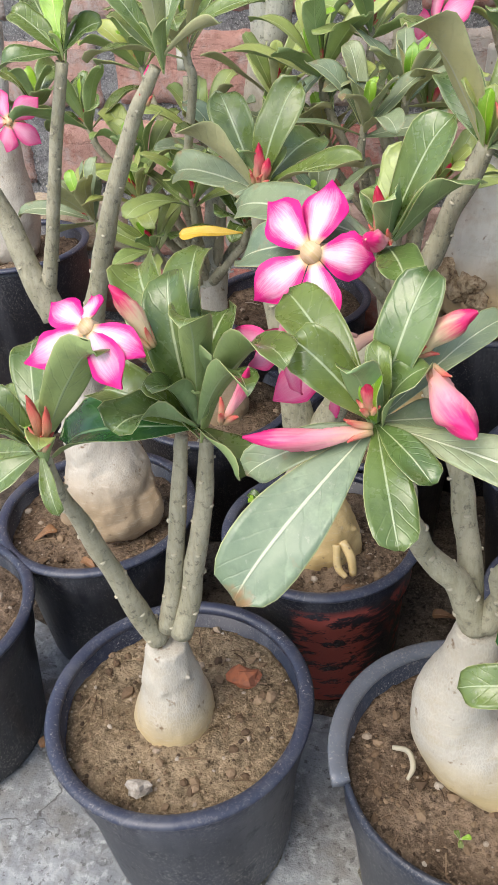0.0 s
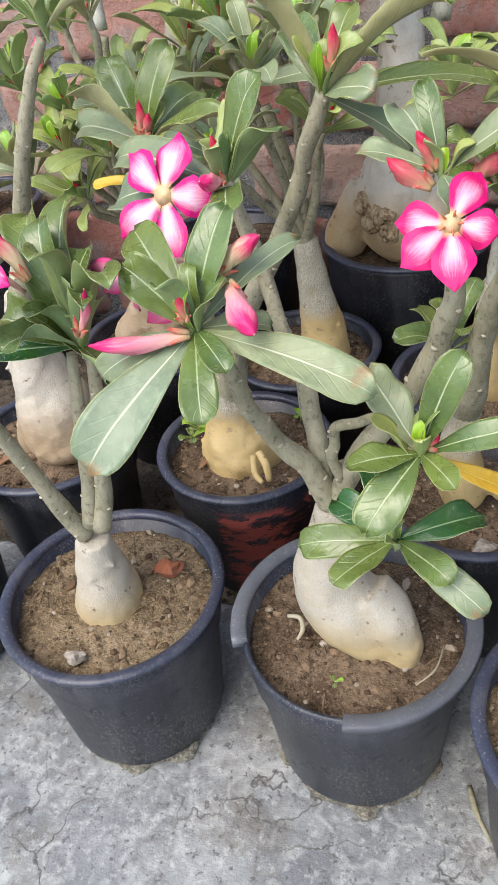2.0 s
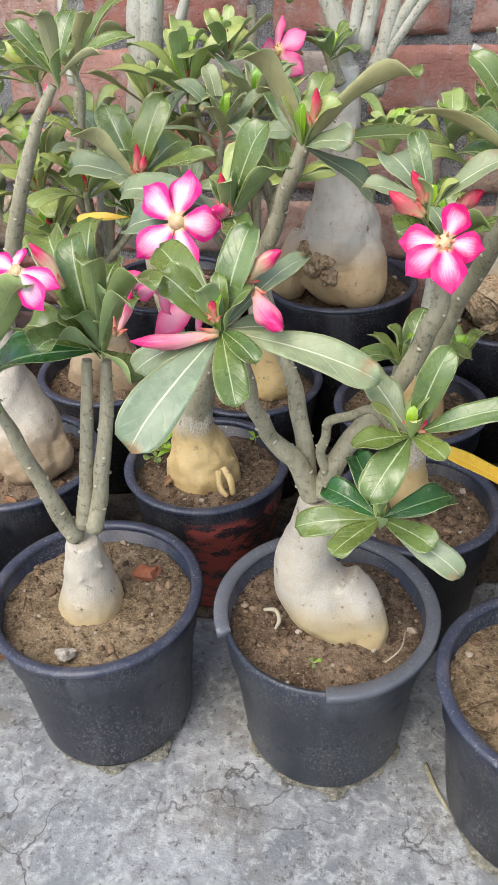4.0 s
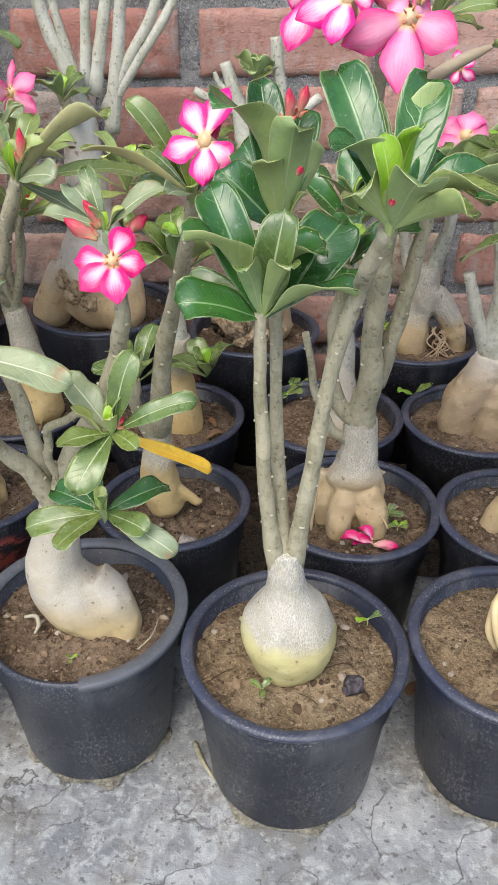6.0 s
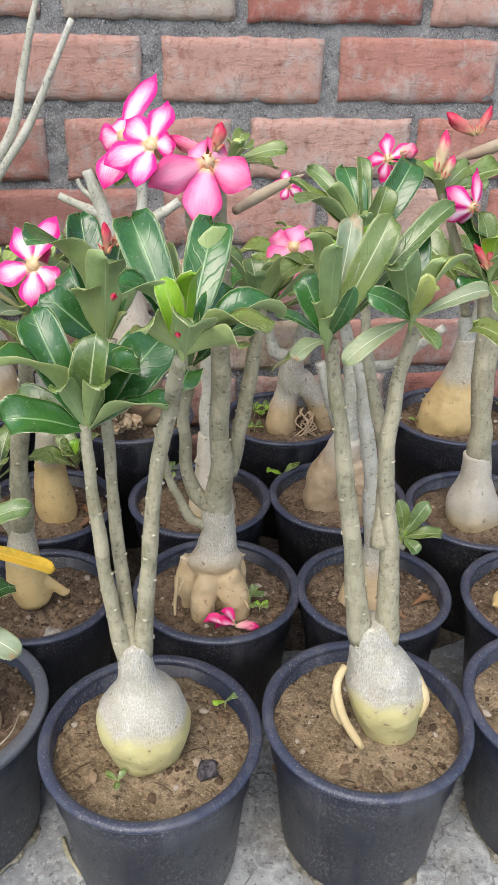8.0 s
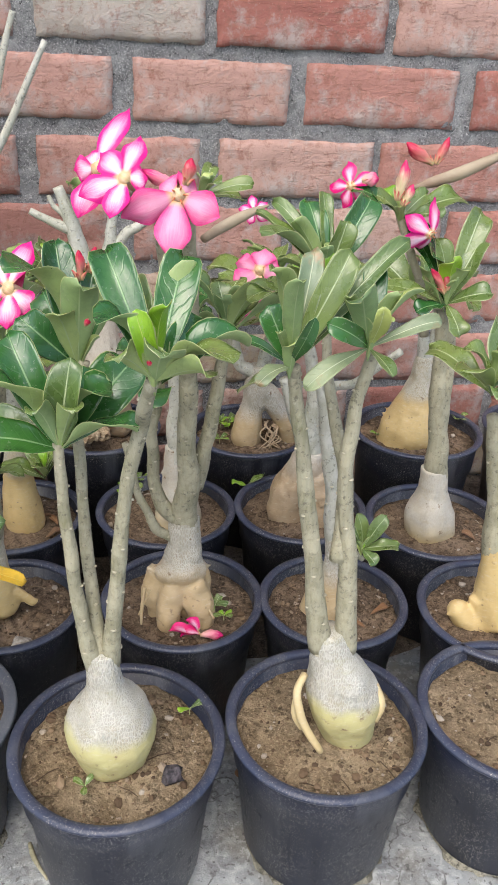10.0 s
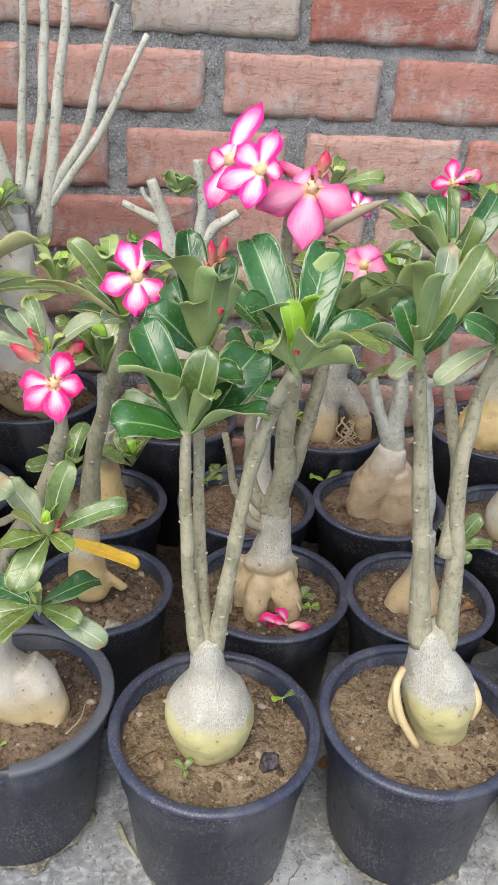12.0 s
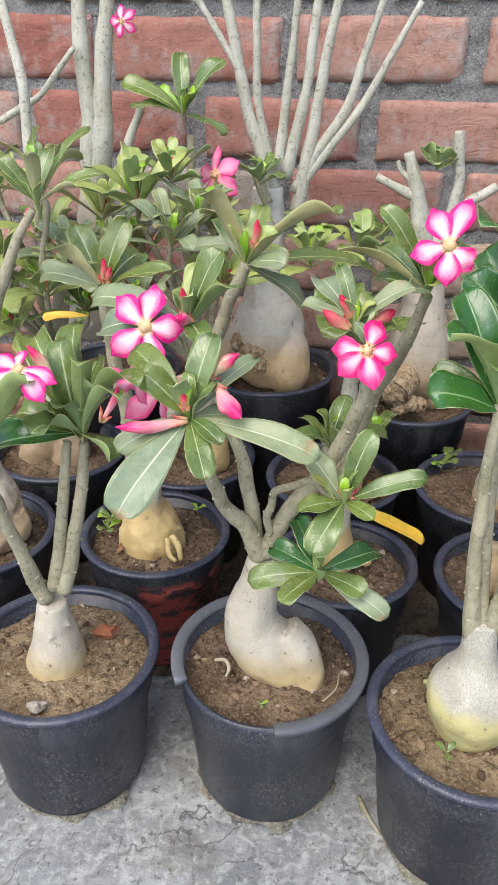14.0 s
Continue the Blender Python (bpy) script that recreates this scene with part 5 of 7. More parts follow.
flower(shoot, (0.1273, 0.44, 0.4892), (-0.1, -0.88, 0.4), 0.0746, 0, petal_front, lines=False, tube_len=0.03, tips=[(0.1311, 0.4709, 0.5175), (0.1606, 0.4426, 0.4864), (0.0995, 0.4258, 0.4666), (0.0983, 0.4618, 0.5076), (0.142, 0.4147, 0.4558)], width=0.70)
flower(shoot, (0.1383, 0.43, 0.4326), (-0.6, -0.7, -0.2), 0.0618, 0, petal_soft, lines=False, tube_len=0.03, tips=[(0.0942, 0.4435, 0.4395), (0.1103, 0.4166, 0.4114), (0.1472, 0.4119, 0.4082), (0.1474, 0.4403, 0.438)], width=0.7)
shoot = stem(plant, [(0.2379, 0.4, 0.29, 0.0093), (0.2562, 0.3933, 0.3371, 0.0084), (0.282, 0.3867, 0.3805, 0.0075), (0.3045, 0.38, 0.4306, 0.0071), (0.3141, 0.365, 0.4665, 0.0059), (0.314, 0.36, 0.4986, 0.0049)], bark, True)
for tip, wide, up, arch, fold, skin, back in (
    ((0.2625, 0.39, 0.5318), 0.0146, (0, -0.45, 0.9), 0.07, 0.5, leaf_dusty, leaf_under_pale),
    ((0.3464, 0.39, 0.5496), 0.0163, (0, -0.45, 0.9), 0.07, 0.5, leaf_dusty, leaf_under_pale),
    ((0.29, 0.41, 0.5574), 0.0129, (0, -0.45, 0.9), 0.07, 0.5, leaf_top, leaf_under),
    ((0.3148, 0.37, 0.5114), 0.0158, (0, -0.45, 0.9), 0.07, 0.5, leaf_dusty, leaf_under_pale),
    ((0.2741, 0.44, 0.5369), 0.0217, (0, -0.45, 0.9), 0.07, 0.5, leaf_dusty, leaf_under_pale),
):
    leaf(shoot, (0.3032, 0.39, 0.5212), tip, wide, up, arch, fold, 0, skin, back)
rosette(shoot, (0.3032, 0.39, 0.5212), 4, 0.0252, 0.0091, (4, 38), leaf_bright, leaf_under, 208, (0, -0.1, 1), 0.7)
flower(shoot, (0.3128, 0.352, 0.5132), (0, -0.88, 0.42), 0.0538, 0, petal_hot, lines=True, tube_len=0.03, tips=[(0.322, 0.3788, 0.5264), (0.3348, 0.352, 0.5095), (0.3184, 0.326, 0.4936), (0.2931, 0.3367, 0.4986), (0.2872, 0.3565, 0.5112)], width=0.70)
bud(shoot, (0.3001, 0.38, 0.5187), (0.279, 0.38, 0.5324), 0.0107, bud_red, sepals=True)
bud(shoot, (0.2995, 0.39, 0.5229), (0.2908, 0.39, 0.5414), 0.0087, bud_red, sepals=True)
bud(shoot, (0.3178, 0.39, 0.5178), (0.3331, 0.39, 0.5306), 0.0109, bud_red, sepals=True)
shoot = stem(plant, [(0.2464, 0.4, 0.2964, 0.0051), (0.2401, 0.3867, 0.3377, 0.0039), (0.2477, 0.3733, 0.3741, 0.0037), (0.2774, 0.36, 0.3953, 0.0032), (0.3022, 0.335, 0.3913, 0.0034)], bark, True)
for tip, wide, up, arch, fold, skin, back in (
    ((0.2693, 0.315, 0.3957), 0.02, (0, -0.45, 0.9), 0.07, 0.3, leaf_top, leaf_under),
    ((0.3232, 0.345, 0.4521), 0.0195, (0, -0.45, 0.9), 0.07, 0.3, leaf_top, leaf_under),
    ((0.3652, 0.335, 0.4188), 0.0165, (0, -0.45, 0.9), 0.07, 0.3, leaf_top, leaf_under),
    ((0.2829, 0.295, 0.3701), 0.0246, (0, -0.45, 0.9), 0.07, 0.3, leaf_top, leaf_under),
    ((0.2698, 0.365, 0.4225), 0.0244, (0, -0.45, 0.9), 0.07, 0.3, leaf_dusty, leaf_under_pale),
    ((0.3256, 0.305, 0.3985), 0.0144, (0, -0.45, 0.9), 0.07, 0.5, leaf_top, leaf_under),
    ((0.3722, 0.355, 0.347), 0.0145, (0, -0.45, 0.9), 0.02, 0.5, leaf_yellow, leaf_yellow),
):
    leaf(shoot, (0.304, 0.335, 0.3936), tip, wide, up, arch, fold, 0, skin, back)
rosette(shoot, (0.304, 0.335, 0.3936), 4, 0.0357, 0.0129, (4, 38), leaf_bright, leaf_under, 209, (0, -0.1, 1), 0.7)
bud(shoot, (0.3045, 0.335, 0.4003), (0.3014, 0.335, 0.4109), 0.006, bud_red, sepals=True)
bud(shoot, (0.3076, 0.335, 0.3983), (0.3127, 0.335, 0.4073), 0.0053, bud_red, sepals=True)
shoot = stem(plant, [(0.2413, 0.4, 0.2548, 0.0048), (0.2677, 0.37, 0.2892, 0.0036), (0.2874, 0.345, 0.3128, 0.0029)], bark, False)
for tip, wide, up, arch, fold, skin, back in (
    ((0.2293, 0.335, 0.3075), 0.0218, (0, -0.45, 0.9), 0.07, 0.25, leaf_top, leaf_under),
    ((0.2594, 0.305, 0.3134), 0.0206, (0, -0.45, 0.9), 0.07, 0.25, leaf_top, leaf_under),
    ((0.2658, 0.385, 0.3405), 0.0219, (0, -0.45, 0.9), 0.07, 0.5, leaf_dark, leaf_under),
    ((0.2475, 0.365, 0.3224), 0.021, (0, -0.45, 0.9), 0.07, 0.3, leaf_dark, leaf_under),
    ((0.3379, 0.365, 0.3273), 0.0237, (0, -0.45, 0.9), 0.07, 0.25, leaf_dark, leaf_under),
    ((0.3259, 0.315, 0.3201), 0.0192, (0, -0.45, 0.9), 0.07, 0.25, leaf_top, leaf_under),
    ((0.3453, 0.315, 0.2982), 0.02, (0, -0.45, 0.9), 0.07, 0.25, leaf_dusty, leaf_under_pale),
):
    leaf(shoot, (0.2886, 0.345, 0.3156), tip, wide, up, arch, fold, 0, skin, back)
rosette(shoot, (0.2886, 0.345, 0.3156), 4, 0.0279, 0.0100, (4, 38), leaf_bright, leaf_under, 210, (0, -0.1, 1), 0.7)

plant = rest("desert_rose", (0.036, 0.384, 0.15), "desert rose with three stems and a pink flower", "potted plant", "desert roses")
foot = caudex(plant, [[(0.0232, 0.384, 0.1143, 0.0314), (0.031, 0.384, 0.1551, 0.0293), (0.0321, 0.384, 0.1966, 0.02), (0.0328, 0.384, 0.2234, 0.014)]], caudex_grey, 0.165, 0.0024)
shoot = stem(plant, [(0.0278, 0.384, 0.2275, 0.0093), (0.0203, 0.372, 0.2756, 0.0077), (0.0116, 0.36, 0.3323, 0.0064), (0.0139, 0.34, 0.3826, 0.0049), (0.0175, 0.33, 0.4146, 0.004)], bark, True)
for tip, wide, up, arch, fold, skin, back in (
    ((0.0726, 0.31, 0.4933), 0.0245, (0, 0.5, 0.85), 0.07, 0.5, leaf_top, leaf_under),
    ((-0.0084, 0.33, 0.4526), 0.0186, (0, -0.45, 0.9), 0.07, 0.5, leaf_top, leaf_under),
    ((-0.0066, 0.31, 0.4014), 0.0176, (0, -0.45, 0.9), 0.07, 0.5, leaf_top, leaf_under),
    ((0.0338, 0.31, 0.3973), 0.0093, (0, -0.45, 0.9), 0.07, 0.5, leaf_top, leaf_under),
    ((0.0097, 0.3, 0.4516), 0.0172, (0, -0.45, 0.9), 0.07, 0.5, leaf_top, leaf_under),
    ((-0.0213, 0.36, 0.4335), 0.0136, (0, -0.45, 0.9), 0.07, 0.5, leaf_top, leaf_under),
    ((-0.0107, 0.38, 0.4551), 0.0204, (0, -0.45, 0.9), 0.07, 0.5, leaf_top, leaf_under),
    ((-0.0542, 0.36, 0.3746), 0.0188, (0, -0.45, 0.9), 0.07, 0.5, leaf_top, leaf_under),
):
    leaf(shoot, (0.0161, 0.33, 0.4197), tip, wide, up, arch, fold, 0, skin, back)
rosette(shoot, (0.0161, 0.33, 0.4197), 4, 0.0399, 0.0144, (4, 38), leaf_bright, leaf_under, 211, (0, -0.1, 1), 0.7)
bud(shoot, (0.0248, 0.32, 0.4313), (0.0245, 0.32, 0.4598), 0.006, sepal_pink, sepals=True)
bud(shoot, (0.026, 0.32, 0.4299), (0.0339, 0.32, 0.455), 0.0049, sepal_pink, sepals=True)
shoot = stem(plant, [(0.0375, 0.384, 0.2418, 0.0076), (0.0539, 0.384, 0.3217, 0.0059), (0.0654, 0.384, 0.3874, 0.0044), (0.0681, 0.384, 0.4031, 0.004)], bark, True)
shoot = stem(plant, [(0.0472, 0.384, 0.2393, 0.0084), (0.0645, 0.384, 0.3056, 0.007), (0.077, 0.384, 0.3616, 0.0055), (0.0829, 0.384, 0.4036, 0.0043)], bark, True)
for tip, wide, up, arch, fold, skin, back in (
    ((0.0609, 0.33, 0.4388), 0.0311, (0, -0.08, 1), 0.07, 1.2, leaf_top, leaf_under),
    ((0.0015, 0.37, 0.3937), 0.0374, (0, -0.08, 1), 0.07, 1.2, leaf_dark, leaf_under),
    ((0.0699, 0.39, 0.4953), 0.0296, (0, -0.08, 1), 0.07, 1.2, leaf_top, leaf_under),
    ((0.073, 0.42, 0.4972), 0.0312, (0, -0.08, 1), 0.07, 1.2, leaf_top, leaf_under),
    ((0.1, 0.39, 0.4787), 0.0419, (0, -0.08, 1), 0.07, 1.2, leaf_top, leaf_under),
    ((0.1522, 0.32, 0.4915), 0.0244, (0, -0.08, 1), 0.07, 1.2, leaf_top, leaf_under),
    ((0.1099, 0.32, 0.5042), 0.0209, (0, -0.08, 1), 0.07, 1.2, leaf_top, leaf_under),
):
    leaf(shoot, (0.0854, 0.37, 0.4203), tip, wide, up, arch, fold, 0, skin, back)
for tip, wide, up, arch, fold, skin, back in (
    ((0.1073, 0.35, 0.4714), 0.0192, (0, -0.08, 1), 0.07, 1.2, leaf_top, leaf_under),
    ((0.0312, 0.43, 0.4796), 0.0336, (0, -0.08, 1), 0.07, 1.2, leaf_top, leaf_under),
    ((0.0783, 0.34, 0.4586), 0.0187, (0, -0.08, 1), 0.07, 1.2, leaf_top, leaf_under),
    ((0.1149, 0.35, 0.4061), 0.0275, (0, -0.08, 1), 0.07, 1.2, leaf_top, leaf_under),
    ((0.0322, 0.37, 0.435), 0.032, (0, -0.08, 1), 0.07, 1.2, leaf_top, leaf_under),
    ((0.1392, 0.31, 0.4816), 0.0158, (0, -0.08, 1), 0.07, 1.2, leaf_top, leaf_under),
):
    leaf(shoot, (0.0854, 0.37, 0.4203), tip, wide, up, arch, fold, 0, skin, back)
rosette(shoot, (0.0854, 0.37, 0.4203), 4, 0.0461, 0.0166, (4, 38), leaf_top, leaf_under, 212, (0, -0.1, 1), 0.7)
flower(shoot, (0.0578, 0.33, 0.4934), (-0.2, -0.7, 0.65), 0.0492, 0, petal_front, lines=False, tube_len=0.03, tips=[(0.0329, 0.3438, 0.4961), (0.03, 0.3184, 0.4776), (0.0841, 0.308, 0.4779), (0.0896, 0.3219, 0.487), (0.0536, 0.3463, 0.4998)], width=0.72)
bud(shoot, (0.0718, 0.36, 0.4694), (0.0539, 0.36, 0.4994), 0.0107, bud_cream, sepals=True)
bud(shoot, (0.1182, 0.33, 0.454), (0.1361, 0.32, 0.4883), 0.0059, bud_pink, sepals=True)
flower(shoot, (0.1335, 0.37, 0.4726), (-0.6, -0.7, 0.1), 0.0410, 0, petal_soft, lines=False, tube_len=0.03, tips=[(0.1024, 0.3794, 0.4699), (0.1192, 0.362, 0.4635), (0.1494, 0.3469, 0.4613), (0.1276, 0.3891, 0.4773)], width=0.7)

plant = rest("desert_rose", (0.515, 0.557, 0.15), "tall desert rose with a forked trunk and a pink flower head", "potted plant", "desert roses")
foot = caudex(plant, [[(0.4868, 0.557, 0.1455, 0.0151), (0.4886, 0.557, 0.1805, 0.0172), (0.506, 0.557, 0.2029, 0.0207)], [(0.5247, 0.557, 0.1451, 0.0214), (0.5228, 0.557, 0.1763, 0.0272), (0.5149, 0.557, 0.2065, 0.0255), (0.5159, 0.557, 0.2426, 0.019), (0.517, 0.557, 0.2737, 0.0163)], [(0.4705, 0.557, 0.1652, 0.005), (0.476, 0.557, 0.1882, 0.0074), (0.4877, 0.557, 0.203, 0.0121)], [(0.4960, 0.528, 0.1500, 0.0130), (0.4975, 0.532, 0.1720, 0.0150), (0.5040, 0.540, 0.1960, 0.0150)], [(0.5360, 0.530, 0.1480, 0.0140), (0.5330, 0.533, 0.1700, 0.0170), (0.5260, 0.540, 0.1960, 0.0160)], [(0.4930, 0.545, 0.2080, 0.0110), (0.5150, 0.537, 0.2110, 0.0130), (0.5350, 0.548, 0.2060, 0.0110)]], caudex_tan, 0.215, 0.0024, lumps=0.0055)
shoot = stem(plant, [(0.5182, 0.557, 0.2531, 0.0165), (0.5198, 0.5447, 0.3263, 0.0133), (0.5178, 0.5323, 0.4142, 0.0103), (0.5165, 0.52, 0.4609, 0.0093), (0.5136, 0.45, 0.5766, 0.0064), (0.5084, 0.42, 0.6206, 0.0055), (0.5076, 0.415, 0.6502, 0.0046)], bark, True)
shoot = stem(plant, [(0.5131, 0.557, 0.2703, 0.0105), (0.4927, 0.5547, 0.2919, 0.0092), (0.4825, 0.5523, 0.3287, 0.0072), (0.4813, 0.55, 0.3841, 0.0064), (0.4898, 0.54, 0.4435, 0.0061)], bark, True)
shoot = stem(plant, [(0.5099, 0.557, 0.2426, 0.0071), (0.485, 0.5513, 0.2637, 0.0058), (0.4659, 0.5457, 0.3134, 0.0045), (0.4542, 0.54, 0.3771, 0.0037)], bark, True)
shoot = stem(plant, [(0.5288, 0.557, 0.3133, 0.0091), (0.5359, 0.5513, 0.3597, 0.0087), (0.5445, 0.5457, 0.4087, 0.0079), (0.5508, 0.54, 0.4592, 0.007), (0.5552, 0.53, 0.5068, 0.0057)], bark, True)
rosette(shoot, (0.5552, 0.53, 0.5068), 9, 0.0651, 0.031, (15, 80), leaf_top, leaf_under, 5, (0, 0, 1), 0.6)
rosette(shoot, (0.4896, 0.54, 0.4487), 8, 0.0582, 0.0328, (15, 80), leaf_dark, leaf_under, 6, (0, 0, 1), 0.6)
shoot = stem(plant, [(0.4959, 0.46, 0.5588, 0.0058), (0.4889, 0.44, 0.6004, 0.005), (0.4868, 0.42, 0.6271, 0.0044)], bark, True)
flower(shoot, (0.4611, 0.405, 0.6579), (-0.25, -0.85, 0.4), 0.0550, 0, petal_front, lines=False, tube_len=0.03, tips=[(0.4743, 0.4344, 0.6827), (0.4779, 0.4084, 0.6569), (0.4503, 0.3836, 0.6334), (0.4292, 0.3974, 0.6463), (0.4449, 0.4238, 0.6719)], width=0.72)
flower(shoot, (0.4414, 0.44, 0.6589), (-0.5, -0.8, 0.2), 0.0608, 0, petal_front, lines=False, tube_len=0.03, tips=[(0.4668, 0.4706, 0.6988), (0.4242, 0.4431, 0.6571), (0.4264, 0.422, 0.626), (0.4378, 0.4513, 0.6694)], width=0.72)
flower(shoot, (0.4998, 0.405, 0.6468), (0.05, -0.85, 0.1), 0.0618, 0, petal_soft, lines=True, tube_len=0.03, tips=[(0.4581, 0.3983, 0.6321), (0.4913, 0.3793, 0.6073), (0.5294, 0.3988, 0.6326), (0.4868, 0.4139, 0.6527), (0.5109, 0.4158, 0.6554)], width=0.85)
bud(shoot, (0.503, 0.42, 0.6498), (0.474, 0.42, 0.662), 0.0106, bud_pink, sepals=True)
bud(shoot, (0.5047, 0.41, 0.6536), (0.5093, 0.41, 0.6717), 0.0104, bud_red, sepals=True)
bud(shoot, (0.5048, 0.43, 0.6459), (0.4861, 0.43, 0.6553), 0.0109, bud_pink, sepals=True)
for tip, wide, up, arch, fold, skin, back in (
    ((0.5563, 0.42, 0.6518), 0.0135, (0, -0.45, 0.9), 0.07, 0.4, leaf_top, leaf_under),
    ((0.5302, 0.4, 0.6574), 0.0122, (0, -0.45, 0.9), 0.07, 0.5, leaf_top, leaf_under),
    ((0.5519, 0.44, 0.6372), 0.0125, (0, -0.45, 0.9), 0.07, 0.5, leaf_top, leaf_under),
    ((0.5287, 0.45, 0.661), 0.0124, (0, -0.45, 0.9), 0.07, 0.5, leaf_top, leaf_under),
    ((0.4974, 0.47, 0.6144), 0.0178, (0, -0.45, 0.9), 0.07, 0.5, leaf_top, leaf_under),
):
    leaf(shoot, (0.5179, 0.42, 0.6436), tip, wide, up, arch, fold, 0, skin, back)
rosette(shoot, (0.5179, 0.42, 0.6436), 4, 0.0258, 0.0093, (4, 38), leaf_bright, leaf_under, 213, (0, -0.1, 1), 0.7)
pod(plant, [(0.5250, 0.47, 0.6010, 0.0034), (0.5420, 0.49, 0.6060, 0.0046), (0.5640, 0.50, 0.6150, 0.0044), (0.5837, 0.50, 0.6234, 0.0008)])
root(plant, [(0.4703, 0.52, 0.2079, 0.0017), (0.4666, 0.515, 0.1825, 0.0018), (0.4656, 0.51, 0.1655, 0.0012)], caudex_tan)
root(plant, [(0.4762, 0.52, 0.2042, 0.0012), (0.4633, 0.515, 0.175, 0.0012)], caudex_tan)
root(plant, [(0.5349, 0.53, 0.1776, 0.0018), (0.5432, 0.52, 0.1703, 0.0015), (0.5473, 0.515, 0.1628, 0.0012)], caudex_tan)

plant = rest("desert_rose", (0.692, 0.537, 0.15), "desert rose with a slim trunk and a small side shoot", "potted plant", "desert roses")
foot = caudex(plant, [[(0.6951, 0.537, 0.1316, 0.0253), (0.6917, 0.537, 0.169, 0.0235), (0.6894, 0.537, 0.2088, 0.0141), (0.6865, 0.537, 0.2546, 0.0119)], [(0.6595, 0.537, 0.1345, 0.0119), (0.6708, 0.537, 0.1625, 0.0144), (0.6855, 0.537, 0.1855, 0.0155)]], caudex_tan, 0.2, 0.0024)
shoot = stem(plant, [(0.6886, 0.537, 0.2319, 0.012), (0.6794, 0.537, 0.3054, 0.0103), (0.6655, 0.537, 0.3798, 0.0087), (0.6544, 0.537, 0.4421, 0.0073)], bark_grey, True)
rosette(shoot, (0.6433, 0.5, 0.5324), 9, 0.0688, 0.0315, (15, 80), leaf_top, leaf_under, 15, (0, 0, 1), 0.6)
shoot = stem(plant, [(0.6919, 0.537, 0.2241, 0.0044), (0.7076, 0.537, 0.2307, 0.0038), (0.7221, 0.537, 0.2183, 0.0038)], bark, False)
for tip, wide, up, arch, fold, skin, back in (
    ((0.7299, 0.5, 0.3004), 0.0172, (0, -0.45, 0.9), 0.07, 0.5, leaf_top, leaf_under),
    ((0.7444, 0.49, 0.2674), 0.0187, (0, -0.45, 0.9), 0.07, 0.5, leaf_top, leaf_under),
    ((0.6958, 0.5, 0.3057), 0.0157, (0, -0.45, 0.9), 0.07, 0.5, leaf_top, leaf_under),
    ((0.7173, 0.48, 0.251), 0.0159, (0, -0.45, 0.9), 0.07, 0.5, leaf_top, leaf_under),
    ((0.6949, 0.52, 0.2795), 0.0163, (0, -0.45, 0.9), 0.07, 0.5, leaf_top, leaf_under),
):
    leaf(shoot, (0.7069, 0.5, 0.2595), tip, wide, up, arch, fold, 0, skin, back)
rosette(shoot, (0.7069, 0.5, 0.2595), 4, 0.0200, 0.0072, (4, 38), leaf_bright, leaf_under, 214, (0, -0.1, 1), 0.7)
shoot = stem(plant, [(0.6549, 0.537, 0.4361, 0.0056), (0.6772, 0.5, 0.4562, 0.0048), (0.7085, 0.47, 0.4995, 0.004)], bark_grey, True)

plant = rest("desert_rose", (0.886, 0.5, 0.15), "desert rose with yellow finger-like roots", "potted plant", "desert roses")
foot = caudex(plant, [[(0.8321, 0.5, 0.1667, 0.0129), (0.8524, 0.5, 0.1446, 0.017), (0.8753, 0.5, 0.1259, 0.0159)], [(0.8589, 0.5, 0.1767, 0.0129), (0.8686, 0.5, 0.1432, 0.0184), (0.8825, 0.5, 0.1253, 0.0172)], [(0.8794, 0.5, 0.1589, 0.0261), (0.8699, 0.5, 0.2074, 0.019), (0.8609, 0.5, 0.2535, 0.0124)]], caudex_yellow, 0.3, 0.0024)
shoot = stem(plant, [(0.8668, 0.5, 0.2231, 0.0151), (0.8527, 0.5, 0.3113, 0.0108), (0.8289, 0.5, 0.4166, 0.0079)], bark, True)
rosette(shoot, (0.8111, 0.48, 0.4609), 9, 0.0726, 0.0332, (15, 80), leaf_top, leaf_under, 16, (0, 0, 1), 0.6)

plant = rest("desert_rose", (0.88, 0.694, 0.15), "desert rose with a grey round caudex and tall stems", "potted plant", "desert roses")
foot = caudex(plant, [[(0.8717, 0.694, 0.1466, 0.0342), (0.8669, 0.694, 0.1787, 0.0337), (0.8655, 0.694, 0.214, 0.0211), (0.8633, 0.694, 0.2483, 0.0171)]], caudex_grey, 0.16, 0.0024)
shoot = stem(plant, [(0.8665, 0.694, 0.2226, 0.018), (0.8577, 0.694, 0.3139, 0.013), (0.8476, 0.694, 0.4053, 0.0103), (0.8389, 0.694, 0.4688, 0.0093)], bark, True)
shoot = stem(plant, [(0.8628, 0.694, 0.2815, 0.0117), (0.8588, 0.694, 0.3904, 0.0097), (0.8499, 0.694, 0.4618, 0.0087)], bark, True)
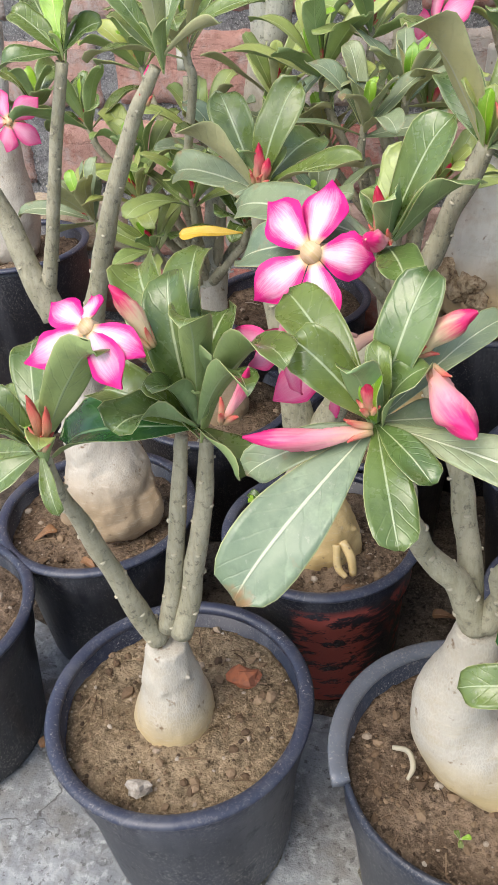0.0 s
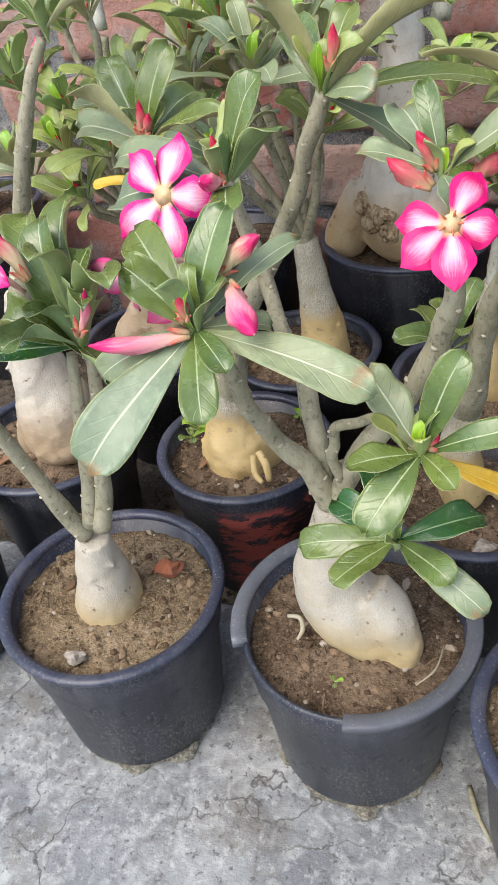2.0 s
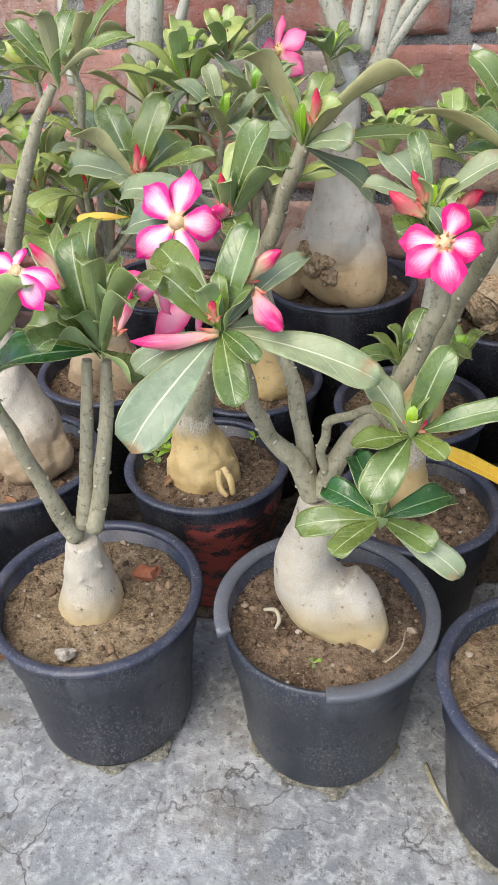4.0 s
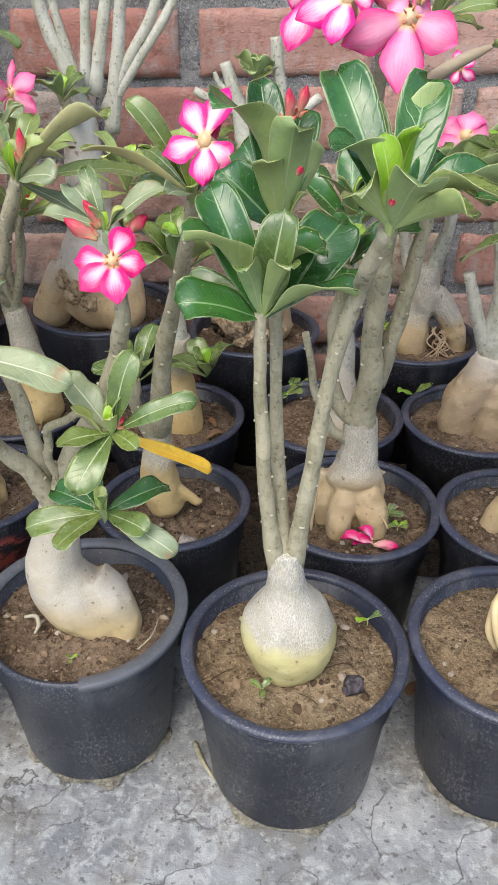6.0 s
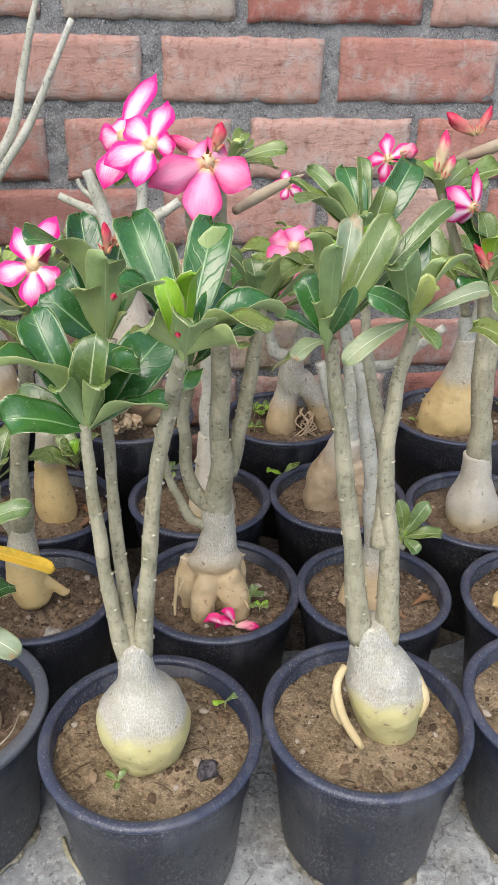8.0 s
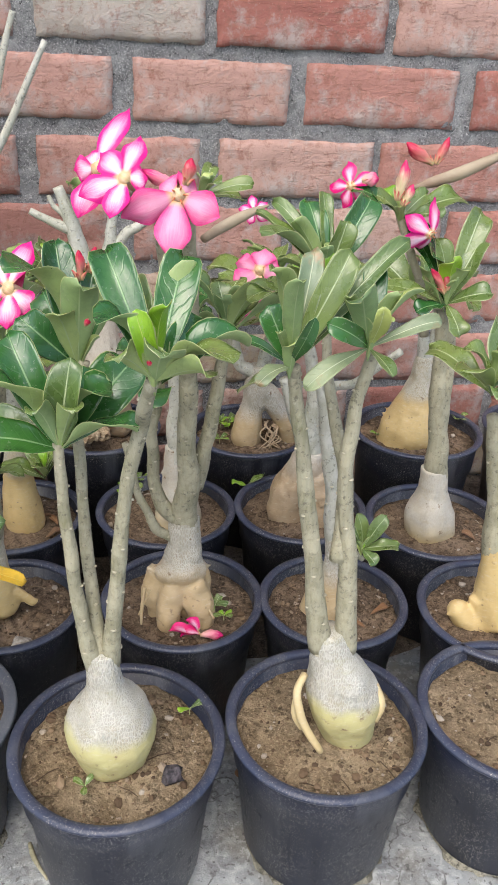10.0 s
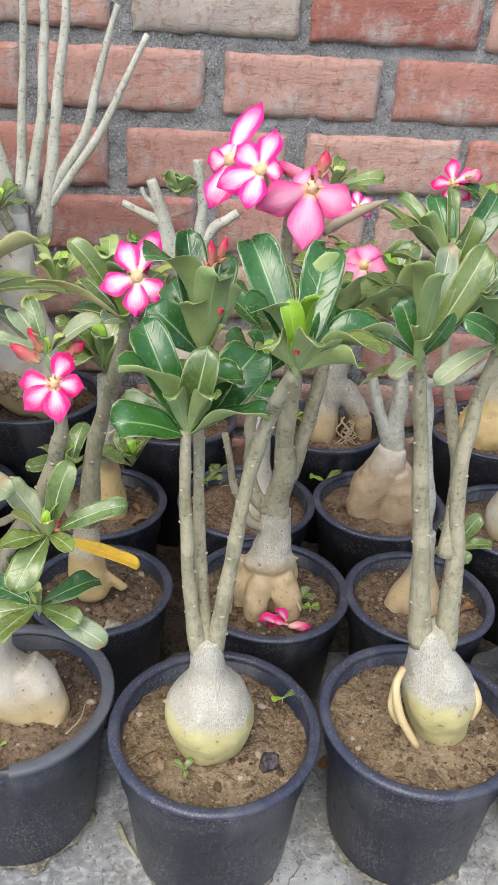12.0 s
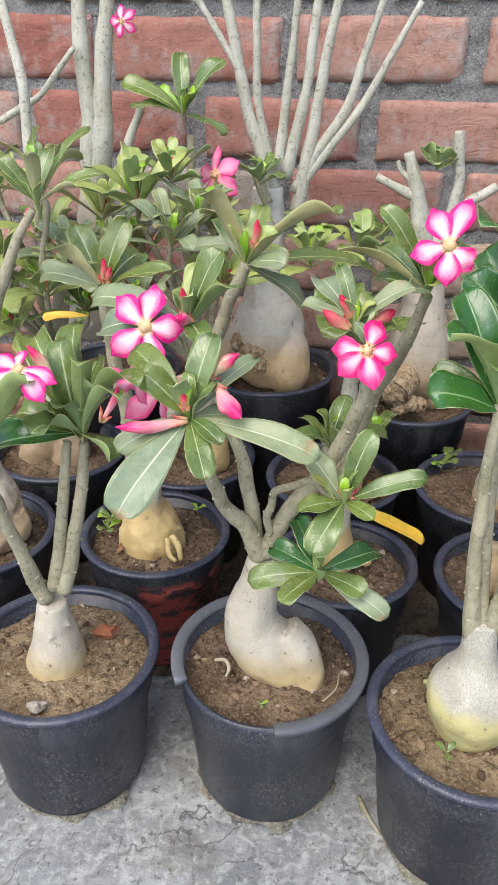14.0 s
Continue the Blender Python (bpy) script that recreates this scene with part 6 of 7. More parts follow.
for tip, wide, up, arch, fold, skin, back in (
    ((0.7494, 0.68, 0.4999), 0.0229, (0, -0.45, 0.9), 0.07, 0.5, leaf_top, leaf_under),
    ((0.8767, 0.7, 0.5527), 0.0326, (0, -0.45, 0.9), 0.07, 0.5, leaf_top, leaf_under),
    ((0.8225, 0.7, 0.5525), 0.0288, (0, -0.45, 0.9), 0.07, 0.5, leaf_top, leaf_under),
    ((0.7844, 0.71, 0.5629), 0.0359, (0, -0.45, 0.9), 0.07, 0.5, leaf_dark, leaf_under),
    ((0.8501, 0.66, 0.5299), 0.0316, (0, 0.5, 0.85), 0.07, 0.5, leaf_top, leaf_under),
):
    leaf(shoot, (0.8366, 0.68, 0.4796), tip, wide, up, arch, fold, 0, skin, back)
for tip, wide, up, arch, fold, skin, back in (
    ((0.8828, 0.66, 0.4979), 0.0287, (0, -0.45, 0.9), 0.07, 0.5, leaf_top, leaf_under),
    ((0.7924, 0.66, 0.4759), 0.0258, (0, -0.45, 0.9), 0.07, 0.5, leaf_dark, leaf_under),
    ((0.8468, 0.65, 0.4485), 0.0261, (0, -0.45, 0.9), 0.07, 0.5, leaf_top, leaf_under),
    ((0.8249, 0.65, 0.5384), 0.0276, (0, 0.5, 0.85), 0.07, 0.5, leaf_young, leaf_young),
    ((0.8803, 0.72, 0.5806), 0.0328, (0, -0.45, 0.9), 0.07, 0.5, leaf_top, leaf_under),
):
    leaf(shoot, (0.8366, 0.68, 0.4796), tip, wide, up, arch, fold, 0, skin, back)
rosette(shoot, (0.8366, 0.68, 0.4796), 4, 0.0492, 0.0177, (4, 38), leaf_top, leaf_under, 215, (0, -0.1, 1), 0.7)
bud(shoot, (0.828, 0.67, 0.4956), (0.8075, 0.67, 0.5244), 0.0116, bud_red, sepals=True)
bud(shoot, (0.8295, 0.67, 0.4988), (0.8258, 0.67, 0.5213), 0.0103, bud_red, sepals=True)
shoot = stem(plant, [(0.8318, 0.72, 0.4256, 0.0063), (0.8175, 0.72, 0.489, 0.0061), (0.7866, 0.7, 0.5461, 0.0051), (0.7725, 0.7, 0.5769, 0.005)], bark, True)
for tip, wide, up, arch, fold, skin, back in (
    ((0.7112, 0.7, 0.6061), 0.0275, (0, -0.45, 0.9), 0.07, 0.5, leaf_dark, leaf_under),
    ((0.7373, 0.7, 0.6006), 0.0249, (0, -0.45, 0.9), 0.07, 0.5, leaf_top, leaf_under),
    ((0.8095, 0.72, 0.5984), 0.0229, (0, -0.45, 0.9), 0.07, 0.5, leaf_top, leaf_under),
    ((0.8265, 0.7, 0.527), 0.0437, (0, -0.45, 0.9), 0.07, 0.5, leaf_dark, leaf_under),
    ((0.7592, 0.73, 0.6025), 0.0214, (0, -0.45, 0.9), 0.07, 0.5, leaf_young, leaf_young),
    ((0.8576, 0.72, 0.5928), 0.0361, (0, -0.45, 0.9), 0.07, 0.5, leaf_top, leaf_under),
    ((0.8169, 0.68, 0.5807), 0.0277, (0, -0.45, 0.9), 0.07, 0.5, leaf_top, leaf_under),
):
    leaf(shoot, (0.7758, 0.7, 0.577), tip, wide, up, arch, fold, 0, skin, back)
rosette(shoot, (0.7758, 0.7, 0.577), 4, 0.0360, 0.0130, (4, 38), leaf_bright, leaf_under, 216, (0, -0.1, 1), 0.7)
bud(shoot, (0.7599, 0.68, 0.5979), (0.7648, 0.68, 0.6406), 0.0146, bud_cream, sepals=True)
bud(shoot, (0.767, 0.68, 0.5921), (0.7764, 0.68, 0.6154), 0.0122, bud_cream, sepals=True)
flower(shoot, (0.7975, 0.66, 0.5651), (0.4, -0.8, -0.3), 0.0579, 30, petal_front, droop=0.7, lines=True, tube_len=0.03)
bud(shoot, (0.8229, 0.75, 0.6282), (0.7873, 0.75, 0.6516), 0.0156, bud_red, sepals=True)
bud(shoot, (0.8263, 0.75, 0.6283), (0.8384, 0.75, 0.6585), 0.013, bud_red, sepals=True)
flower(shoot, (0.711, 0.7, 0.609), (-0.4, -0.8, 0.2), 0.049, 0, petal_hot, droop=0.5, lines=True, tube_len=0.03)
bud(shoot, (0.723, 0.7, 0.615), (0.743, 0.7, 0.617), 0.0159, bud_pink, sepals=True)
pod(plant, [(0.7950, 0.74, 0.6015, 0.0022), (0.8200, 0.735, 0.6100, 0.0062), (0.8500, 0.727, 0.6225, 0.0072), (0.8850, 0.718, 0.6410, 0.0055), (0.9150, 0.710, 0.6570, 0.0010)])
flower(shoot, (0.595, 0.6, 0.5401), (-0.4, -0.85, 0.1), 0.0618, 0, petal_soft, lines=False, tube_len=0.03, tips=[(0.5714, 0.6083, 0.5454), (0.5784, 0.5753, 0.4996), (0.621, 0.6017, 0.5357), (0.6042, 0.6175, 0.5582), (0.5685, 0.5931, 0.5242)], width=0.9)
flower(shoot, (0.5971, 0.66, 0.5882), (-0.3, -0.9, 0.2), 0.032, 0, petal_front, droop=0.3, lines=True, tube_len=0.03)

plant = rest("desert_rose", (0.92, 0.91, 0.18), "desert rose with a broad tan caudex", "potted plant", "desert roses")
foot = caudex(plant, [[(0.9, 0.91, 0.1781, 0.0435), (0.9082, 0.91, 0.2078, 0.0467), (0.915, 0.91, 0.2514, 0.0318), (0.9187, 0.91, 0.2892, 0.0209), (0.9169, 0.91, 0.326, 0.0146)]], caudex_yellow, 0.262, 0.0024)
shoot = stem(plant, [(0.9196, 0.91, 0.3076, 0.0147), (0.908, 0.91, 0.3618, 0.0085), (0.8994, 0.91, 0.3966, 0.0075)], bark_grey, True)
shoot = stem(plant, [(0.9201, 0.91, 0.3168, 0.0112), (0.9271, 0.91, 0.3703, 0.0068), (0.9248, 0.91, 0.4134, 0.0066)], bark_grey, True)
rosette(shoot, (0.8929, 0.9, 0.4165), 8, 0.0948, 0.0469, (15, 80), leaf_top, leaf_under, 21, (0, 0, 1), 0.6)

plant = rest("desert_rose", (0.65, 0.945, 0.17), "desert rose standing on arched forked roots", "potted plant", "desert roses")
foot = caudex(plant, [[(0.6440, 0.940, 0.176, 0.0245), (0.6470, 0.942, 0.198, 0.0240), (0.6530, 0.945, 0.225, 0.0190), (0.6590, 0.945, 0.255, 0.0205), (0.6606, 0.945, 0.300, 0.0150)], [(0.7160, 0.940, 0.166, 0.0120), (0.7090, 0.942, 0.196, 0.0165), (0.6940, 0.945, 0.226, 0.0185), (0.6690, 0.945, 0.257, 0.0190)]], caudex_tan, 0.22, 0.0024, lumps=0.004)
shoot = stem(plant, [(0.6614, 0.945, 0.2815, 0.0148), (0.6309, 0.945, 0.3006, 0.0103), (0.6165, 0.945, 0.3546, 0.0084)], bark_grey, True)
shoot = stem(plant, [(0.6632, 0.945, 0.2814, 0.0131), (0.6807, 0.945, 0.3536, 0.0102), (0.6823, 0.945, 0.4055, 0.0083)], bark_grey, True)
rosette(shoot, (0.6181, 0.93, 0.3767), 8, 0.0954, 0.0472, (15, 80), leaf_top, leaf_under, 22, (0, 0, 1), 0.6)
rosette(shoot, (0.6784, 0.93, 0.4264), 8, 0.1027, 0.0466, (15, 80), leaf_top, leaf_under, 23, (0, 0, 1), 0.6)
fine = random.Random(8)
for n in range(9):
    x, z = fine.uniform(0.672, 0.698), fine.uniform(0.186, 0.208)
    root(plant, [(x, 0.934, z, 0.0016), (x + fine.uniform(-0.008, 0.008), 0.924, z - 0.003, 0.0014), (x + fine.uniform(-0.016, 0.016), 0.915, z * 0.5 + 0.088, 0.0012), (x + fine.uniform(-0.022, 0.022), 0.905, 0.172, 0.0007)], caudex_clay)

plant = rest("desert_rose", (0.695, 0.744, 0.15), "desert rose with a split bulky caudex", "potted plant", "desert roses")
foot = caudex(plant, [[(0.6713, 0.744, 0.1496, 0.0237), (0.6772, 0.744, 0.1857, 0.028), (0.6946, 0.744, 0.2203, 0.0261), (0.7022, 0.744, 0.2544, 0.0197)], [(0.7208, 0.744, 0.1375, 0.0319), (0.7194, 0.744, 0.1746, 0.033), (0.7064, 0.744, 0.2198, 0.0261)]], caudex_clay, 0.235, 0.0024, lumps=0.0055)
shoot = stem(plant, [(0.7035, 0.744, 0.2373, 0.0198), (0.7006, 0.744, 0.2961, 0.0134), (0.7001, 0.744, 0.3519, 0.0101), (0.6841, 0.744, 0.4199, 0.0084)], bark_grey, True)
shoot = stem(plant, [(0.6999, 0.744, 0.2545, 0.0136), (0.6773, 0.744, 0.305, 0.0089), (0.6591, 0.744, 0.3606, 0.0072)], bark_grey, True)
rosette(shoot, (0.6626, 0.72, 0.456), 10, 0.0986, 0.0436, (15, 80), leaf_top, leaf_under, 24, (0, 0, 1), 0.6)

plant = rest("desert_rose", (0.506, 0.753, 0.15), "desert rose with a smooth grey trunk", "potted plant", "desert roses")
foot = caudex(plant, [[(0.5229, 0.753, 0.1471, 0.0337), (0.5212, 0.753, 0.1816, 0.0265), (0.5192, 0.753, 0.2231, 0.0173), (0.5194, 0.753, 0.2629, 0.0134)]], caudex_grey, 0.16, 0.0024)
shoot = stem(plant, [(0.5207, 0.753, 0.2231, 0.0159), (0.5179, 0.753, 0.2935, 0.0125), (0.5197, 0.753, 0.3518, 0.0108), (0.5201, 0.753, 0.4066, 0.0091)], bark_grey, True)
rosette(shoot, (0.5179, 0.74, 0.4237), 9, 0.0869, 0.0414, (15, 80), leaf_dark, leaf_under, 25, (0, 0, 1), 0.6)

plant = rest("desert_rose", (0.317, 0.564, 0.15), "desert rose with a yellow caudex and a white-pink flower", "potted plant", "desert roses")
foot = caudex(plant, [[(0.3076, 0.564, 0.1653, 0.0212), (0.3034, 0.564, 0.1921, 0.022), (0.3044, 0.564, 0.2288, 0.0162), (0.3065, 0.564, 0.2638, 0.0135)], [(0.3429, 0.564, 0.1627, 0.005), (0.3329, 0.564, 0.1728, 0.0062), (0.3163, 0.564, 0.1844, 0.0098)]], caudex_yellow, 0.22, 0.0024)
shoot = stem(plant, [(0.3054, 0.564, 0.25, 0.0142), (0.3151, 0.542, 0.3285, 0.0104), (0.3313, 0.52, 0.4032, 0.0086), (0.3509, 0.46, 0.4818, 0.0066), (0.3606, 0.44, 0.527, 0.0053)], bark, True)
flower(shoot, (0.371, 0.425, 0.5721), (-0.3, -0.85, 0.4), 0.0632, 0, petal_front, lines=False, tube_len=0.03, tips=[(0.3873, 0.4561, 0.601), (0.358, 0.45, 0.5943), (0.3419, 0.4214, 0.5631), (0.37, 0.4055, 0.546), (0.3882, 0.4153, 0.5561)], width=0.70)
for tip, wide, up, arch, fold, skin, back in (
    ((0.3179, 0.44, 0.5959), 0.0172, (0, -0.45, 0.9), 0.07, 0.5, leaf_top, leaf_under),
    ((0.2877, 0.42, 0.5668), 0.0192, (0, 0.5, 0.85), 0.07, 0.5, leaf_top, leaf_under_pale),
    ((0.3457, 0.41, 0.5393), 0.0173, (0, -0.45, 0.9), 0.07, 0.5, leaf_dusty, leaf_under_pale),
    ((0.3883, 0.47, 0.5642), 0.0209, (0, -0.45, 0.9), 0.07, 0.5, leaf_top, leaf_under),
    ((0.316, 0.44, 0.539), 0.0182, (0, -0.45, 0.9), 0.07, 0.5, leaf_top, leaf_under),
    ((0.3224, 0.49, 0.5516), 0.0174, (0, -0.45, 0.9), 0.07, 0.5, leaf_top, leaf_under),
):
    leaf(shoot, (0.3608, 0.44, 0.5311), tip, wide, up, arch, fold, 0, skin, back)
rosette(shoot, (0.3608, 0.44, 0.5311), 4, 0.0352, 0.0127, (4, 38), leaf_bright, leaf_under, 217, (0, -0.1, 1), 0.7)
bud(shoot, (0.3581, 0.45, 0.5486), (0.3818, 0.45, 0.5798), 0.0106, bud_pink, sepals=True)
shoot = stem(plant, [(0.2996, 0.564, 0.243, 0.0083), (0.2861, 0.55, 0.2989, 0.0068), (0.2885, 0.55, 0.3244, 0.0061)], bark, True)
rosette(shoot, (0.2918, 0.55, 0.3306), 7, 0.0521, 0.0258, (15, 80), leaf_top, leaf_under, 31, (0, 0, 1), 0.6)

plant = rest("desert_rose", (0.301, 0.755, 0.15), "desert rose with a tan caudex and dry scraps", "potted plant", "desert roses")
foot = caudex(plant, [[(0.3155, 0.755, 0.1426, 0.0255), (0.3128, 0.755, 0.173, 0.0265), (0.3107, 0.755, 0.2228, 0.0187), (0.314, 0.755, 0.2778, 0.0153)]], caudex_yellow, 0.235, 0.0024)
shoot = stem(plant, [(0.3121, 0.755, 0.2468, 0.0156), (0.3134, 0.755, 0.3004, 0.011), (0.3152, 0.755, 0.3511, 0.0094)], bark_grey, True)
rosette(shoot, (0.3497, 0.72, 0.2488), 7, 0.0505, 0.025, (15, 80), leaf_top, leaf_under, 32, (0, 0, 1), 0.6)
rosette(shoot, (0.3167, 0.75, 0.3669), 8, 0.0832, 0.0412, (15, 80), leaf_top, leaf_under, 33, (0, 0, 1), 0.6)

plant = rest("desert_rose", (0.085, 0.595, 0.15), "desert rose with a yellow caudex and long leaves", "potted plant", "desert roses")
foot = caudex(plant, [[(0.0793, 0.595, 0.1412, 0.0393), (0.0793, 0.595, 0.1689, 0.0374), (0.0745, 0.595, 0.2067, 0.0227), (0.0782, 0.595, 0.2432, 0.0191)], [(0.1162, 0.595, 0.132, 0.0079), (0.1139, 0.595, 0.1558, 0.0091), (0.1005, 0.595, 0.1705, 0.0154)], [(0.0935, 0.595, 0.126, 0.0066), (0.0972, 0.595, 0.1466, 0.0078), (0.0873, 0.595, 0.1695, 0.0129)]], caudex_yellow, 0.215, 0.0024, lumps=0.0055)
shoot = stem(plant, [(0.0764, 0.595, 0.2252, 0.0199), (0.1011, 0.588, 0.3027, 0.0117), (0.1435, 0.581, 0.3812, 0.0093), (0.1667, 0.574, 0.4288, 0.0078), (0.1819, 0.567, 0.4723, 0.007), (0.2003, 0.56, 0.5146, 0.0062)], bark, True)
for tip, wide, up, arch, fold, skin, back in (
    ((0.1555, 0.53, 0.5832), 0.0331, (0, 0.5, 0.85), 0.1, 1, leaf_top, leaf_under_pale),
    ((0.2875, 0.54, 0.5667), 0.0287, (0, 0.5, 0.85), 0.1, 1, leaf_top, leaf_under_pale),
    ((0.2415, 0.53, 0.5218), 0.0252, (0, -0.45, 0.9), 0.07, 0.5, leaf_dusty, leaf_under_pale),
    ((0.2567, 0.58, 0.4651), 0.0236, (0, -0.45, 0.9), 0.07, 0.5, leaf_dusty, leaf_under_pale),
    ((0.2125, 0.6, 0.5586), 0.0226, (0, -0.45, 0.9), 0.07, 0.5, leaf_top, leaf_under),
    ((0.1706, 0.6, 0.5496), 0.0273, (0, -0.45, 0.9), 0.07, 0.5, leaf_top, leaf_under),
    ((0.3134, 0.59, 0.5067), 0.0261, (0, -0.45, 0.9), 0.07, 0.5, leaf_top, leaf_under),
):
    leaf(shoot, (0.1993, 0.56, 0.5123), tip, wide, up, arch, fold, 0, skin, back)
rosette(shoot, (0.1993, 0.56, 0.5123), 4, 0.0496, 0.0179, (4, 38), leaf_bright, leaf_under, 218, (0, -0.1, 1), 0.7)
bud(shoot, (0.2079, 0.55, 0.5302), (0.2113, 0.55, 0.558), 0.0083, bud_red, sepals=True)
shoot = stem(plant, [(0.075, 0.595, 0.2431, 0.016), (0.0636, 0.5867, 0.3397, 0.0103), (0.0534, 0.5783, 0.4188, 0.0075), (0.0519, 0.57, 0.4741, 0.0061)], bark, True)
for tip, wide, up, arch, fold, skin, back in (
    ((0.0052, 0.55, 0.5217), 0.032, (0, 0.5, 0.85), 0.07, 1, leaf_top, leaf_under_pale),
    ((0.1295, 0.55, 0.5023), 0.0267, (0, -0.45, 0.9), 0.07, 0.8, leaf_top, leaf_under_pale),
    ((0.0769, 0.59, 0.5428), 0.0276, (0, -0.45, 0.9), 0.07, 0.5, leaf_top, leaf_under),
    ((0.0219, 0.59, 0.537), 0.028, (0, -0.45, 0.9), 0.07, 0.5, leaf_top, leaf_under),
    ((0.0466, 0.54, 0.4847), 0.0241, (0, -0.45, 0.9), 0.07, 0.5, leaf_dusty, leaf_under_pale),
    ((0.0817, 0.62, 0.5023), 0.0295, (0, -0.45, 0.9), 0.07, 0.5, leaf_top, leaf_under),
    ((-0.0223, 0.6, 0.4802), 0.0298, (0, -0.45, 0.9), 0.07, 0.5, leaf_dusty, leaf_under_pale),
):
    leaf(shoot, (0.0527, 0.57, 0.4791), tip, wide, up, arch, fold, 0, skin, back)
rosette(shoot, (0.0527, 0.57, 0.4791), 4, 0.0347, 0.0125, (4, 38), leaf_bright, leaf_under, 219, (0, -0.1, 1), 0.7)
leaf(shoot, (0.0153, 0.63, 0.4265), (-0.0354, 0.62, 0.4245), 0.0136, (0, -0.4, 0.9), 0.03, 0.6, 0, leaf_yellow, leaf_yellow)
bud(shoot, (0.0545, 0.56, 0.4867), (0.0584, 0.56, 0.5131), 0.008, bud_red, sepals=True)
bud(shoot, (0.0581, 0.56, 0.4868), (0.0647, 0.56, 0.5037), 0.007, bud_red, sepals=True)
root(plant, [(0.112, 0.565, 0.1800, 0.0040), (0.1215, 0.557, 0.1715, 0.0042), (0.1250, 0.552, 0.1560, 0.0034)], caudex_yellow)
root(plant, [(0.1082, 0.56, 0.1798, 0.0037), (0.1118, 0.55, 0.1645, 0.0037), (0.1206, 0.545, 0.1582, 0.0025)], caudex_yellow)

plant = rest("desert_rose", (-0.134, 0.568, 0.15), "desert rose with a huge smooth pale caudex", "potted plant", "desert roses")
foot = caudex(plant, [[(-0.1121, 0.568, 0.1747, 0.0424), (-0.1149, 0.568, 0.2082, 0.0414), (-0.121, 0.568, 0.252, 0.0298), (-0.1197, 0.568, 0.2999, 0.0188), (-0.1112, 0.568, 0.3398, 0.0133)], [(-0.0805, 0.568, 0.1709, 0.0194), (-0.0876, 0.568, 0.1934, 0.0212)], [(-0.1819, 0.568, 0.0878, 0.0131), (-0.1682, 0.568, 0.1337, 0.0149), (-0.1448, 0.568, 0.182, 0.0219)]], caudex_clay, 0.215, 0.0024, lumps=0.0055)
shoot = stem(plant, [(-0.1159, 0.568, 0.3174, 0.0136), (-0.0827, 0.559, 0.3973, 0.0088), (-0.049, 0.55, 0.4766, 0.0067), (-0.0218, 0.55, 0.5328, 0.0052), (-0.0035, 0.55, 0.5596, 0.0042)], bark, True)
for tip, wide, up, arch, fold, skin, back in (
    ((-0.0324, 0.55, 0.6066), 0.0153, (0, -0.45, 0.9), 0.07, 0.5, leaf_top, leaf_under),
    ((0.0713, 0.55, 0.594), 0.0144, (0, -0.45, 0.9), 0.07, 0.5, leaf_top, leaf_under),
    ((0.011, 0.58, 0.6112), 0.0174, (0, -0.45, 0.9), 0.07, 0.5, leaf_top, leaf_under),
    ((0.0105, 0.52, 0.6156), 0.0157, (0, 0.5, 0.85), 0.07, 0.5, leaf_top, leaf_under_pale),
    ((0.0506, 0.53, 0.5856), 0.0093, (0, 0.5, 0.85), 0.07, 0.5, leaf_top, leaf_under_pale),
    ((-0.044, 0.58, 0.5885), 0.0164, (0, -0.45, 0.9), 0.07, 0.5, leaf_top, leaf_under),
):
    leaf(shoot, (0.0013, 0.55, 0.5659), tip, wide, up, arch, fold, 0, skin, back)
rosette(shoot, (0.0013, 0.55, 0.5659), 4, 0.0317, 0.0114, (4, 38), leaf_bright, leaf_under, 220, (0, -0.1, 1), 0.7)
bud(shoot, (-0.0136, 0.55, 0.538), (-0.0084, 0.55, 0.5612), 0.008, bud_pink, sepals=True)
shoot = stem(plant, [(-0.1554, 0.6, 0.3519, 0.014), (-0.1756, 0.6, 0.4079, 0.0106), (-0.1929, 0.6, 0.4646, 0.0083)], bark, True)
shoot = stem(plant, [(-0.1603, 0.6, 0.3677, 0.0069), (-0.1327, 0.6, 0.4577, 0.0059), (-0.1019, 0.6, 0.556, 0.0049)], bark, True)
for tip, wide, up, arch, fold, skin, back in (
    ((-0.1411, 0.58, 0.5561), 0.0225, (0, -0.45, 0.9), 0.07, 0.5, leaf_top, leaf_under),
    ((-0.1357, 0.6, 0.5891), 0.0223, (0, -0.45, 0.9), 0.07, 0.5, leaf_top, leaf_under),
    ((-0.065, 0.6, 0.5801), 0.0216, (0, -0.45, 0.9), 0.07, 0.5, leaf_top, leaf_under),
    ((-0.1158, 0.63, 0.6134), 0.0202, (0, -0.45, 0.9), 0.07, 0.5, leaf_young, leaf_young),
    ((-0.0725, 0.6, 0.6071), 0.0211, (0, -0.45, 0.9), 0.07, 0.5, leaf_top, leaf_under),
    ((-0.1418, 0.64, 0.5922), 0.0236, (0, -0.45, 0.9), 0.07, 0.5, leaf_top, leaf_under),
):
    leaf(shoot, (-0.1006, 0.6, 0.5615), tip, wide, up, arch, fold, 0, skin, back)
rosette(shoot, (-0.1006, 0.6, 0.5615), 4, 0.0273, 0.0098, (4, 38), leaf_bright, leaf_under, 221, (0, -0.1, 1), 0.7)

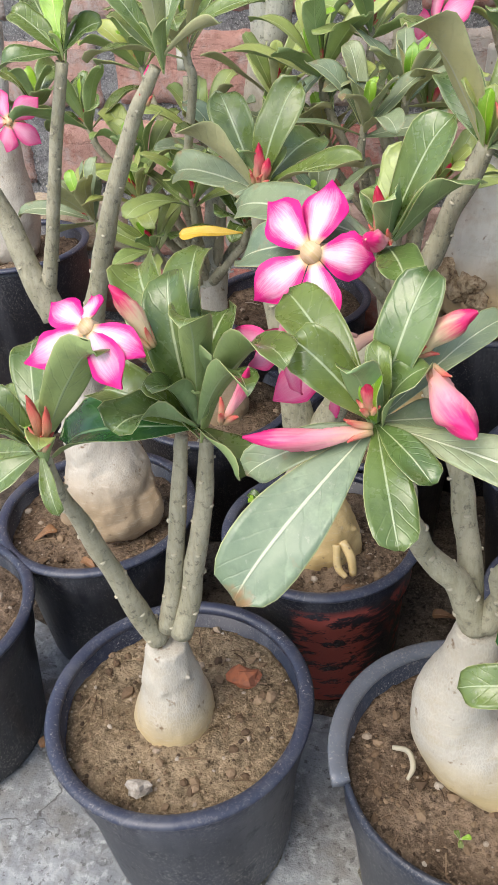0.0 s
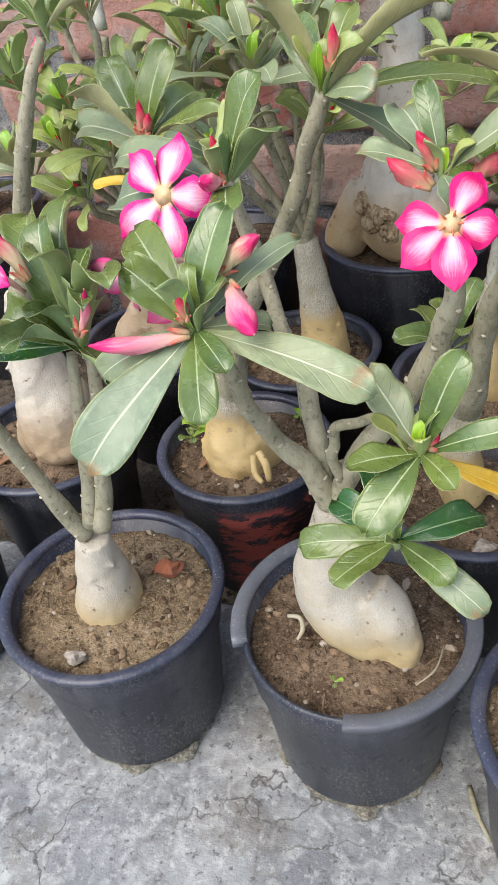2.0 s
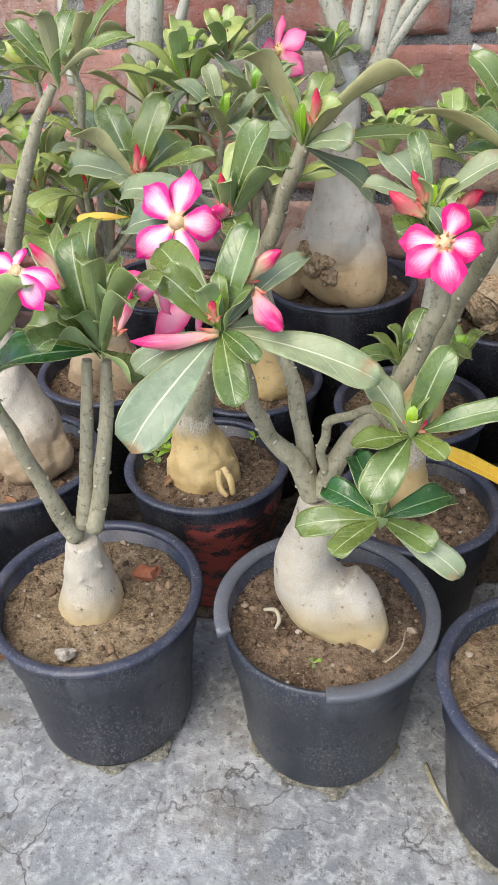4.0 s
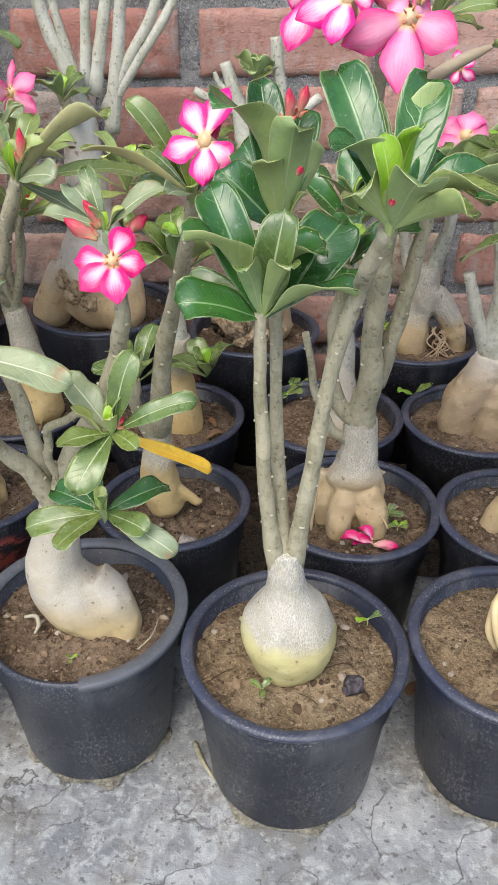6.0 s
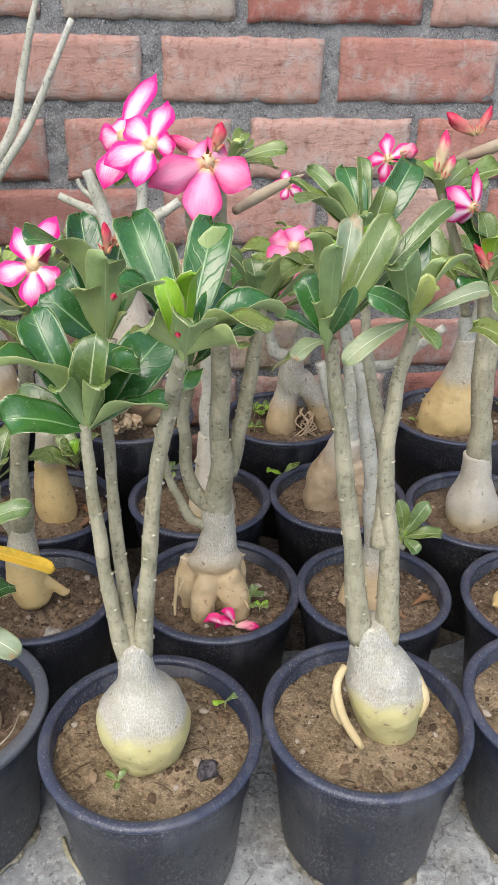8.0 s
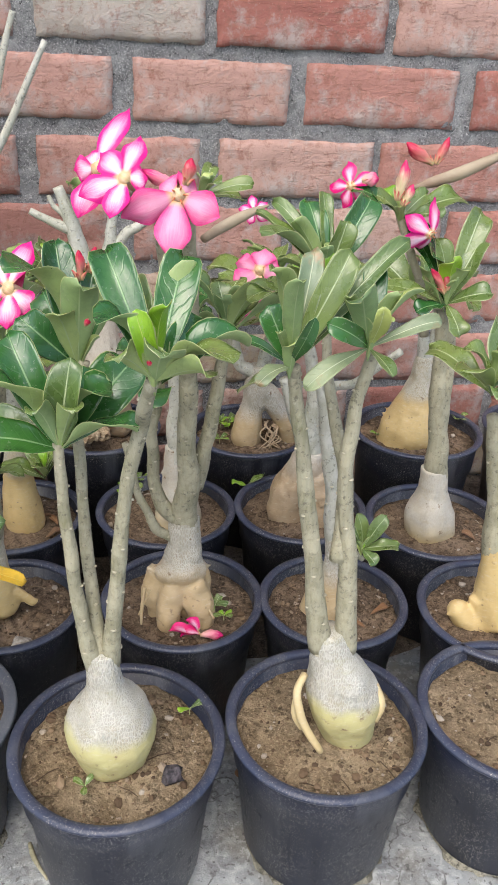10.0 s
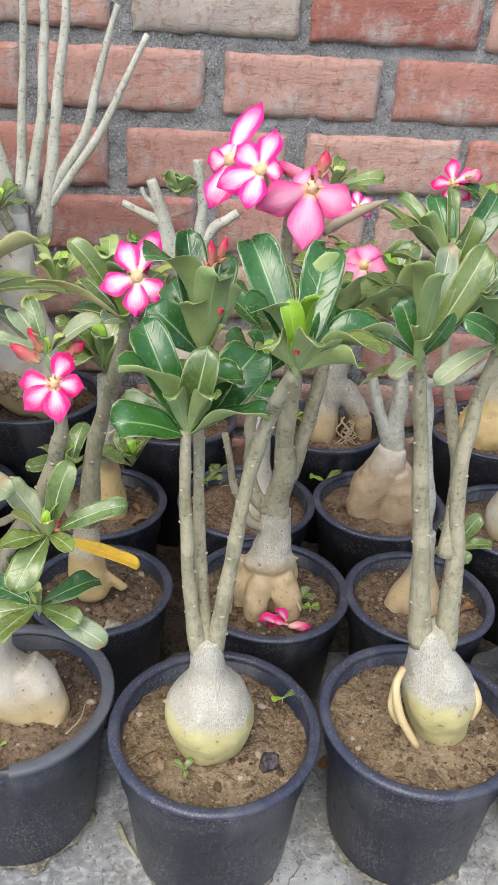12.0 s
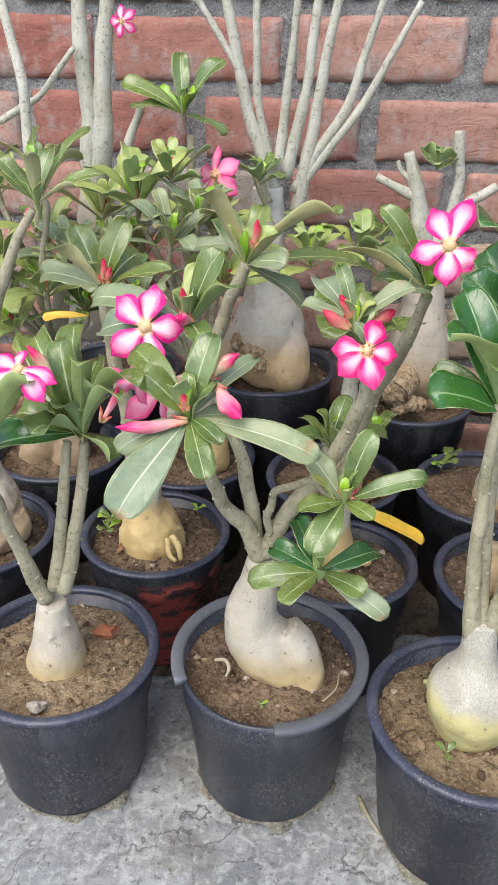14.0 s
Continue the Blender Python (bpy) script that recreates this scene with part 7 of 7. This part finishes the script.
plant = rest("desert_rose", (-0.1, 0.785, 0.15), "desert rose with two fat root lobes", "potted plant", "desert roses")
foot = caudex(plant, [[(-0.1397, 0.785, 0.1336, 0.0253), (-0.1299, 0.785, 0.1632, 0.0283), (-0.1056, 0.785, 0.2024, 0.0245)], [(-0.0867, 0.785, 0.1425, 0.0267), (-0.0837, 0.785, 0.1713, 0.0264), (-0.0961, 0.785, 0.2122, 0.0227)], [(-0.1025, 0.785, 0.1934, 0.0246), (-0.091, 0.785, 0.2572, 0.0175), (-0.08, 0.785, 0.334, 0.0138)]], caudex_clay, 0.225, 0.0024, lumps=0.0055)
shoot = stem(plant, [(-0.0863, 0.785, 0.292, 0.0149), (-0.0787, 0.785, 0.3663, 0.0114), (-0.0671, 0.785, 0.4359, 0.0088)], bark_grey, True)
for tip, lean, reach, wide, skin, back, seed in (
    ((-0.0677, 0.7200, 0.4233), (0.05, -0.2, 1), 0.052, 0.0180, leaf_bright, leaf_under, 51),
    ((-0.0508, 0.7000, 0.5522), (-0.1, -0.1, 1), 0.066, 0.0170, leaf_top, leaf_under_pale, 52),
    ((-0.0302, 0.8600, 0.4873), (0.2, -0.1, 1), 0.058, 0.0190, leaf_bright, leaf_under_pale, 53),
    ((-0.1500, 0.7900, 0.4400), (-0.3, -0.1, 1), 0.055, 0.0190, leaf_bright, leaf_under, 54),
    ((-0.1920, 0.7400, 0.3950), (-0.5, -0.2, 1), 0.055, 0.0180, leaf_dusty, leaf_under_pale, 55),
    ((-0.1150, 0.7200, 0.3750), (-0.1, -0.5, 1), 0.045, 0.0160, leaf_bright, leaf_under, 56),
    ((-0.1650, 0.8400, 0.5200), (-0.2, 0, 1), 0.055, 0.0190, leaf_bright, leaf_under, 57),
    ((-0.0200, 0.7300, 0.4000), (0.3, -0.4, 1), 0.046, 0.0160, leaf_top, leaf_under, 58),
    ((-0.1000, 0.8300, 0.4550), (0, -0.2, 1), 0.055, 0.0180, leaf_bright, leaf_under_pale, 59),
    ((-0.2150, 0.8000, 0.4700), (-0.4, 0, 1), 0.055, 0.0190, leaf_top, leaf_under, 60),
    ((-0.0450, 0.7600, 0.4600), (0.2, -0.2, 1), 0.050, 0.0170, leaf_dusty, leaf_under_pale, 61),
    ((-0.1350, 0.7400, 0.4150), (-0.2, -0.3, 1), 0.050, 0.0170, leaf_bright, leaf_under_pale, 62),
):
    bough(plant, (-0.0863, 0.785, 0.31), tip, lean, reach, wide, skin, back, seed)

plant = rest("desert_rose", (0.095, 0.785, 0.15), "desert rose half hidden among leaves", "potted plant", "desert roses")
foot = caudex(plant, [[(0.1208, 0.785, 0.1581, 0.0294), (0.1213, 0.785, 0.1907, 0.0257), (0.1143, 0.785, 0.2439, 0.0189), (0.1078, 0.785, 0.3032, 0.0138)]], caudex_yellow, 0.22, 0.0024)
shoot = stem(plant, [(0.1087, 0.785, 0.2781, 0.0139), (0.0945, 0.785, 0.3748, 0.0104), (0.0746, 0.785, 0.4418, 0.0086)], bark, True)
for tip, lean, reach, wide, skin, back, seed in (
    ((0.0335, 0.8000, 0.5172), (-0.1, -0.15, 1), 0.066, 0.0215, leaf_bright, leaf_under, 41),
    ((0.0920, 0.7200, 0.4890), (0.15, -0.2, 1), 0.058, 0.0190, leaf_dusty, leaf_under_pale, 42),
    ((0.1308, 0.8000, 0.4846), (0.25, -0.1, 1), 0.055, 0.0180, leaf_bright, leaf_under_pale, 43),
    ((0.0105, 0.7600, 0.4700), (-0.3, -0.2, 1), 0.050, 0.0160, leaf_dusty, leaf_under_pale, 44),
    ((0.1500, 0.7400, 0.4370), (0.4, -0.3, 1), 0.046, 0.0160, leaf_bright, leaf_under, 45),
    ((0.0720, 0.8300, 0.5450), (0, 0, 1), 0.050, 0.0170, leaf_bright, leaf_under, 46),
    ((0.0580, 0.7000, 0.4250), (-0.1, -0.5, 1), 0.046, 0.0160, leaf_dusty, leaf_under_pale, 47),
    ((0.1180, 0.7600, 0.5050), (0.1, -0.1, 1), 0.056, 0.0190, leaf_dusty, leaf_under_pale, 48),
    ((0.0300, 0.8300, 0.4500), (-0.2, -0.2, 1), 0.055, 0.0180, leaf_top, leaf_under_pale, 49),
    ((0.0900, 0.8500, 0.4700), (0.1, -0.2, 1), 0.055, 0.0180, leaf_bright, leaf_under, 50),
):
    bough(plant, (0.1087, 0.785, 0.30), tip, lean, reach, wide, skin, back, seed)

plant = rest("desert_rose", (0.187, 0.93, 0.215), "old desert rose with a gnarled grey caudex and bare branches", "potted plant", "desert roses")
foot = caudex(plant, [[(0.1890, 0.93, 0.262, 0.053), (0.1900, 0.93, 0.300, 0.056), (0.1900, 0.93, 0.333, 0.049), (0.1885, 0.93, 0.358, 0.037), (0.1870, 0.93, 0.395, 0.030), (0.1860, 0.93, 0.450, 0.025), (0.1860, 0.93, 0.515, 0.021)], [(0.1150, 0.93, 0.236, 0.0270), (0.1280, 0.925, 0.268, 0.0260), (0.1500, 0.93, 0.300, 0.0300)], [(0.2230, 0.905, 0.246, 0.0330), (0.2200, 0.91, 0.275, 0.0350), (0.2100, 0.92, 0.302, 0.0330)]], caudex_old, 0.300, 0.0024)
shoot = stem(plant, [(0.1979, 0.93, 0.5045, 0.0112), (0.1578, 0.93, 0.6086, 0.009), (0.1299, 0.93, 0.7385, 0.0068), (0.115, 0.93, 0.7922, 0.006)], bark_grey, True)
shoot = stem(plant, [(0.1671, 0.93, 0.5878, 0.006), (0.1464, 0.93, 0.6558, 0.0053), (0.0943, 0.93, 0.7383, 0.0045), (0.0796, 0.93, 0.7745, 0.0039)], bark_grey, True)
shoot = stem(plant, [(0.1879, 0.93, 0.5305, 0.008), (0.1696, 0.93, 0.6294, 0.0059), (0.1675, 0.93, 0.7387, 0.005), (0.1633, 0.93, 0.7922, 0.0044)], bark_grey, True)
shoot = stem(plant, [(0.1972, 0.93, 0.5307, 0.008), (0.2091, 0.93, 0.6435, 0.0059), (0.2187, 0.93, 0.7391, 0.005), (0.2214, 0.93, 0.7922, 0.0043)], bark_grey, True)
shoot = stem(plant, [(0.2089, 0.93, 0.5274, 0.0099), (0.2347, 0.93, 0.6439, 0.0076), (0.2444, 0.93, 0.7392, 0.0061), (0.2464, 0.93, 0.7923, 0.0054)], bark_grey, True)
shoot = stem(plant, [(0.226, 0.93, 0.4824, 0.0113), (0.2484, 0.93, 0.6172, 0.0083), (0.2686, 0.93, 0.7394, 0.0061), (0.2734, 0.93, 0.7923, 0.0054)], bark_grey, True)
shoot = stem(plant, [(0.2212, 0.93, 0.509, 0.0087), (0.2872, 0.93, 0.618, 0.0065), (0.3235, 0.93, 0.7397, 0.0044), (0.3343, 0.93, 0.7693, 0.0038)], bark_grey, True)
shoot = stem(plant, [(0.2324, 0.93, 0.5206, 0.008), (0.3054, 0.93, 0.6183, 0.0059), (0.3699, 0.93, 0.7388, 0.0038)], bark_grey, True)
for x, y, z, wide in ((0.176, 0.884, 0.290, 0.017), (0.160, 0.888, 0.280, 0.016), (0.150, 0.893, 0.298, 0.013), (0.182, 0.880, 0.272, 0.013)):
    knot(plant, (x, y, z), wide)
shoot = stem(plant, [(0.1891, 0.9, 0.499, 0.0076), (0.1733, 0.9, 0.5353, 0.0075), (0.1694, 0.9, 0.5424, 0.006)], bark, True)
rosette(shoot, (0.1791, 0.88, 0.5389), 8, 0.0388, 0.0211, (15, 80), leaf_top, leaf_under, 51, (0, 0, 1), 0.6)
flower(shoot, (0.1225, 0.86, 0.5408), (-0.5, -0.8, 0.1), 0.0693, 0, petal_soft, droop=0.4, lines=True, tube_len=0.03)

plant = rest("desert_rose", (0.41, 0.94, 0.19), "desert rose with a cut caudex and pruned stubs", "potted plant", "desert roses")
foot = caudex(plant, [[(0.4157, 0.94, 0.2408, 0.0449), (0.4161, 0.94, 0.2915, 0.044), (0.4141, 0.94, 0.353, 0.033), (0.4107, 0.94, 0.4114, 0.0257)], [(0.3905, 0.94, 0.2106, 0.0298), (0.3983, 0.94, 0.2444, 0.0311)], [(0.4407, 0.94, 0.2089, 0.0262), (0.4321, 0.94, 0.2464, 0.0292)]], caudex_clay, 0.27, 0.0024)
shoot = stem(plant, [(0.4135, 0.94, 0.3868, 0.0211), (0.399, 0.94, 0.4667, 0.0157), (0.3909, 0.94, 0.5047, 0.0116), (0.3726, 0.94, 0.5629, 0.0075)], bark_grey, True)
shoot = stem(plant, [(0.3894, 0.94, 0.5047, 0.0085), (0.3511, 0.94, 0.5222, 0.0062), (0.3335, 0.94, 0.5314, 0.0054)], bark_grey, True)
shoot = stem(plant, [(0.417, 0.94, 0.4117, 0.0161), (0.4392, 0.94, 0.4835, 0.0101), (0.4438, 0.94, 0.5286, 0.0076), (0.4361, 0.94, 0.5911, 0.0074)], bark_grey, True)
shoot = stem(plant, [(0.419, 0.94, 0.4279, 0.0112), (0.4598, 0.94, 0.4994, 0.0077), (0.4938, 0.94, 0.5227, 0.0068)], bark_grey, True)
shoot = stem(plant, [(0.3855, 0.94, 0.5195, 0.0061), (0.3663, 0.94, 0.5374, 0.0038), (0.3596, 0.94, 0.5518, 0.003)], bark_grey, True)
bm = bmesh.new()
tube(bm, [(0.400, 0.905, 0.258, 0.020), (0.388, 0.885, 0.250, 0.024), (0.378, 0.872, 0.244, 0.026), (0.376, 0.869, 0.243, 0.0235), (0.381, 0.876, 0.246, 0.020), (0.386, 0.884, 0.249, 0.012)], 22, 4, 0.28)
part("cut_root", bm, burr, plant, "sawn brown stump of a root")
for x, y, z, wide in ((0.405, 0.872, 0.226, 0.013), (0.420, 0.876, 0.222, 0.011), (0.392, 0.872, 0.220, 0.012)):
    knot(plant, (x, y, z), wide)
rosette(shoot, (0.4105, 0.93, 0.5547), 8, 0.0314, 0.0233, (15, 80), leaf_top, leaf_under, 52, (0, 0, 1), 0.6)
rosette(shoot, (0.3558, 0.93, 0.4676), 6, 0.0411, 0.0244, (15, 80), leaf_top, leaf_under, 53, (0, 0, 1), 0.6)
rosette(shoot, (0.2515, 0.85, 0.4381), 14, 0.0708, 0.0175, (15, 80), leaf_bright, leaf_under, 54, (0, 0, 1), 0.6)
rosette(shoot, (0.3597, 0.9, 0.4128), 8, 0.0657, 0.0325, (15, 80), leaf_bright, leaf_under, 55, (0, 0, 1), 0.6)
rosette(shoot, (0.318, 0.88, 0.4478), 8, 0.0639, 0.0316, (15, 80), leaf_bright, leaf_under, 59, (0, 0, 1), 0.6)

plant = rest("desert_rose", (-0.06, 0.96, 0.2), "tall grey-barked desert rose with two thick trunks", "potted plant", "desert roses")
foot = caudex(plant, [[(-0.0766, 0.92, 0.3186, 0.0412), (-0.0702, 0.92, 0.3888, 0.0333), (-0.06, 0.92, 0.4552, 0.0275), (-0.0528, 0.92, 0.5179, 0.022)]], caudex_grey, 0.2, 0.0024)
shoot = stem(plant, [(-0.0592, 0.92, 0.5101, 0.0158), (-0.056, 0.92, 0.6054, 0.0121), (-0.0583, 0.92, 0.7372, 0.01), (-0.0586, 0.92, 0.7915, 0.009)], bark_grey, True)
shoot = stem(plant, [(-0.0504, 0.92, 0.518, 0.0173), (-0.0361, 0.92, 0.6197, 0.0135), (-0.0204, 0.92, 0.7374, 0.0106), (-0.0131, 0.92, 0.7915, 0.0097)], bark_grey, True)
flower(shoot, (0.0014, 0.9, 0.7141), (-0.2, -0.9, 0.1), 0.0386, 0, petal_front, droop=0.2, lines=True, tube_len=0.03)
shoot = stem(plant, [(-0.0165, 0.92, 0.5414, 0.0078), (0.0023, 0.92, 0.5854, 0.0068), (0.0156, 0.92, 0.6137, 0.006)], bark_grey, True)
shoot = stem(plant, [(0.0761, 0.92, 0.4757, 0.0071), (0.0803, 0.92, 0.5366, 0.0062), (0.0815, 0.92, 0.5801, 0.006)], bark, True)
for tip, wide, up, arch, fold, skin, back in (
    ((-0.0039, 0.9, 0.6422), 0.0294, (0, -0.45, 0.9), 0.07, 0.5, leaf_top, leaf_under),
    ((0.0692, 0.93, 0.6778), 0.0245, (0, -0.45, 0.9), 0.07, 0.5, leaf_top, leaf_under),
    ((0.1324, 0.9, 0.6735), 0.0285, (0, -0.45, 0.9), 0.07, 0.5, leaf_top, leaf_under),
    ((0.0107, 0.88, 0.6175), 0.0275, (0, -0.45, 0.9), 0.07, 0.5, leaf_top, leaf_under),
    ((0.032, 0.92, 0.6346), 0.0249, (0, -0.45, 0.9), 0.07, 0.5, leaf_young, leaf_young),
    ((0.0956, 0.88, 0.6388), 0.0191, (0, -0.45, 0.9), 0.07, 0.5, leaf_young, leaf_young),
    ((0.1318, 0.9, 0.5838), 0.0149, (0, -0.45, 0.9), 0.07, 0.5, leaf_top, leaf_under),
):
    leaf(shoot, (0.0764, 0.9, 0.6101), tip, wide, up, arch, fold, 0, skin, back)
rosette(shoot, (0.0764, 0.9, 0.6101), 4, 0.0363, 0.0131, (4, 38), leaf_bright, leaf_under, 222, (0, -0.1, 1), 0.7)
shoot = stem(plant, [(-0.0989, 0.8, 0.4675, 0.0059), (-0.0949, 0.8, 0.5106, 0.0057)], bark, True)
shoot = stem(plant, [(-0.1079, 0.82, 0.5132, 0.0073), (-0.1166, 0.85, 0.644, 0.007), (-0.1442, 0.88, 0.7362, 0.0062)], bark_grey, True)
shoot = stem(plant, [(-0.1738, 0.9, 0.5946, 0.0053), (-0.115, 0.9, 0.6269, 0.0044), (-0.0633, 0.9, 0.6838, 0.0036)], bark_grey, True)

plant = rest("desert_rose", (-0.448, 0.94, 0.265), "desert rose with a grey bottle-shaped caudex", "potted plant", "desert roses")
foot = caudex(plant, [[(-0.4537, 0.94, 0.2765, 0.0393), (-0.4423, 0.94, 0.3168, 0.0368), (-0.4296, 0.94, 0.3773, 0.0236), (-0.422, 0.94, 0.4335, 0.0171)]], caudex_clay, 0.2, 0.0024)
shoot = stem(plant, [(-0.4274, 0.94, 0.4058, 0.0145), (-0.4126, 0.94, 0.4797, 0.0111), (-0.4007, 0.94, 0.5471, 0.0093)], bark_grey, True)
flower(shoot, (-0.2709, 0.75, 0.4807), (0.2, -0.9, 0.2), 0.0612, 0, petal_soft, droop=0.3, lines=True, tube_len=0.03)
rosette(shoot, (-0.2716, 0.8, 0.4888), 7, 0.0549, 0.0272, (15, 80), leaf_top, leaf_under, 58, (0, 0, 1), 0.6)

# ---- small things on the soil and the floor ----
def lump(name, at, size, mat, label, category="stone", turn=0.3):
    bm = bmesh.new()
    blob(bm, at, size, turn, 0, 2, 0.7)
    ob = finish(name, bm, mat, smooth=False)
    ob.data.transform(Matrix.Translation(-Vector(at)))
    ob.location = at
    return tagged(ob, label, category)


lump("stone", (0.033, 0.318, 0.152), (0.009, 0.006, 0.006), pebble_white, "small whitish lump of stone on sandy soil")
lump("brick_fragment", (0.071, 0.425, 0.152), (0.014, 0.010, 0.006), brick_chip, "small red brick fragment on potting soil", "brick")
lump("cinder_lump", (0.488, 0.315, 0.154), (0.009, 0.008, 0.008), cinder, "black porous cinder lump on sandy soil", "cinder")
lump("stone", (0.335, 0.508, 0.152), (0.010, 0.008, 0.006), pebble_white, "grey pebble beside a yellow caudex")


def scrap(name, points, mat, label, category):
    bm = bmesh.new()
    bm.loops.layers.uv.new("UVMap")
    tube(bm, points, 7, 4, 0.25)
    return tagged(finish(name, bm, mat), label, category)


scrap("twig", [(0.345, 0.372, 0.004, 0.002), (0.352, 0.352, 0.006, 0.0026), (0.366, 0.330, 0.004, 0.0014)], bark, "dry brown twig lying on the cement floor", "twig")
scrap("root_scrap", [(0.190, 0.398, 0.153, 0.0015), (0.201, 0.396, 0.156, 0.002), (0.206, 0.386, 0.155, 0.002), (0.204, 0.377, 0.153, 0.001)], scar_pale, "pale dry root scrap lying on soil", "root")
scrap("root_scrap", [(0.300, 0.36, 0.150, 0.0006), (0.312, 0.375, 0.153, 0.0008), (0.315, 0.40, 0.150, 0.0005)], scar_pale, "pale dry root scrap lying on soil", "root")


def sprout(x, y, z, size, n, seed):
    r = random.Random(seed)
    ob = rest("seedling", (x, y, z), "tiny green weed seedling sprouting from the soil", "weed", "weeds")
    bm = bmesh.new()
    tube(bm, [(x, y, z - 0.003, 0.0007), (x, y, z + size * 0.3, 0.0006), (x + 0.001, y, z + size * 0.5, 0.0005)], 5, 2)
    part("stalk", bm, leaf_young, ob)
    for i in range(n):
        a = 6.28 * i / n + r.uniform(0, 1)
        b = Vector((x, y, z + size * 0.4))
        leaf(ob, b, b + Vector((math.cos(a), math.sin(a), r.uniform(0.1, 0.5))) * size * r.uniform(0.7, 1.1), size * 0.5, (0, 0, 1), 0.06, 0.3, 0, leaf_top if r.random() < 0.6 else leaf_young, leaf_under)


for i, (x, y, z, size, n) in enumerate(((0.411, 0.311, 0.150, 0.012, 3), (0.510, 0.389, 0.152, 0.014, 2), (0.551, 0.539, 0.155, 0.018, 5), (0.560, 0.524, 0.155, 0.012, 4), (0.023, 0.617, 0.155, 0.022, 6), (0.025, 0.598, 0.155, 0.016, 4), (0.454, 0.817, 0.150, 0.022, 6), (0.471, 0.849, 0.150, 0.020, 6), (0.607, 0.975, 0.180, 0.020, 5), (0.621, 0.980, 0.175, 0.022, 6), (0.601, 0.929, 0.175, 0.016, 4), (1.011, 0.952, 0.185, 0.020, 4), (0.629, 0.810, 0.150, 0.030, 2), (0.242, 0.347, 0.150, 0.007, 3), (0.127, 0.657, 0.155, 0.012, 3), (0.857, 0.909, 0.185, 0.014, 4))):
    sprout(x, y, z, size, n, i)

# fallen flower beside the forked trunk
fallen = rest("fallen_flower", (0.52, 0.50, 0.152), "wilted pink flower fallen on the soil", "flower")
bud(fallen, (0.530, 0.497, 0.156), (0.556, 0.494, 0.155), 0.013, bud_pink, "tube", False)
for a, b, w in (((0.53, 0.497, 0.157), (0.508, 0.492, 0.160), 0.018), ((0.528, 0.499, 0.160), (0.515, 0.505, 0.172), 0.016), ((0.52, 0.496, 0.158), (0.495, 0.499, 0.163), 0.018)):
    petal(fallen, a, b, w, (0.1, -0.3, 0.9), 0.15, 0.9, 20, petal_hot, petal_soft)


def litter(x, y, z, length, turn, seed, mat=leaf_dry):
    d = Vector((math.cos(turn), math.sin(turn), 0.0)) * length
    ob = rest("dry_leaf", (x, y, z), "crisp brown fallen leaf", "leaf", "fallen leaves")
    leaf(ob, (x, y, z + 0.002), Vector((x, y, z + 0.004)) + d, length * 0.45, (0, 0, 1), 0.08, 0.7, 0, mat, mat, "blade")


g = random.Random(12)
for x, y in ((-0.09, 0.44), (-0.06, 0.47), (-0.11, 0.41), (-0.075, 0.50), (0.16, 0.50), (0.19, 0.47), (0.145, 0.46), (0.41, 0.47), (0.43, 0.45), (0.60, 0.45), (0.58, 0.47), (0.79, 0.44), (-0.02, 0.66), (0.2, 0.66)):
    for k in range(2):
        litter(x + g.uniform(-0.015, 0.015), y + g.uniform(-0.015, 0.015), 0.009 + 0.003 * k, g.uniform(0.02, 0.045), g.uniform(0, 6.28), k)

# dry leaf crumbs on the soil of the back pots
for x, y, turn, length in ((0.345, 0.715, 0.6, 0.026), (0.358, 0.745, 2.1, 0.020), (0.352, 0.770, 3.6, 0.018), (0.735, 0.520, 0.3, 0.028), (0.722, 0.497, 2.6, 0.020), (0.045, 0.560, 1.2, 0.020), (0.130, 0.545, 4.0, 0.016), (0.730, 0.700, 1.0, 0.020), (0.925, 0.660, 2.2, 0.022), (-0.180, 0.520, 0.9, 0.024), (-0.100, 0.500, 2.8, 0.020)):
    litter(x, y, 0.149, length, turn, 0)

add_wall()
